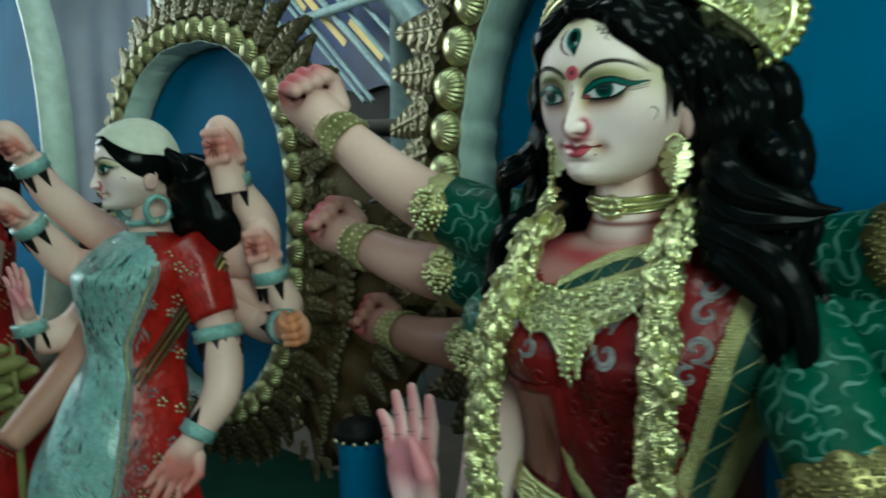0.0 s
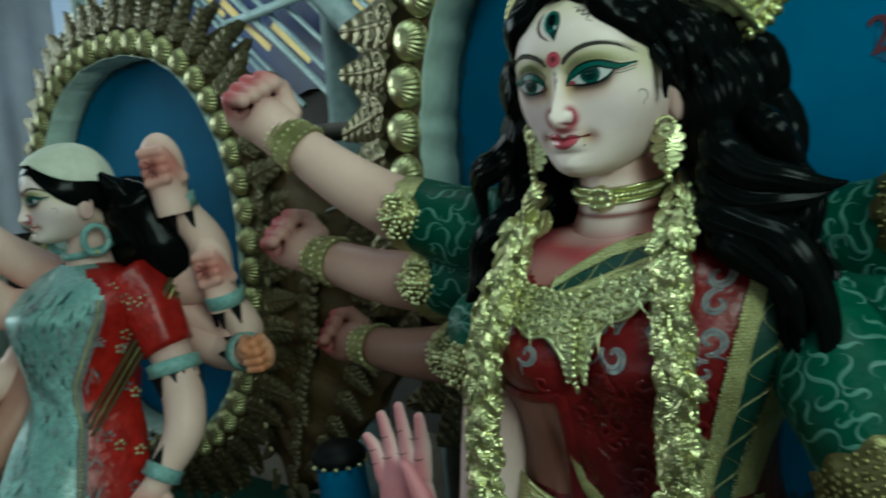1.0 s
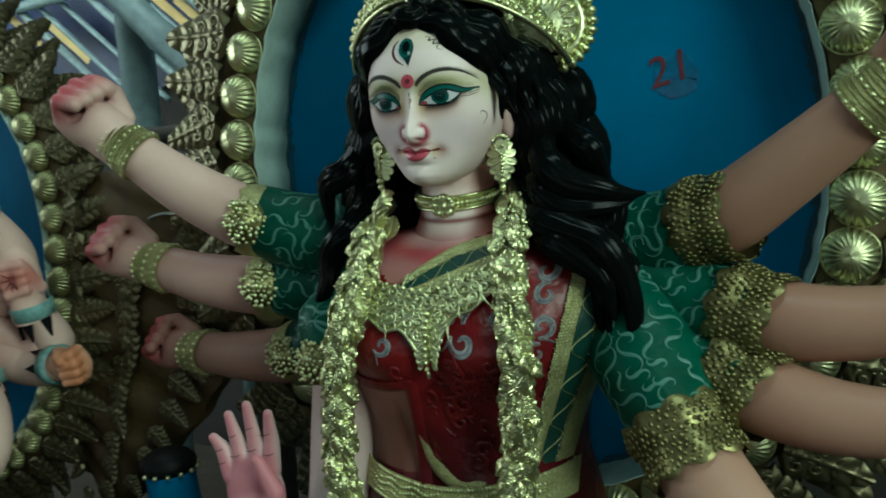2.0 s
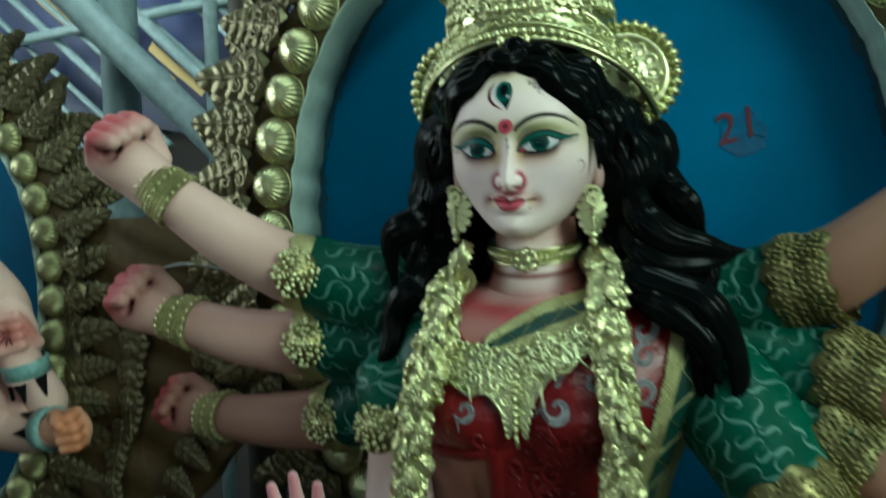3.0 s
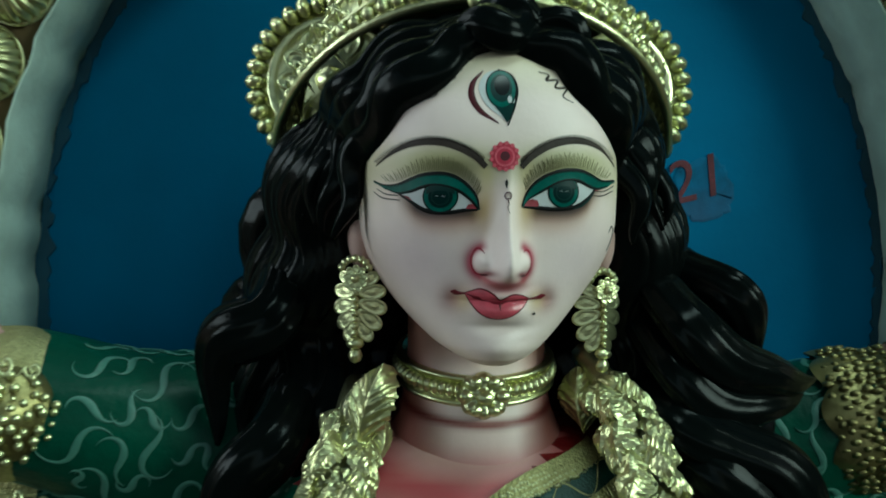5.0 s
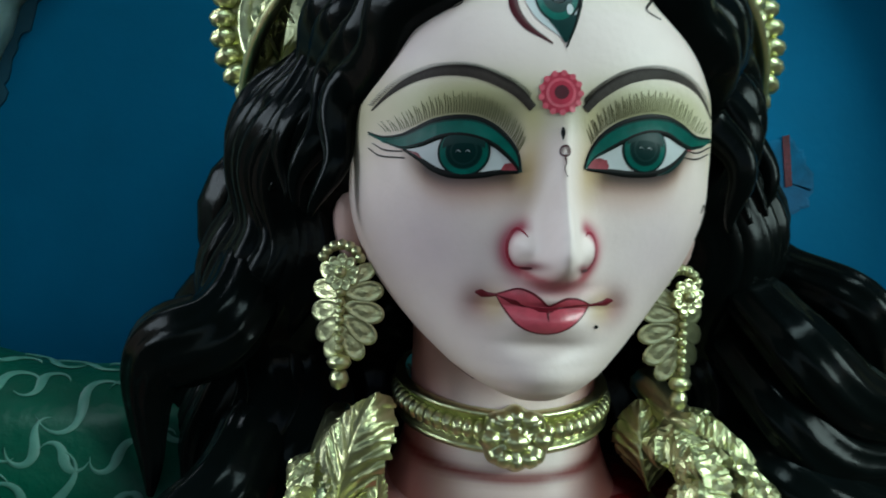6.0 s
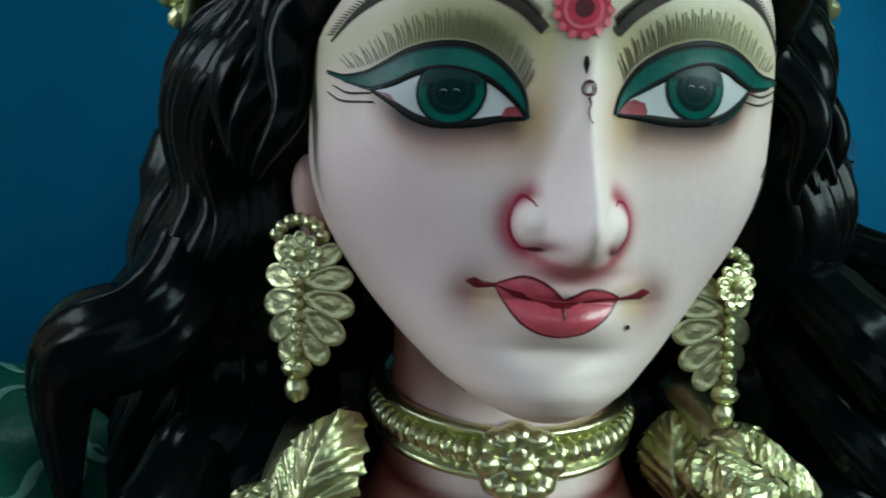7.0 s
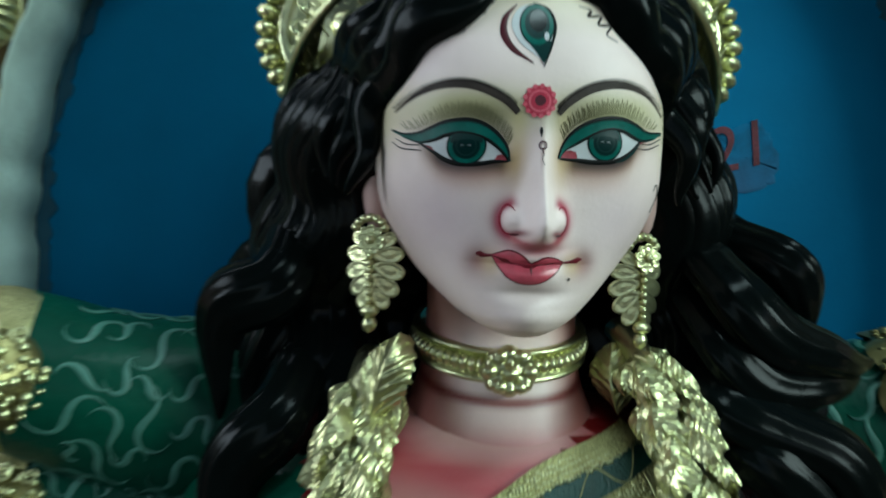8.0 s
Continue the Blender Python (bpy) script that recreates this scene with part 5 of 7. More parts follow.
def petal_mesh():
    """A drop-shaped petal with a raised rim, along y."""
    b = Build([GOLD_UNIT])
    t = np.linspace(0, 2 * np.pi, 20, endpoint=False)
    x, y = .26 * np.sin(t) * (1 + .25 * np.cos(t)), .5 - .5 * np.cos(t)
    y = 1 - y
    loops = []
    for k, z in ((.02, .10), (.45, .07), (.72, .05), (.86, .16), (1.0, .10), (1.02, -.02)):
        loops.append(np.stack([x * k, .5 + (y - .5) * k, np.full(20, z)], 1))
    b.grid(np.stack(loops, 1), GOLD_UNIT, wrap_u=True)
    return b.mesh("petal")


def foil_leaf(seed, nv=17, nu=9, crumple=.008, facets=True):
    """A pressed foil leaf of length 1 along y: creased along its rib, with side veins, a toothed edge and fine crumpling."""
    rng = np.random.RandomState(seed)
    v, u = np.linspace(0, 1, nv), np.linspace(-1, 1, nu)
    tooth = (v * 6.5) % 1
    edge = .38 * np.sin(np.pi * np.clip(v * .90 + .07, 0, 1)) ** .7 * (1 + .16 * (1 - tooth))
    a = np.abs(u)[None, :]
    x = edge[:, None] * u
    y = v[:, None] + .16 * a * (1 - v[:, None])
    z = .20 * np.sin(np.pi * v)[:, None] - .24 * a + .030 * np.cos(2 * np.pi * (6.5 * v[:, None] - 1.6 * a)) * np.clip(2 * a, 0, 1)
    z = z + .06 * np.sin(4.1 * v[:, None] + 2.4 * u[None, :] + 6.28 * rng.uniform()) + rng.normal(0, crumple, x.shape)
    b = Build([LEAF_FOIL])
    b.grid(np.stack([x + rng.normal(0, .006, x.shape), y, z], -1), LEAF_FOIL)
    return b.mesh("leaf", smooth_shade=not facets)


BEAD, PETAL = bead_mesh(), petal_mesh()
SCROLLS = [scroll_mesh(1.25, .9), scroll_mesh(1.0, .5), scroll_mesh(1.5, 1.2)]
FOILS = [foil_leaf(i) for i in range(5)]
BROAD_FOILS = [foil_leaf(20 + i, 53, 27, .002, False) for i in range(3)]


def bead(parent, p, r, m=None):
    s = (r, r, r) if np.ndim(r) == 0 else r
    return part("bead", BEAD, parent, "", (m if m is not None else Matrix.Translation(p)) @ Matrix.Diagonal((*s, 1)))


def crown():
    ob = thing("crown", "tall embossed gold crown with beaded side discs", "crown", (FX, 1.0, 1.66))
    lift = Matrix.Translation((-FX, -1.0, -1.66))
    tri = lambda p: tuple(np.asarray(p) - (FX, 1.0, 1.66))

    def edge(a, h):
        f = np.radians(80) * a
        k = 1 - .10 * h
        return np.stack([FX + .170 * np.sin(f) * k, 1.05 - .156 * np.cos(f) * (1 - .05 * h) + .012 * h, 1.727 - .092 * (1 - np.cos(f)) / .826 + h * .058 * (.35 + .65 * np.cos(f))], -1)
    a, h = np.meshgrid(np.linspace(-1, 1, 80), np.linspace(0, 1, 10), indexing="ij")
    b = Build([GOLD])
    p = edge(a, h) - (FX, 1.0, 1.66)
    p[..., 1] -= .004 * np.sin(np.pi * h)
    b.grid(p, GOLD, flip=True)
    b.grid(p + (0, .012, 0), GOLD)
    b.tube(p[:, 0], .0042, GOLD, 8)
    b.tube(p[:, -1], .0042, GOLD, 8)
    b.tube(p[:, 3] + (0, -.002, 0), .0022, GOLD, 6)
    part("band", b.mesh("band"), ob, "embossed gold front band")
    prof = [(1.735, .106), (1.775, .113), (1.800, .112), (1.806, .119), (1.818, .119), (1.824, .110), (1.875, .102), (1.881, .109), (1.893, .108), (1.899, .092), (1.940, .074), (1.946, .078), (1.956, .076), (1.962, .056), (1.995, .030), (2.01, .022), (2.03, .004)]
    t = np.linspace(0, 2 * np.pi, 64, endpoint=False)
    b = Build([GOLD])
    b.grid(np.stack([np.stack([r * np.sin(t), -.90 * r * np.cos(t), np.full(64, z - 1.66)], 1) for z, r in prof], 0), GOLD, wrap_v=True)
    part("tower", b.mesh("tower"), ob, "tiered embossed gold tower")
    rng = random.Random(4)
    # beads along the band's edges
    for i in range(41):
        k = -1 + i / 20
        e, u = edge(np.array(k), np.array(.16)), edge(np.array(k), np.array(.93))
        bead(ob, tri(e + (0, -.005, 0)), .0058)
        if i % 2 == 0:
            bead(ob, tri(u + (0, -.004, 0)), .0050)
    # scrolls on the band
    for i in range(26):
        k = -.95 + 1.9 * i / 25
        c = edge(np.array(k), np.array(.55))
        n = c - (FX, 1.05, c[2])
        n = (n[0], n[1], -.1)
        for j, hh in enumerate((.42, .70)):
            c = edge(np.array(k + .02 * j), np.array(hh)) + np.array(n) * .022
            part("scroll", SCROLLS[(i + j) % 3], ob, "", facing(tri(c), n, (0, 0, 1), rng.uniform(.016, .021), rng.choice((0, 40, -50, 160)), k > 0))
    # scrolls and beads on the tower
    for z, r, size, count in ((1.775, .113, .024, 22), (1.795, .112, .017, 26), (1.846, .106, .028, 20), (1.866, .103, .018, 22), (1.92, .083, .024, 14)):
        for i in range(count):
            f = math.pi * (-.5 + i / (count - 1))
            n = (math.sin(f), -.9 * math.cos(f), .05)
            part("scroll", SCROLLS[i % 3], ob, "", facing((r * 1.01 * n[0], r * 1.01 * n[1], z - 1.66), n, (0, 0, 1), size, rng.choice((0, 180, 25, -25)), f > 0))
    for z, r in ((1.812, .121), (1.887, .111), (1.951, .080)):
        for i in range(33):
            f = math.pi * (-.55 + 1.1 * i / 32)
            bead(ob, (r * math.sin(f), -.9 * r * math.cos(f), z - 1.66), .0062 if r > .1 else .005)
    # a beaded pendant fan in the middle
    for i in range(5):
        for j in range(i + 1):
            bead(ob, ((j - i / 2) * .012, -.098 - .006 * (i > 2), .155 - i * .012), (.005, .005, .0065))
    for i in range(3):
        bead(ob, ((i - 1) * .016, -.112, .064), (.0055, .005, .0075))
    # discs at the sides
    for s in (-1, 1):
        c = np.array((FX + s * .122 + (.004 if s > 0 else 0), 1.045, 1.694))
        n = Vector((s * .22, -1, .05)).normalized()
        face = facing(tri(c), n, (0, 0, 1))
        b = Build([GOLD])
        t = np.linspace(0, 2 * np.pi, 48, endpoint=False)
        b.grid(np.stack([np.stack([r * np.cos(t), r * np.sin(t), np.full(48, z)], 1) for r, z in ((.001, .010), (.020, .008), (.040, .002), (.046, .004), (.050, .009), (.053, .004), (.066, .002), (.067, -.008), (.001, -.010))], 1), GOLD, wrap_u=True)
        disc = part("side_disc", b.mesh("side_disc"), ob, "round gold side disc", face @ Matrix.Scale(1.09, 4))
        for i in range(32):
            f = 2 * math.pi * i / 32
            part("bead", BEAD, disc, "", Matrix.Rotation(f, 4, "Z") @ Matrix.Translation((.0635, 0, .003)) @ Matrix.Diagonal((.0088, .0068, .0078, 1)))
        for i in range(12):
            f = 2 * math.pi * i / 12
            part("petal", PETAL, disc, "", Matrix.Rotation(f, 4, "Z") @ Matrix.Translation((0, .014, .004)) @ Matrix.Diagonal((.028, .030, .030, 1)))
        part("bead", BEAD, disc, "", Matrix.Translation((0, 0, .008)) @ Matrix.Diagonal((.012, .012, .008, 1)))
    return ob


def choker():
    ob = thing("choker", "gold beaded choker with a flower clasp", "necklace", (FX, .996, 1.455))

    def ring(f, r, dz):
        return np.stack([r * np.sin(f), -1.03 * r * np.cos(f), -.013 * np.cos(f) + .004 + dz], -1)
    f = np.linspace(-2.2, 2.2, 90)
    b = Build([GOLD])
    rows = np.stack([ring(f, .0590, -.0122), ring(f, .0640, -.0116), ring(f, .0655, -.0096), ring(f, .0645, -.0078), ring(f, .0618, -.0066), ring(f, .0616, .0066), ring(f, .0640, .0078), ring(f, .0650, .0092), ring(f, .0638, .0110), ring(f, .0590, .0116)], 1)
    b.grid(rows, GOLD)
    part("band", b.mesh("band"), ob, "gold channel with rolled edges")
    for i in range(41):
        q = -2.0 + 4.0 * i / 40
        if abs(q) > .20:
            n = Vector((math.sin(q), -math.cos(q), 0))
            part("bead", BEAD, ob, "", facing(tuple(ring(np.array(q), .0630, 0)), n, (0, 0, 1), (.0042, .0058, .0046)))
    c = ring(np.array(0.0), .0655, -.002)
    b = Build([GOLD])
    t = np.linspace(0, 2 * np.pi, 64, endpoint=False)
    r = .0150 * (1 + .05 * np.cos(8 * t))
    b.grid(np.stack([np.stack([k * r * np.cos(t), k * r * np.sin(t), z * (1 + .20 * np.cos(8 * t) * (k > .4))], 1) for k, z in ((.02, .0072), (.30, .0066), (.40, .0040), (.60, .0062), (.85, .0056), (1.0, .001), (1.0, -.004))], 1), GOLD, wrap_u=True)
    clasp = part("clasp", b.mesh("clasp"), ob, "gold flower clasp", facing(tuple(c), (0, -1, .1), (0, 0, 1), (1.30, 1.12, 1.2)))
    part("bead", BEAD, clasp, "", Matrix.Translation((0, -.001, .0052)) @ Matrix.Diagonal((.0058, .0052, .0040, 1)))
    for i in range(6):
        q = 2 * math.pi * i / 6
        part("bead", BEAD, clasp, "", Matrix.Translation((.0105 * math.cos(q), .0105 * math.sin(q), .0042)) @ Matrix.Diagonal((.0046, .0046, .0034, 1)))
    return ob


def earring(s):
    """A lobed leaf folded along its beaded rib, under a small flower and a beaded bow."""
    c = (FX - .0945, .930, FZ - .055) if s < 0 else (FX + .0885, .932, FZ - .062)
    ob = thing("earring", "gold leaf-shaped earring with a small flower", "earring", c, "earrings of the idol")
    base = facing((0, 0, -.004), (s * .30, -1, 0), (0, 0, 1), .88)
    # the leaf: a thin plate and three broad lobes on each folded half
    for side in (-1, 1):
        v, u = np.linspace(0, 1, 25), np.linspace(0, 1, 7)
        reach = .0165 * np.sin(np.pi * np.clip(v * .80 + .16, 0, 1)) ** .6
        x = side * reach[:, None] * u
        p = np.stack([x, -.004 - .046 * v[:, None] + 0 * x, -.42 * np.abs(x)], -1)
        b = Build([GOLD_DULL])
        b.grid(p, GOLD_DULL, flip=side < 0)
        b.grid(p - (0, 0, .002), GOLD_DULL, flip=side > 0)
        part("leaf_half", b.mesh("leaf_half"), ob, "", base)
        fold = Matrix.Rotation(side * radians(24), 4, "Y")
        for k, (ang, length) in enumerate(((62, .0205), (84, .0240), (106, .0255), (128, .0250), (150, .0225))):
            m = base @ Matrix.Translation((side * .0008, -.005 - .0068 * k, .0010 - .0002 * k)) @ fold @ Matrix.Rotation(-side * radians(ang), 4, "Z") @ Matrix.Diagonal((length * .98, length, length * .30, 1))
            part("petal", PETAL, ob, "", m)
    for i in range(9):
        m = base @ Matrix.Translation((.001, .001, .006)) @ Matrix.Rotation(2 * math.pi * i / 9, 4, "Z") @ Matrix.Diagonal((.0120, .0115, .009, 1))
        part("petal", PETAL, ob, "", m)
    part("bead", BEAD, ob, "", base @ Matrix.Translation((.001, .001, .009)) @ Matrix.Diagonal((.0036, .0036, .003, 1)))
    for k in range(7):
        f = radians(20 + 140 * k / 6)
        part("bead", BEAD, ob, "", base @ Matrix.Translation((-.001 - .0125 * math.cos(f), .006 + .0115 * math.sin(f), .002)) @ Matrix.Diagonal((.0036, .0036, .003, 1)))
    for k in range(7):
        part("bead", BEAD, ob, "", base @ Matrix.Translation((0, -.011 - .0056 * k, .0045)) @ Matrix.Diagonal((.0030, .0029, .0030, 1)))
    part("bead", BEAD, ob, "", base @ Matrix.Translation((0, -.053, .003)) @ Matrix.Diagonal((.0080, .0052, .006, 1)))
    part("bead", BEAD, ob, "", base @ Matrix.Translation((0, -.063, .002)) @ Matrix.Diagonal((.0062, .0070, .005, 1)))
    return ob


def torso_normal(x, z):
    e = 1e-3
    p = torso_at(x, z)
    n = np.cross(torso_at(x + e, z) - p, torso_at(x, z + e) - p)
    return tuple(n / np.linalg.norm(n))


def collar():
    c0 = np.array((TX, .87, 1.30))
    ob = thing("collar_necklace", "embossed gold collar necklace with a long pendant", "necklace", tuple(c0))
    top = lambda x: 1.332 + 1.6 * min(x, 0) ** 2 + .40 * max(x, 0)
    low = lambda x: 1.290 + .9 * x * x + .46 * max(x, 0) - .048 * math.exp(-(x / .026) ** 2) - .010 * math.exp(-((abs(x) - .060) / .016) ** 2)
    b = Build([GOLD_FINE])
    xs = np.linspace(-.088, .108, 70)
    k = np.linspace(0, 1, 8)
    z = np.array([[low(x) + (top(x) - low(x)) * q for q in k] for x in xs])
    x = np.repeat(xs[:, None], 8, 1)
    p = torso_at(x, z) - c0
    p[..., 1] -= .008 + .004 * np.sin(np.pi * k)[None, :]
    b.grid(p, GOLD_FINE)
    part("plate", b.mesh("plate"), ob)
    for row in (0, -1):
        b = Build([GOLD])
        b.tube(p[:, row] + (0, -.002, 0), .0026, GOLD, 6)
        part("rim", b.mesh("rim"), ob)
    rng = random.Random(9)

    def put(mesh, x, z, size, spin, mirror=False, off=.012):
        q = torso_at(x, z) - c0
        n = torso_normal(x, z)
        name = mesh.name.split(".")[0]
        part(name, mesh, ob, "", facing(tuple(q + np.array(n) * off), n, (0, 0, 1), size, spin, mirror))
    for i in range(15):
        x = -.080 + .180 * i / 14
        for q in (.22, .52, .80):
            put(SCROLLS[i % 3], x, low(x) + (top(x) - low(x)) * q, (rng.uniform(.017, .023),) * 2 + (.011,), rng.choice((0, 30, -30, 180)), x > 0)
        put(PETAL, x, low(x) + .010, (.015, .014, .012), 180 + 300 * x, off=.009)
        put(BEAD, x, top(x) - .004, .0038, 0)
    for i in range(9):
        put(BEAD, 0, 1.300 - .0082 * i, (.0048 - .0002 * i, .0044, .005), 0, off=.017)
    for i in range(6):
        for s in (-1, 1):
            put(PETAL, s * (.005 + .001 * i), 1.290 - .009 * i, (.022 - .0015 * i, .026 - .002 * i, .014), 180 + s * (58 - 7 * i), off=.011)
            put(SCROLLS[i % 2], s * (.017 - .0018 * i), 1.300 - .010 * i, .013 - .001 * i, 160 * s, s > 0, .014)
    put(BEAD, 0, 1.226, (.003, .007, .003), 0, off=.015)
    return ob


def garland():
    left = [(-.655, .955, 1.448), (-.660, .925, 1.432), (-.662, .890, 1.402), (-.664, .864, 1.360), (-.676, .842, 1.310), (-.689, .832, 1.255), (-.699, .832, 1.190), (-.706, .838, 1.115), (-.706, .842, 1.040), (-.69, .84, .97)]
    right = [(-.474, .985, 1.468), (-.463, .945, 1.448), (-.455, .900, 1.415), (-.448, .870, 1.370), (-.440, .845, 1.320), (-.432, .828, 1.260), (-.432, .828, 1.195), (-.436, .835, 1.120), (-.445, .840, 1.045), (-.46, .84, .97)]
    ob = thing("garland", "gold foil leaf garland hanging over both shoulders", "garland", (TX, .9, 1.3))
    off = np.array((TX, .9, 1.3))
    rng = random.Random(12)
    for strand in (left, right):
        p = smooth(np.array(strand) - off, 46)
        b = Build([GOLD])
        b.tube(p, .010, GOLD, 8)
        part("cord", b.mesh("cord"), ob)
        t = np.gradient(p, axis=0)
        # leaves laid in herringbone pairs, tips outward, with one over the seam
        for i in range(4, len(p) - 1):
            d = t[i] / np.linalg.norm(t[i])
            side = np.cross(d, (0, 1, 0))
            side /= np.linalg.norm(side)
            out = np.cross(side, d)
            if out[1] > 0:
                out = -out
            thin = np.clip(i / 8, .55, 1)
            for ang in ((-96, -52, -14, 26, 66) if i % 2 else (-66, -26, 14, 52, 96)):
                a = radians(ang + rng.uniform(-8, 8))
                n = out * math.cos(a) + side * math.sin(a)
                size = rng.uniform(.030, .040) * (.8 + .2 * thin)
                q = p[i] + n * .0115 * thin - d * .008
                lean = d * .75 + side * (.85 * math.sin(a)) + n * .28
                up = n + d * rng.uniform(-.50, .05) + side * rng.uniform(-.20, .20)
                part("leaf", FOILS[rng.randrange(5)], ob, "", facing(tuple(q), tuple(up), tuple(lean), (size * rng.uniform(.70, .92), size, size * .8), rng.uniform(-16, 16)))
    # the pointed leaves at the upper ends
    for p, n, up, size, wide in (((-.654, .890, 1.416), (-.35, -1, .25), (.28, 0, 1), .060, .70), ((-.674, .885, 1.392), (-.6, -1, .2), (-.10, 0, 1), .036, .7), ((-.642, .905, 1.396), (.55, -1, .2), (.30, .2, 1), .040, .7),
                                 ((-.462, .925, 1.412), (.5, -1, .2), (.05, 0, 1), .048, .75), ((-.480, .950, 1.410), (-.6, -1, .2), (-.10, .2, 1), .052, .85), ((-.446, .890, 1.392), (.7, -1, .2), (.20, 0, 1), .038, .7)):
        part("leaf", BROAD_FOILS[int(size * 1000) % 3], ob, "", facing(tuple(np.array(p) - off), n, up, (size * wide, size, size * .8)))
    return ob


def bangles(at, along, radius, label, mat, group):
    d = Vector(along).normalized()
    ob = thing("bangle_stack", label, "bangles", at, group)
    m = d.to_track_quat("Z", "Y").to_matrix().to_4x4()
    a = np.linspace(0, 2 * np.pi, 37)
    b = Build([mat])
    b.tube(np.stack([np.cos(a), .94 * np.sin(a), 0 * a], 1), .09, mat, 8)
    me = b.mesh("ring")
    for k in range(9):
        r = radius * (1.10 - .025 * k + .02 * (k % 2)) * 1.02
        part("ring", me, ob, "", m @ Matrix.Translation((0, 0, -.026 + .0065 * k)) @ Matrix.Diagonal((r, r, r, 1)))
    for k in (0, 4, 8):
        for i in range(20):
            f = 2 * math.pi * i / 20
            r = radius * (1.16 - .025 * k)
            part("bead", BEAD, ob, "", m @ Matrix.Translation((r * math.cos(f), .94 * r * math.sin(f), -.026 + .0065 * k)) @ Matrix.Diagonal((.0042, .0042, .0032, 1)))
    return ob


def armlet(at, along, radius, outward):
    d = Vector(along).normalized()
    ob = thing("armlet", "gold armlet with a beaded round medallion", "armlet", at, "armlets of the idol")
    m = d.to_track_quat("Z", "Y").to_matrix().to_4x4()
    a = np.linspace(0, 2 * np.pi, 49)
    b = Build([GOLD_FINE])
    z = np.linspace(-.016, .020, 6)
    ring = np.linspace(0, 2 * np.pi, 48, endpoint=False)
    rr = radius * (1.05 + .05 * np.sin(np.pi * np.linspace(0, 1, 6)))
    b.grid(np.stack([np.stack([r * np.cos(ring), .96 * r * np.sin(ring), h + .004 * np.cos(12 * ring) * (h > .015)], 1) for h, r in zip(z, rr)], 0), GOLD_FINE, wrap_v=True)
    part("band", b.mesh("band"), ob, "", m)
    n = Vector(outward)
    n = (n - d * n.dot(d)).normalized()
    c = n * radius * 1.10
    face = facing(tuple(c), tuple(n), (0, 0, 1))
    b = Build([GOLD_DULL])
    t = np.linspace(0, 2 * np.pi, 32, endpoint=False)
    b.grid(np.stack([np.stack([r * np.cos(t), r * np.sin(t), np.full(32, h - 8 * r * r)], 1) for r, h in ((.001, .012), (.012, .011), (.018, .007), (.030, .006), (.038, .004), (.040, -.004))], 1), GOLD_DULL, wrap_u=True)
    rng = random.Random(int(abs(at[2]) * 1000))
    med = part("medallion", b.mesh("medallion"), ob, "", face @ Matrix.Scale(.90, 4))
    for r, count, size in ((.0, 1, .0060), (.0095, 6, .0036), (.018, 11, .0034), (.027, 16, .0040), (.036, 24, .0034)):
        for i in range(count):
            f = 2 * math.pi * i / count
            k = size * rng.uniform(.75, 1.30)
            f, g = f + rng.uniform(-.16, .16), r * rng.uniform(.90, 1.08)
            part("bead", BEAD, med, "", Matrix.Translation((g * math.cos(f), g * math.sin(f), .010 - 8 * g * g)) @ Matrix.Diagonal((k, k * rng.uniform(.8, 1.2), k * .8, 1)))
    for i in range(3):
        f = math.pi * (.34 + .16 * i)
        part("scroll", SCROLLS[i], med, "", Matrix.Rotation(f - math.pi / 2, 4, "Z") @ Matrix.Translation((0, .041, -.006)) @ Matrix.Rotation(radians(-12), 4, "X") @ Matrix.Diagonal((.013, .015 + .006 * (i == 1), .012, 1)))
    return ob


def flaked_cuff(at, along, radius):
    """A wide cuff covered with rows of pressed gold flakes and a scalloped edge."""
    d = Vector(along).normalized()
    m = d.to_track_quat("Z", "Y").to_matrix().to_4x4()
    ob = thing("armlet", "wide gold armlet with pressed flakes and scalloped edge", "armlet", at, "armlets of the idol")
    ring = np.linspace(0, 2 * np.pi, 64, endpoint=False)
    b = Build([GOLD_DULL])
    loops = []
    for i, h in enumerate(np.linspace(-.036, .032, 12)):
        r = radius * (1.13 + .05 * math.sin(i * .8) - .008 * i) * (1 + .022 * np.cos(9 * ring + i % 2))
        loops.append(np.stack([r * np.cos(ring), .96 * r * np.sin(ring), h + .010 * np.abs(np.cos(4.5 * ring)) * (1 if i > 8 else -1 if i < 2 else 0)], 1))
    b.grid(np.stack(loops, 0), GOLD_DULL, wrap_v=True)
    part("band", b.mesh("band"), ob, "", m)
    rng = random.Random(int(abs(at[0]) * 1000))
    b = Build([GOLD_DULL])
    for row in range(9):
        for j in range(44):
            f, h = 2 * math.pi * (j + .5 * (row % 2) + rng.uniform(-.2, .2)) / 44, -.034 + .0082 * row + rng.uniform(-.002, .002)
            r = radius * (1.155 + .04 * math.sin(.8 * 1.35 * row) - .010 * row)
            c = np.array((r * math.cos(f), .96 * r * math.sin(f), h))
            axes = np.array([(-math.sin(f), math.cos(f), 0), (0, 0, 1), (math.cos(f), math.sin(f), 0)])
            b.ball(c, (rng.uniform(.0025, .0044), rng.uniform(.0034, .0060), .0016), GOLD_DULL, 6, 4, axes)
    tagged(part("flake_cover", b.mesh("flake_cover"), ob, "pressed gold flakes", m), kind="stuff")
    return ob


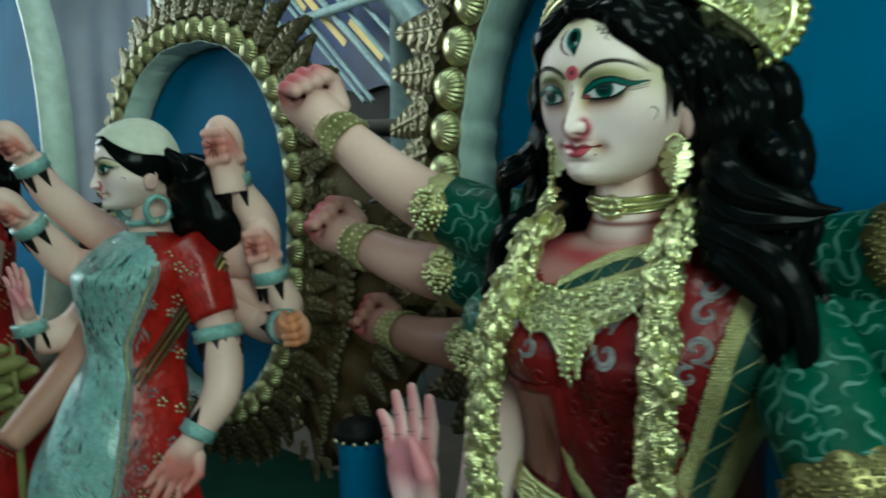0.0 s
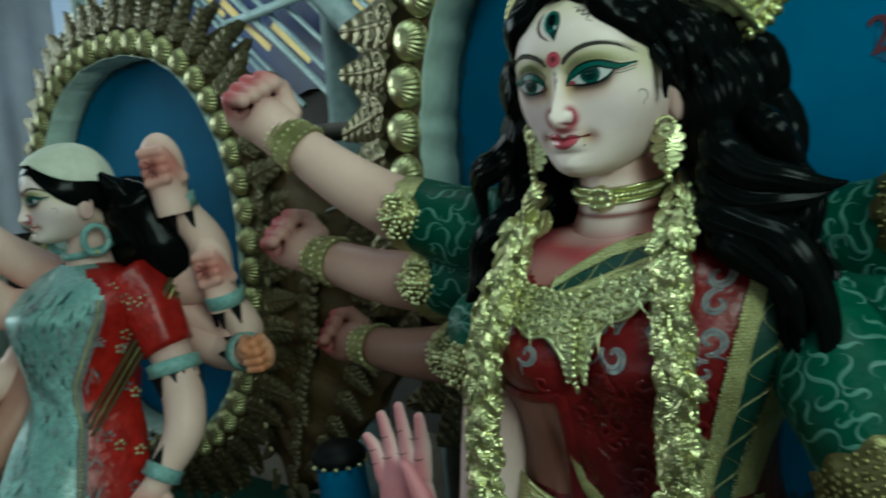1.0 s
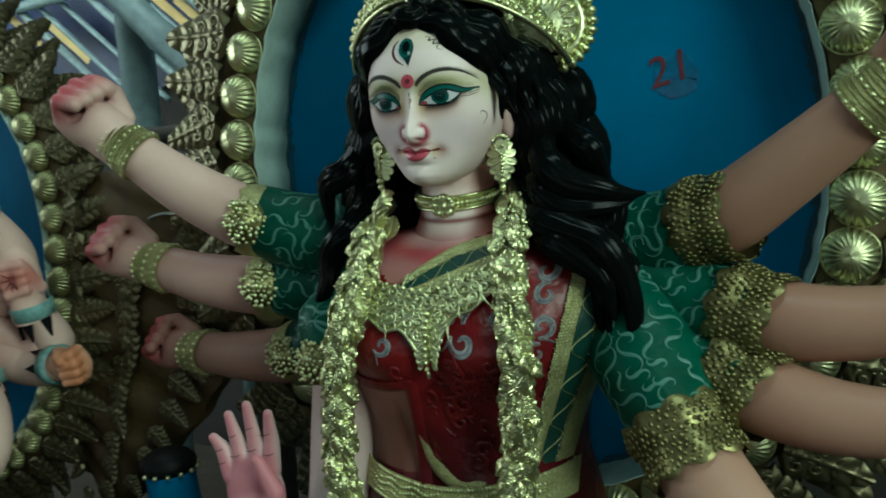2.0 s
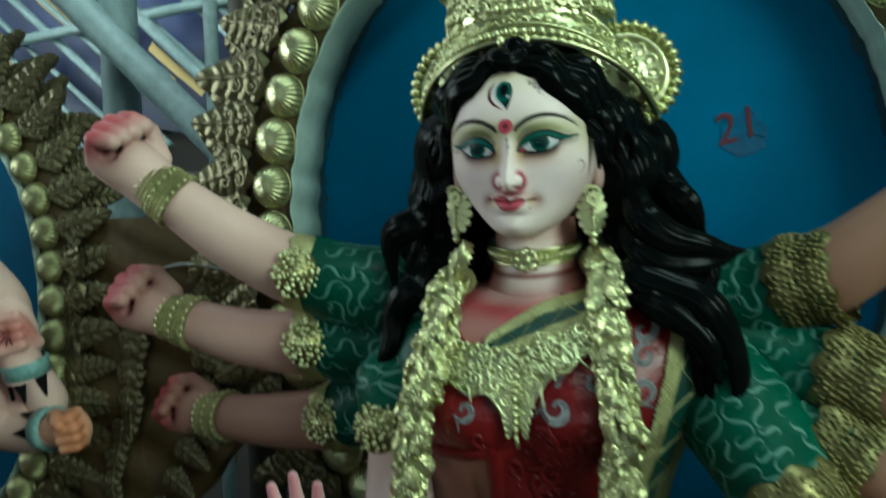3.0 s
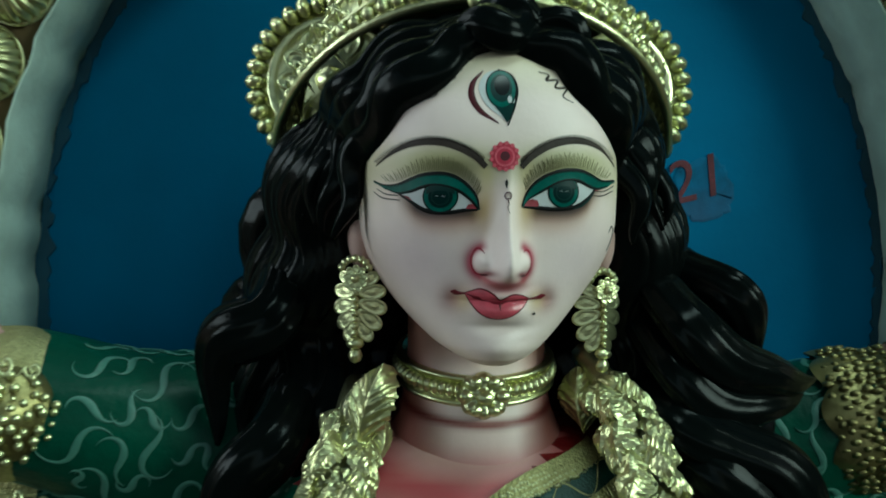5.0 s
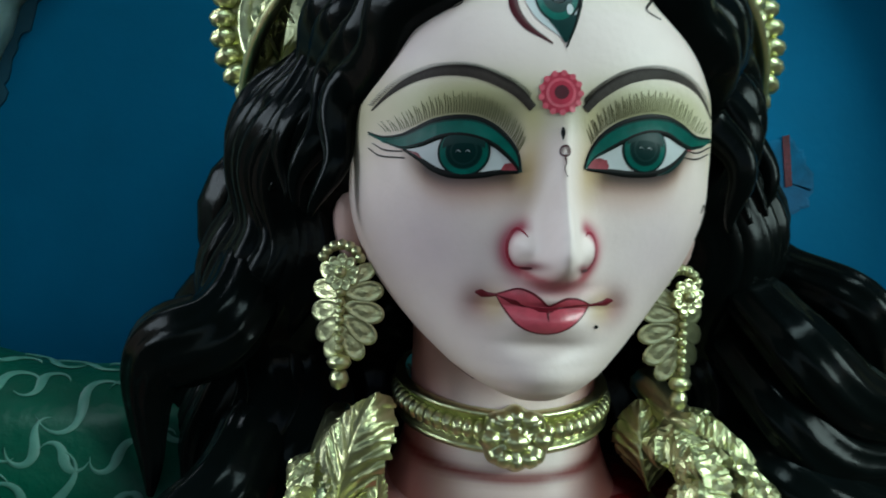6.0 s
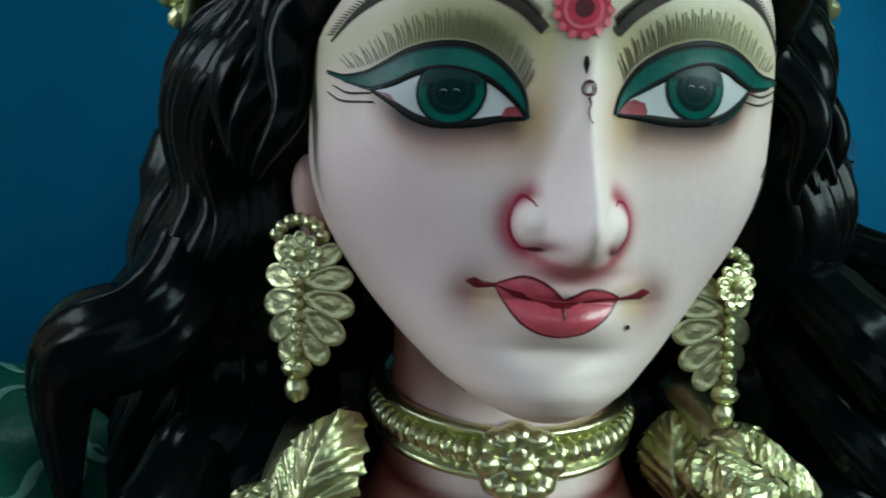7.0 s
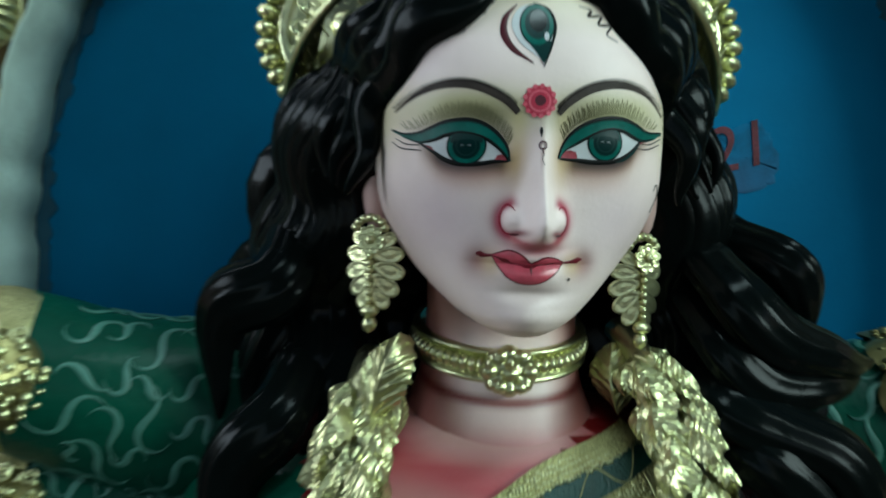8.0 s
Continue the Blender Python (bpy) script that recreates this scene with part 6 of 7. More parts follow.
crown()
choker()
earring(-1)
earring(1)
collar()
for k, arms in enumerate((ARMS_LEFT, ARMS_RIGHT)):
    for shoulder, arm_at, mid, wrist, first, size in arms:
        along = Vector(wrist) - Vector(mid)
        bangles(tuple(Vector(wrist) - along.normalized() * .008), along, .0400, "stack of thin gold bangles on the wrist", GOLD_FINE, "bangles of the idol")
        if k == 0:
            armlet(arm_at, Vector(arm_at) - Vector(shoulder), .0575, (-.1, -1, .1))
        else:
            flaked_cuff(arm_at, Vector(arm_at) - Vector(shoulder), .058)
flaked_cuff((-.233, .895, 1.134), (.50, -.45, -.72), .061)
armlet((-.748, .925, 1.205), (-.05, -.35, -.9), .056, (-.25, -1, .1))
bangles((-.875, .882, .922), (-.18, .06, 1), .040, "stack of thin gold bangles on the wrist", GOLD_FINE, "bangles of the idol")
garland()


# ---- scaffolding and covers behind the backdrops ----
GREY_POLE = "pale painted bamboo pole of the scaffolding"
pole("bamboo_pole", (-2.35, 1.96, 2.395), (-1.25, 1.93, 1.296), .050, BAMBOO, GREY_POLE)
pole("bamboo_pole", (-2.10, 2.06, 0), (-2.10, 2.06, 3.6), .064, BAMBOO, "thick pale bamboo post of the scaffolding")
pole("bamboo_pole", (-1.79, 2.10, 0), (-1.79, 2.10, 3.6), .024, BAMBOO, GREY_POLE)
pole("bamboo_pole", (-3.9, 2.985, 2.36), (-1.2, 2.985, 2.54), .026, BAMBOO, GREY_POLE)
pole("bamboo_pole", (-2.85, 2.985, 2.57), (-2.00, 2.985, 1.75), .030, BAMBOO, GREY_POLE)
pole("bamboo_pole", (-3.05, 1.70, 0), (-3.10, 1.70, 3.6), .055, BAMBOO, "thick pale bamboo post beside the backdrop")
pole("bamboo_pole", (.75, 2.05, 0), (.75, 2.05, 3.6), .055, BAMBOO_DARK, "thick weathered bamboo post of the scaffolding")
pole("bamboo_pole", (-1.42, 1.70, 0), (-1.42, 1.70, 2.6), .050, BAMBOO_DARK, "weathered bamboo post behind the backdrops")
pole("bamboo_pole", (-2.6, 1.66, 1.62), (-1.0, 1.62, 1.60), .028, BAMBOO_DARK, "weathered bamboo rail tied behind the backdrops")
pole("bamboo_pole", (-2.1, 1.66, 1.20), (-1.3, 1.66, 1.17), .028, BAMBOO_DARK, "weathered bamboo rail tied behind the backdrops")
for i in range(24):
    # rafters that slope down along the cover
    x = -5.4 + .165 * i + .04 * math.sin(2.3 * i)
    y = 3.02 + .010 * math.sin(1.7 * i)
    pole("bamboo_rafter", (x - .23, y, 3.62), (x + 1.78 + .12 * math.sin(3.1 * i), y, 1.85), .015 + .006 * (i % 3 == 0), BAMBOO, "thin pale bamboo rafter under the cover", True, "bamboo rafters")


def sheet(name, corners, mat, label, sag=.05, n=24, fold=.015):
    """A hung cover between four corners, with folds and a little thickness."""
    c = np.array(corners, float)
    u, v = np.meshgrid(np.linspace(0, 1, n), np.linspace(0, 1, n), indexing="ij")
    p = (c[0] * ((1 - u) * (1 - v))[..., None] + c[1] * (u * (1 - v))[..., None] + c[2] * (u * v)[..., None] + c[3] * ((1 - u) * v)[..., None])
    p[..., 2] -= sag * np.sin(np.pi * u) * np.sin(np.pi * v) + fold * np.sin(17 * u + 5 * v)
    b = Build([mat])
    b.grid(p, mat)
    b.grid(p + (0, .006, .006), mat, flip=True)
    return mesh_thing(name, b.mesh(name), label, "tarpaulin")


for i in range(6):
    x = -5.2 + 1.02 * i
    sheet("tarpaulin", [(x, 3.24, 1.95), (x + 1.04, 3.24, 1.95), (x + 1.04, 3.20, 3.58), (x, 3.20, 3.58)], TARP, "dark blue tarpaulin hung behind bamboo rafters", .02)
for i in range(11):
    # yellow plastic strips along the rafters, daylight painted into their colour
    x, z, k = -4.2 + .21 * i, 2.60 - .30 * ((i * 5) % 4) / 3, .22 + .16 * ((i * 3) % 4) / 3
    sheet("daylit_strip", [(x, 3.036, z), (x + .022, 3.036, z + .030), (x + .022 + k, 3.036, z + .030 - .86 * k), (x + k, 3.036, z - .86 * k)], DAYLIT_YELLOW, "yellow plastic strip between the rafters, daylight in its colour", .005, 8, .002)

# the carved bracket that tapers down beside the side backdrop
def carved_bracket():
    ob = thing("carved_bracket", "tapering brown and gold carved bracket beside the backdrop", "ornament", (-1.53, 1.20, 1.0))
    z = np.array([1.52, 1.34, 1.15, 1.02, .92, .84, .775, .75])
    left = np.array([-1.56, -1.60, -1.64, -1.68, -1.64, -1.60, -1.565, -1.54])
    right = np.array([-1.15, -1.15, -1.17, -1.24, -1.34, -1.42, -1.48, -1.51])
    zs = np.linspace(1.52, .75, 60)
    lo, hi = hermite(z[::-1], left[::-1])(zs), hermite(z[::-1], right[::-1])(zs)
    u = np.linspace(0, 1, 16)
    x = lo[:, None] + (hi - lo)[:, None] * u + .006 * np.sin(zs * 60)[:, None] * (u - .5)
    y = 1.215 - .035 * np.sin(np.pi * u)[None, :] + .006 * np.sin(70 * zs[:, None] + 14 * u)
    p = np.stack([x, y, np.repeat(zs[:, None], 16, 1)], -1) - (-1.53, 1.20, 1.0)
    b = Build([BROWN_GOLD])
    b.grid(p, BROWN_GOLD)
    b.grid(p + (0, .04, 0), BROWN_GOLD, flip=True)
    part("board", b.mesh("board"), ob, "brown carved board")
    rng = random.Random(31)
    for i in range(36):
        k = i / 35
        h = 1.46 - .68 * k
        lo_x, hi_x = np.interp(h, z[::-1], left[::-1]), np.interp(h, z[::-1], right[::-1])
        c = lo_x + (hi_x - lo_x) * (.20, .80, .50)[i % 3]
        side = (-1, 1, 0)[i % 3]
        size = .120 - .070 * k
        part("leaf", LEAVES[i % 3], ob, "", facing((c + 1.53, -.030, h - 1.0), (side * .2, -1, 0), (side * (.9 - .5 * k) + .1, 0, -.6), (size, size, size * .5), rng.uniform(-20, 20)))
    return ob


carved_bracket()
post = thing("blue_post", "blue painted rounded post with a dark cap", "post", (-1.20, 1.05, 0))
b = Build([BLUE])
b.tube(np.array([(.03, 0, 0), (.02, 0, .45), (0, 0, .80), (-.012, 0, .94)]), (.062, .058, .052, .046), BLUE, 24, fine=6)
part("shaft", b.mesh("shaft"), post)
b = Build([BLACK])
b.ball((-.014, 0, .955), (.054, .054, .030), BLACK, 20, 12)
part("cap", b.mesh("cap"), post, "black cap")
for i in range(9):
    f = -1.8 + .45 * i
    part("bead", BEAD, post, "", Matrix.Translation((-.014 + .054 * math.cos(f), .054 * math.sin(f), .945)) @ Matrix.Diagonal((.005, .005, .005, 1)))
b = Build([WIRE])
b.tube(np.array([(-1.40, 1.22, 1.40), (-1.25, 1.16, 1.43), (-1.10, 1.14, 1.40), (-1.02, 1.15, 1.33), (-1.05, 1.18, 1.24), (-1.14, 1.2, 1.2)]), .0035, WIRE, 6, fine=8)
mesh_thing("wire", b.mesh("wire"), "loose grey wire hooked on the backdrop", "wire")


# ---- the idols beside it ----
def moved(b, scale, origin, target, turn=0.0):
    """Scales and moves all that has been built so far about an origin."""
    c, s = math.cos(radians(turn)), math.sin(radians(turn))
    m = np.array([[c, s, 0], [-s, c, 0], [0, 0, 1]])
    b.v = [((v - origin) * scale) @ m + target for v in b.v]


def add_plain_torso(b, cx, cy, rings, panel):
    """A draped body: rings of z, half width, front y, back y; the front panel of another cloth below a depth."""
    z, half, front, back = (np.array(q, float) for q in zip(*rings))
    zs = np.linspace(z[0], z[-1], 110)
    h, f, k = hermite(z, half)(zs), hermite(z, front)(zs), hermite(z, back)(zs)
    a = np.linspace(0, 2 * np.pi, 110, endpoint=False)
    x = cx + h[:, None] * np.sin(a)
    y = np.where(np.cos(a) > 0, cy - (cy - f)[:, None] * np.cos(a), cy - (k - cy)[:, None] * np.cos(a))
    y = y + .005 * np.sin(40 * zs[:, None] + 9 * a) * (zs < 1.1)[:, None]
    p = np.stack([x, y, np.repeat(zs[:, None], 110, 1)], -1)
    n, m = p.shape[:2]
    i, j = np.meshgrid(np.arange(n - 1), np.arange(m), indexing="ij")
    q = np.stack([i * m + j, i * m + (j + 1) % m, (i + 1) * m + (j + 1) % m, (i + 1) * m + j], -1)
    mid = p[:-1] * .5 + p[1:] * .5
    front_part = panel(mid)
    b.add(p, q[front_part], TEAL_SILVER)
    b.add(p, q[~front_part], RED_BRIGHT)
    return p


def cuff(at, along, r, label="pale green cuff with dark leaf points on the wrist"):
    d = Vector(along).normalized()
    m = d.to_track_quat("Z", "Y").to_matrix().to_4x4()
    ob = thing("cuff", label, "bracelet", at, "cuffs of the side idols")
    a = np.linspace(0, 2 * np.pi, 33)
    ring = np.linspace(0, 2 * np.pi, 32, endpoint=False)
    b = Build([TEAL_SILVER])
    b.grid(np.stack([np.stack([k * r * np.cos(ring), k * r * np.sin(ring), np.full(32, h)], 1) for k, h in ((1.0, -.016), (1.16, -.013), (1.12, 0), (1.18, .013), (1.0, .016))], 0), TEAL_SILVER, wrap_v=True)
    part("band", b.mesh("band"), ob, "", m)
    b = Build([BLACK])
    c = [np.array((r * 1.06 * math.cos(g), r * 1.06 * math.sin(g), h)) for g, h in ((-.32, -.016), (.32, -.016), (0, -.058))]
    b.add([c[0], c[1], c[2], c[0] * (.8, .8, 1), c[1] * (.8, .8, 1), c[2] * (.8, .8, 1)], [(0, 1, 2, 2), (3, 5, 4, 4), (0, 2, 5, 3), (1, 4, 5, 2)], BLACK)
    me = b.mesh("leaf_point", smooth_shade=False)
    for i in range(6):
        part("leaf_point", me, ob, "dark green pointed leaf" if i == 0 else "", m @ Matrix.Rotation(2 * math.pi * i / 6, 4, "Z"))
    return ob


FLUSH = (.55, .12, .09)


def side_statue():
    b = Build(STATUE_MATS)
    add_head(b)
    add_face_details(b)
    add_ear(b, 1)
    add_ear(b, -1)
    # black hair with a low line over brow and temple, and the primed cap over it
    for mat, grow, brow, temple, nape in ((HAIR, 0.0, .072, -.022, -.075), (CAP, .011, .098, .046, .020)):
        f, k = np.meshgrid(np.linspace(-np.pi, np.pi, 72, endpoint=False), np.linspace(0, 1, 26), indexing="ij")
        c, t = np.cos(f), np.abs(np.sin(f))
        line = np.where(c > 0, temple + (brow - temple) * np.clip(1.15 - t ** 2.2 * 1.15, 0, 1), nape + (temple - nape) * t ** 2)
        z0 = line + (.142 + grow - line) * (1 - (1 - k) ** 1.6)
        ring = np.sqrt(np.clip(1 - ((z0 - .020) / (.1225 + grow)) ** 2, 0, 1)) * (1 - .5 * np.clip((.012 - k) / .012, 0, 1) * .04)
        x = (.106 + grow) * np.sin(f) * ring
        y = .960 - np.where(c > 0, .139 + grow, .105 + grow) * c * ring
        b.grid(np.stack([FX + x, y, FZ + z0], -1), mat, wrap_u=True)
    s, eye = .80, np.array((-1.833, .819, 1.487))
    moved(b, s, np.array((FX, .855, FZ)), eye, -11)
    hx, hy, hz = eye[0] + .022, eye[1] + .070, eye[2]
    for i in range(7):
        u = -1 + i / 3
        add_lock(b, [(hx + .07 * u, hy + .075, hz + .03), (hx + .10 * u, hy + .125, hz - .06), (hx + .115 * u, hy + .145, hz - .15), (hx + .12 * u, hy + .135, hz - .30)], .075, 300 + i, 26, .003, 6, .2, 0, .9)
    add_lock(b, [(hx + .074, hy + .03, hz + .05), (hx + .085, hy + .075, hz - .02), (hx + .10, hy + .105, hz - .10), (hx + .11, hy + .115, hz - .20)], .040, 320, 26, .004, 6)
    # neck and body
    b.tube(np.array([(hx, hy + .035, hz - .06), (hx - .002, hy + .030, hz - .11), (hx - .005, hy + .030, hz - .18)]), (.043, .043, .060), SKIN, 30, paint=(.62, .42, .36), fine=6)
    cx, cy = -1.825, .912
    rings = [(.42, .24, .62, .99), (.70, .205, .615, .965), (.86, .165, .655, .955), (.96, .140, .712, .965), (1.06, .124, .765, .975), (1.14, .133, .755, .99), (1.20, .150, .742, 1.0), (1.25, .165, .745, 1.01), (1.29, .160, .790, 1.005), (1.325, .115, .835, .985), (1.345, .060, .870, .96)]
    add_plain_torso(b, cx, cy, rings, lambda p: (p[..., 1] < .812 - .28 * np.clip(1.02 - p[..., 2], 0, .3) + .05 * np.clip((p[..., 2] - 1.10) / .2, 0, 1)) | ((p[..., 2] > 1.285) & (p[..., 1] < .900) & (p[..., 0] < cx + .075)))
    rng = random.Random(21)
    # brocade on the front cloth and gold motifs on the red
    z, half, front = (np.array(q) for q in list(zip(*rings))[:3])
    H, F = hermite(z, half), hermite(z, front)
    body = lambda u, v: np.stack([cx + H(v) * np.sin(u), cy - (cy - F(v)) * np.cos(u), v], -1)
    for i in range(420):
        u, v = rng.uniform(.0, 1.15), rng.uniform(.62, 1.29)
        size, lean = rng.uniform(.005, .014), rng.uniform(-1.2, 1.2)
        q = np.array([(u - lean * size * 3, v - size), (u + lean * size, v), (u + lean * size * 3, v + size)])
        b.ribbon(body, q, (.0008, size * .42, .0008), rng.choice((TEAL_DARK, SILVER, SILVER, GREEN_PALE, SILVER)), .0025, 12)
    for i in range(26):
        u, v = rng.uniform(1.15, 1.75), rng.uniform(.62, 1.27)
        p = body(np.array(u), np.array(v))
        for k in range(5):
            d = np.array((0, .012 * math.cos(k * 1.257), .012 * math.sin(k * 1.257)))
            b.ball(p + d * .8 + (.001, 0, 0), (.003, .0055, .0045), SILVER if i % 3 else GOLD, 6, 5)
    for i in range(16):
        f, h = rng.uniform(-2.6, .3), rng.uniform(1.19, 1.30)
        c = np.array((-1.700 + .074 * math.cos(f), .958 + .074 * math.sin(f), h))
        for k in range(5):
            b.ball(c + .010 * np.array((-math.sin(f) * math.cos(k * 1.257), math.cos(f) * math.cos(k * 1.257), math.sin(k * 1.257))), (.0038, .0038, .0035), GOLD, 6, 5)
    # beaded border where the front cloth meets the red
    v = np.linspace(.64, 1.275, 90)
    seam = .812 - .28 * np.clip(1.02 - v, 0, .3) + .05 * np.clip((v - 1.10) / .2, 0, 1)
    edge = np.stack([np.arccos(np.clip((cy - seam) / (cy - F(v)), -1, 1)), v], 1)
    b.ribbon(body, edge, .022, SILVER, .005, 120)
    for q in smooth(edge, 100):
        b.ball(body(q[0], q[1]) + (.004, -.005, 0), .0042, GOLD, 6, 5)
    for k, mat in ((-.016, BROWN_GOLD), (.000, GOLD_DULL), (.016, BROWN_GOLD)):
        b.tube(np.array([(-1.625, 1.00, 1.285), (-1.630, .960, 1.230), (-1.664, .915, 1.155), (-1.692, .865, 1.075), (-1.702, .812, 1.010)]) + (0, -.3 * k, k), (.010, .010, .009, .007, .005), mat, 12, squash=.5, fine=8)
    # arms on the side nearer to the main idol
    skin = CREAM * (.92, .77, .70)
    add_arm(b, [(-1.650, .978, 1.165), (-1.605, .975, 1.080), (-1.580, .955, .985), (-1.600, .900, .895)], (.046, .047, .045, .033), skin, (.5, .3, .26))
    b.tube(np.array([(-1.725, .945, 1.305), (-1.682, .964, 1.245), (-1.638, .978, 1.150)]), (.070, .072, .058), RED_BRIGHT, 26, 7, .08, .6, fine=8)
    add_hand(b, PALM, hand_frame((-1.603, .890, .880), (-.12, -.50, -.80), (.4, 1, -.4), 1.05), skin, FLUSH, True)
    add_arm(b, [(-1.72, 1.02, 1.27), (-1.63, 1.09, 1.29), (-1.605, 1.085, 1.36), (-1.615, 1.030, 1.450), (-1.607, 1.005, 1.490)], (.055, .052, .046, .037, .034), skin)
    add_egg(b, hand_frame((-1.606, 1.004, 1.486), (-.10, -.10, 1), (-.75, -.62, 0), 1.25), skin, FLUSH)
    add_arm(b, [(-1.71, 1.04, 1.22), (-1.62, 1.12, 1.16), (-1.560, 1.125, 1.165), (-1.555, 1.085, 1.235), (-1.560, 1.070, 1.265)], (.052, .050, .045, .037, .033), skin)
    add_egg(b, hand_frame((-1.560, 1.070, 1.264), (-.14, -.10, 1), (-.75, -.62, 0), 1.16), skin, FLUSH)
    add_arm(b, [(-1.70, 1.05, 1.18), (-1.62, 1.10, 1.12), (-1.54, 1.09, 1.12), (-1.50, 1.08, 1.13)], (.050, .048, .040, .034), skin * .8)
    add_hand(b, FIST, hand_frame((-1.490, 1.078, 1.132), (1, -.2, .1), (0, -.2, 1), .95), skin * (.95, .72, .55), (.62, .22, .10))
    # arms on the far side
    for path, first in (([(-1.95, .95, 1.28), (-2.05, .90, 1.33), (-2.07, .80, 1.42), (-2.06, .735, 1.515)], (.2, -1, 0)), ([(-1.95, .92, 1.24), (-2.06, .84, 1.24), (-2.06, .77, 1.31), (-2.05, .72, 1.365)], (.2, -1, 0))):
        add_arm(b, path, (.052, .052, .044, .034), skin)
        d = np.array(path[-1]) - np.array(path[-2])
        add_egg(b, hand_frame(np.array(path[-1]) + d / np.linalg.norm(d) * .005, d, (-.75, -.62, 0), .98), skin, FLUSH)
    add_arm(b, [(-1.96, .88, 1.22), (-2.02, .82, 1.10), (-2.02, .74, 1.08), (-2.01, .70, 1.12)], (.050, .048, .042, .033), skin)
    add_hand(b, PALM, hand_frame((-2.005, .695, 1.13), (-.1, -.15, 1), (-1, -.3, 0), .92), skin, (.60, .16, .20))
    # dim lower arm: shade painted in as a darker, browner skin
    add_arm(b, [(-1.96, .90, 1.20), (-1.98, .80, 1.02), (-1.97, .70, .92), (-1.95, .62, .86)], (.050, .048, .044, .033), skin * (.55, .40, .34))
    return mesh_thing("statue", b.mesh("statue", paint=True), "painted clay idol in teal silver drape and red sleeves", "statue")


side_statue()
cuff((-1.613, 1.020, 1.462), (-.02, -.3, 1), .038)
cuff((-1.557, 1.078, 1.245), (-.05, -.25, 1), .038)
cuff((-1.598, .905, .903), (-.1, -.5, -.8), .036)
cuff((-1.512, 1.082, 1.128), (1, -.2, .1), .036)
cuff((-2.062, .745, 1.498), (.05, -.5, .9), .037)
cuff((-2.052, .73, 1.352), (.05, -.5, .7), .037)
cuff((-2.012, .705, 1.112), (-.1, -.2, 1), .035)
cuff((-1.622, .976, 1.112), (-.3, 0, 1), .050, "pale green armlet with a ring ornament")


def side_earring(at, s):
    ob = thing("earring", "large teal hoop earring of the side idol", "earring", at, "hoop earrings")
    a = np.linspace(0, 2 * np.pi, 33)
    b = Build([TEAL_SILVER])
    b.tube(np.stack([.004 * np.cos(a), .026 * np.cos(a), .030 * np.sin(a)], 1), (.005, .007, .008, .007, .005), TEAL_SILVER, 8)
    part("hoop", b.mesh("hoop"), ob)
    part("bead", BEAD, ob, "silver bead", Matrix.Translation((.006 * s, -.004, -.026)) @ Matrix.Diagonal((.006, .006, .006, 1)))
    return ob


side_earring((-1.728, .894, 1.398), 1)
side_earring((-1.885, .900, 1.398), -1)
b = Build([TEAL_SILVER])
t = np.linspace(0, 2 * np.pi, 48)
b.tube(np.stack([-1.815 + .048 * np.sin(t), .917 - .048 * np.cos(t), 1.372 - .010 * np.cos(t)], 1), .008, TEAL_SILVER, 8)
mesh_thing("choker", b.mesh("choker"), "teal silver choker on the side idol", "necklace")


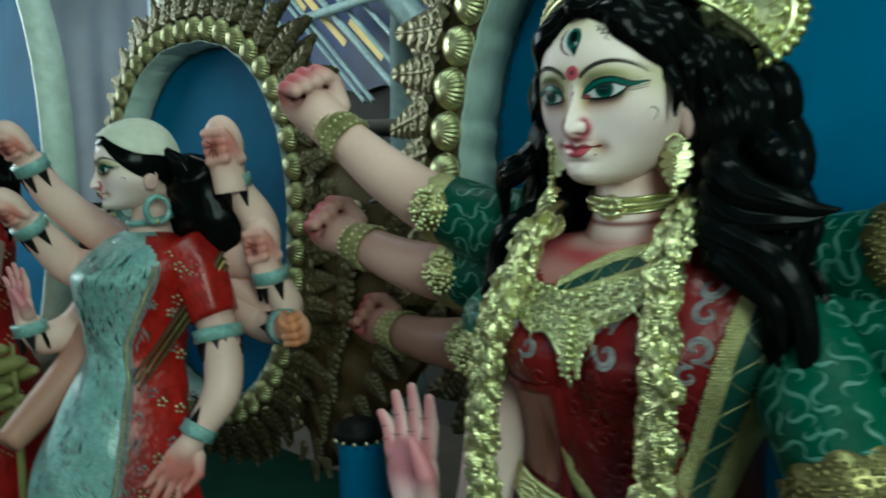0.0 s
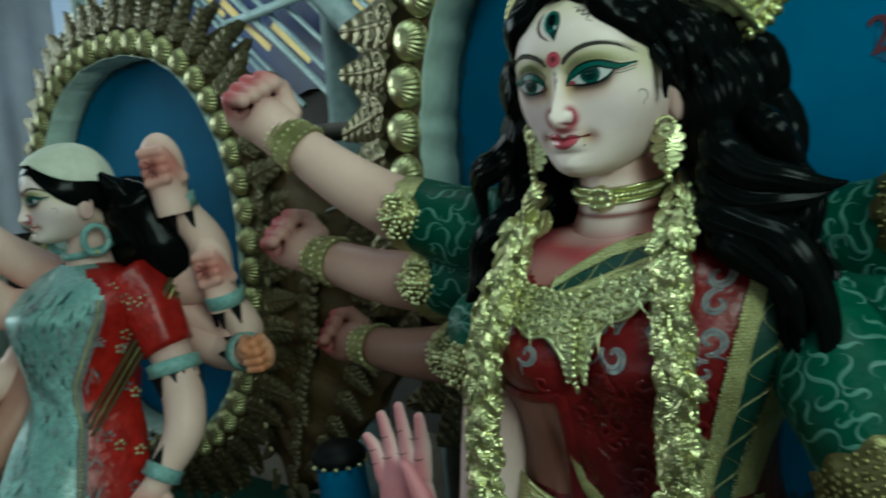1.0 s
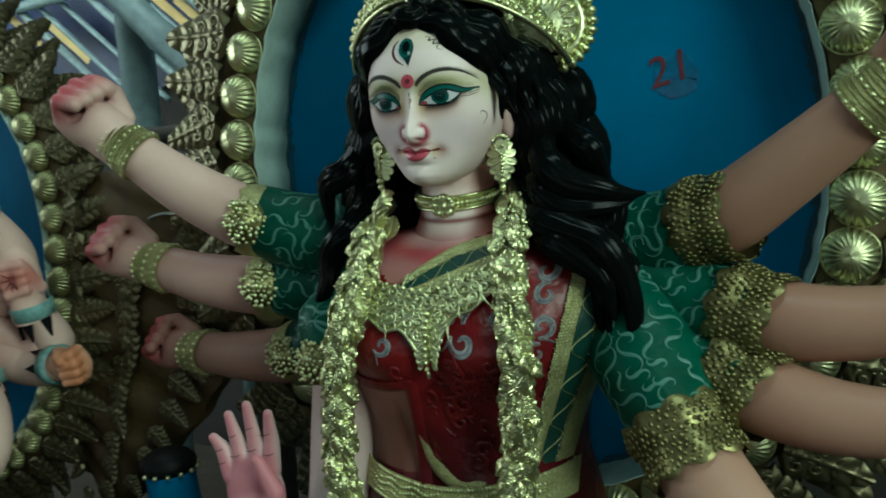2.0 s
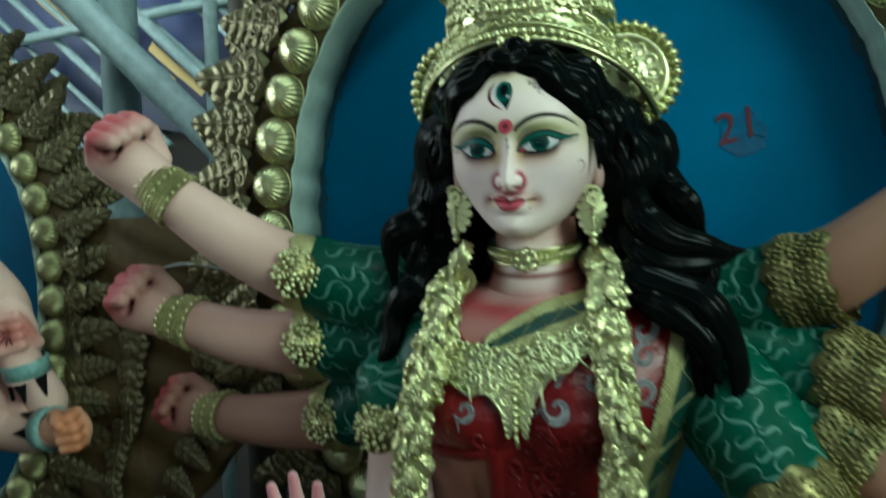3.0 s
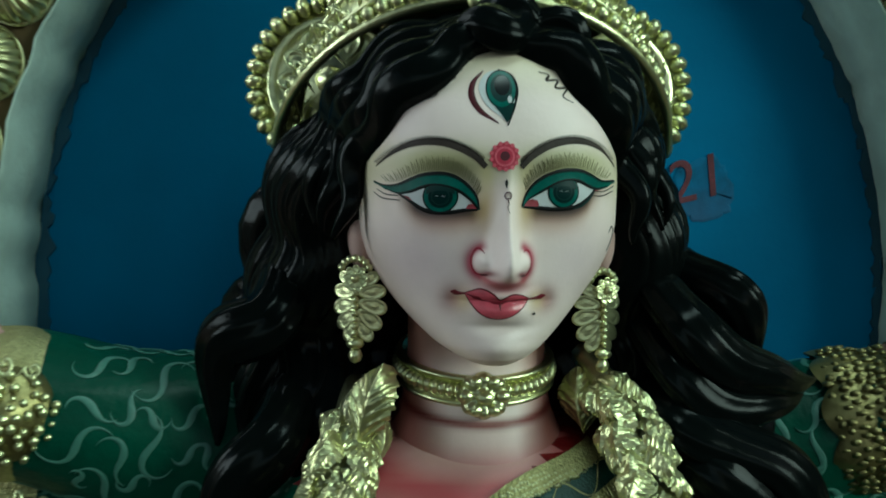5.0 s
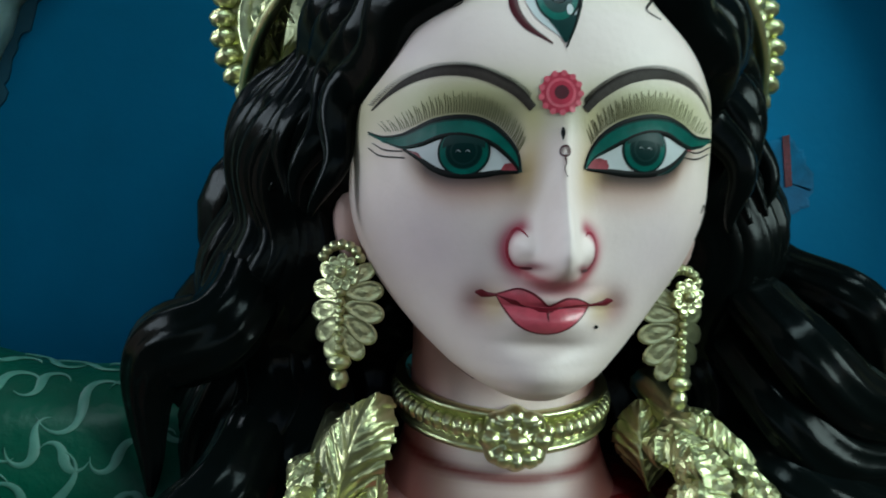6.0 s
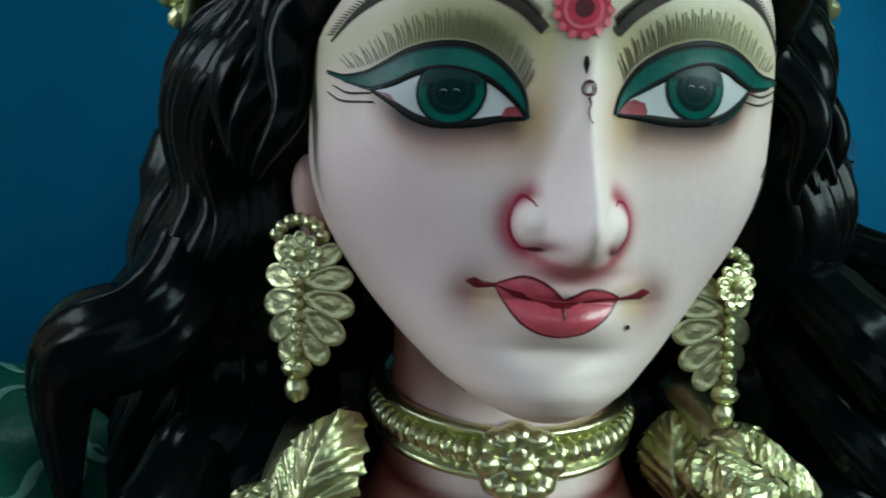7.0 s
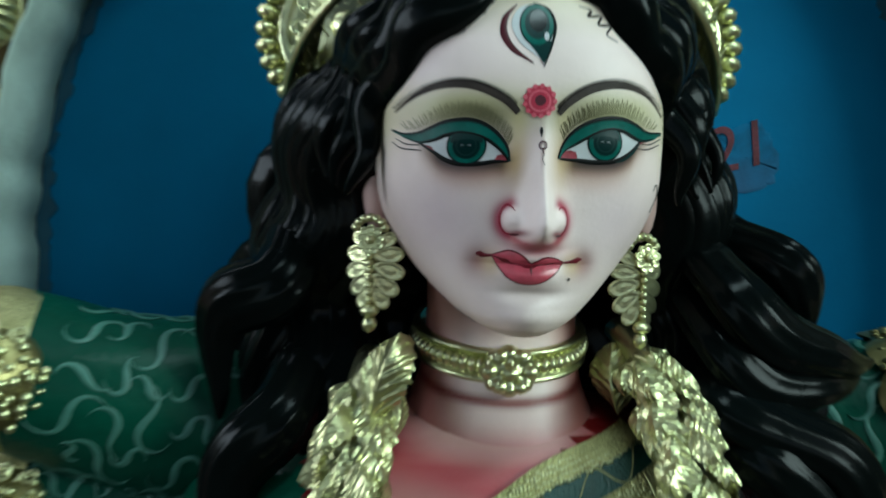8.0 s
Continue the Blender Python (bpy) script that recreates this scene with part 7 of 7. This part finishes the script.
def far_statue():
    """The idol at the end of the row, seen in part."""
    b = Build(STATUE_MATS)
    cx, cy = -2.75, .80
    rings = [(.42, .30, .50, 1.06), (.70, .26, .48, 1.02), (.86, .20, .50, .97), (1.00, .15, .55, .93), (1.10, .15, .58, .92), (1.20, .17, .56, .92), (1.28, .17, .60, .92), (1.33, .10, .68, .9), (1.36, .05, .72, .87)]
    add_plain_torso(b, cx, cy, rings, lambda p: p[..., 1] < .56)
    for i in range(7):
        u = -1 + i / 3
        add_lock(b, [(cx + .07 * u, cy + .03, 1.60), (cx + .11 * u, cy + .07, 1.50), (cx + .14 * u, cy + .08, 1.40), (cx + .15 * u, cy + .07, 1.27)], .05, 400 + i, 26, .006, 6)
    b.ball((cx, cy - .02, 1.50), (.075, .085, .105), SKIN, 30, 24)
    b.ball((cx, cy + .01, 1.56), (.085, .095, .085), CAP, 30, 24)
    skin = CREAM * (.92, .77, .70)
    add_arm(b, [(cx + .15, .80, 1.27), (cx + .20, .76, 1.15), (cx + .22, .68, 1.06), (cx + .25, .58, 1.02)], (.055, .050, .044, .034), skin)
    add_hand(b, FIST, hand_frame((cx + .255, .57, 1.018), (.3, -1, -.3), (0, 0, 1), 1.0), skin, FLUSH)
    rng = random.Random(2)
    H, F = hermite([q[0] for q in rings], [q[1] for q in rings]), hermite([q[0] for q in rings], [q[2] for q in rings])
    for i in range(60):
        u, v = rng.uniform(.9, 1.8), rng.uniform(.62, 1.27)
        p = np.array((cx + H(v) * math.sin(u), cy - (cy - F(v)) * math.cos(u), v))
        for k in range(4):
            b.ball(p + (.002, .010 * math.cos(k * 1.57), .010 * math.sin(k * 1.57)), (.003, .0045, .0035), GOLD, 6, 5)
    return mesh_thing("statue", b.mesh("statue", paint=True), "painted clay idol in red drape with gold dots", "statue")


far_statue()

# fruit between the two side idols
for i in range(6):
    b = Build([LEAF_GREEN])
    y, z = .68 + .035 * (i % 3), 1.00 - .034 * i
    x = -2.26 + .024 * (i % 2)
    b.tube(np.array([(x + .07, y + .03, z + .030), (x + .03, y + .01, z + .022), (x - .02, y - .02, z), (x - .05, y - .04, z - .030)]), (.009, .022, .025, .019, .007), LEAF_GREEN, 14, 5, .07, 0, 1.0, fine=6)
    mesh_thing("fruit", b.mesh("fruit"), "yellow-green ribbed fruit in a hanging bunch", "fruit", "bunch of green fruit")
b = Build([LEAF_GREEN])
b.tube(np.array([(-2.215, .74, .42), (-2.21, .735, .70), (-2.205, .73, .90), (-2.20, .725, 1.04)]), (.012, .011, .009, .006), LEAF_GREEN, 10, fine=6)
mesh_thing("fruit_stalk", b.mesh("fruit_stalk"), "upright green stalk that carries the fruit bunch", "plant stalk")
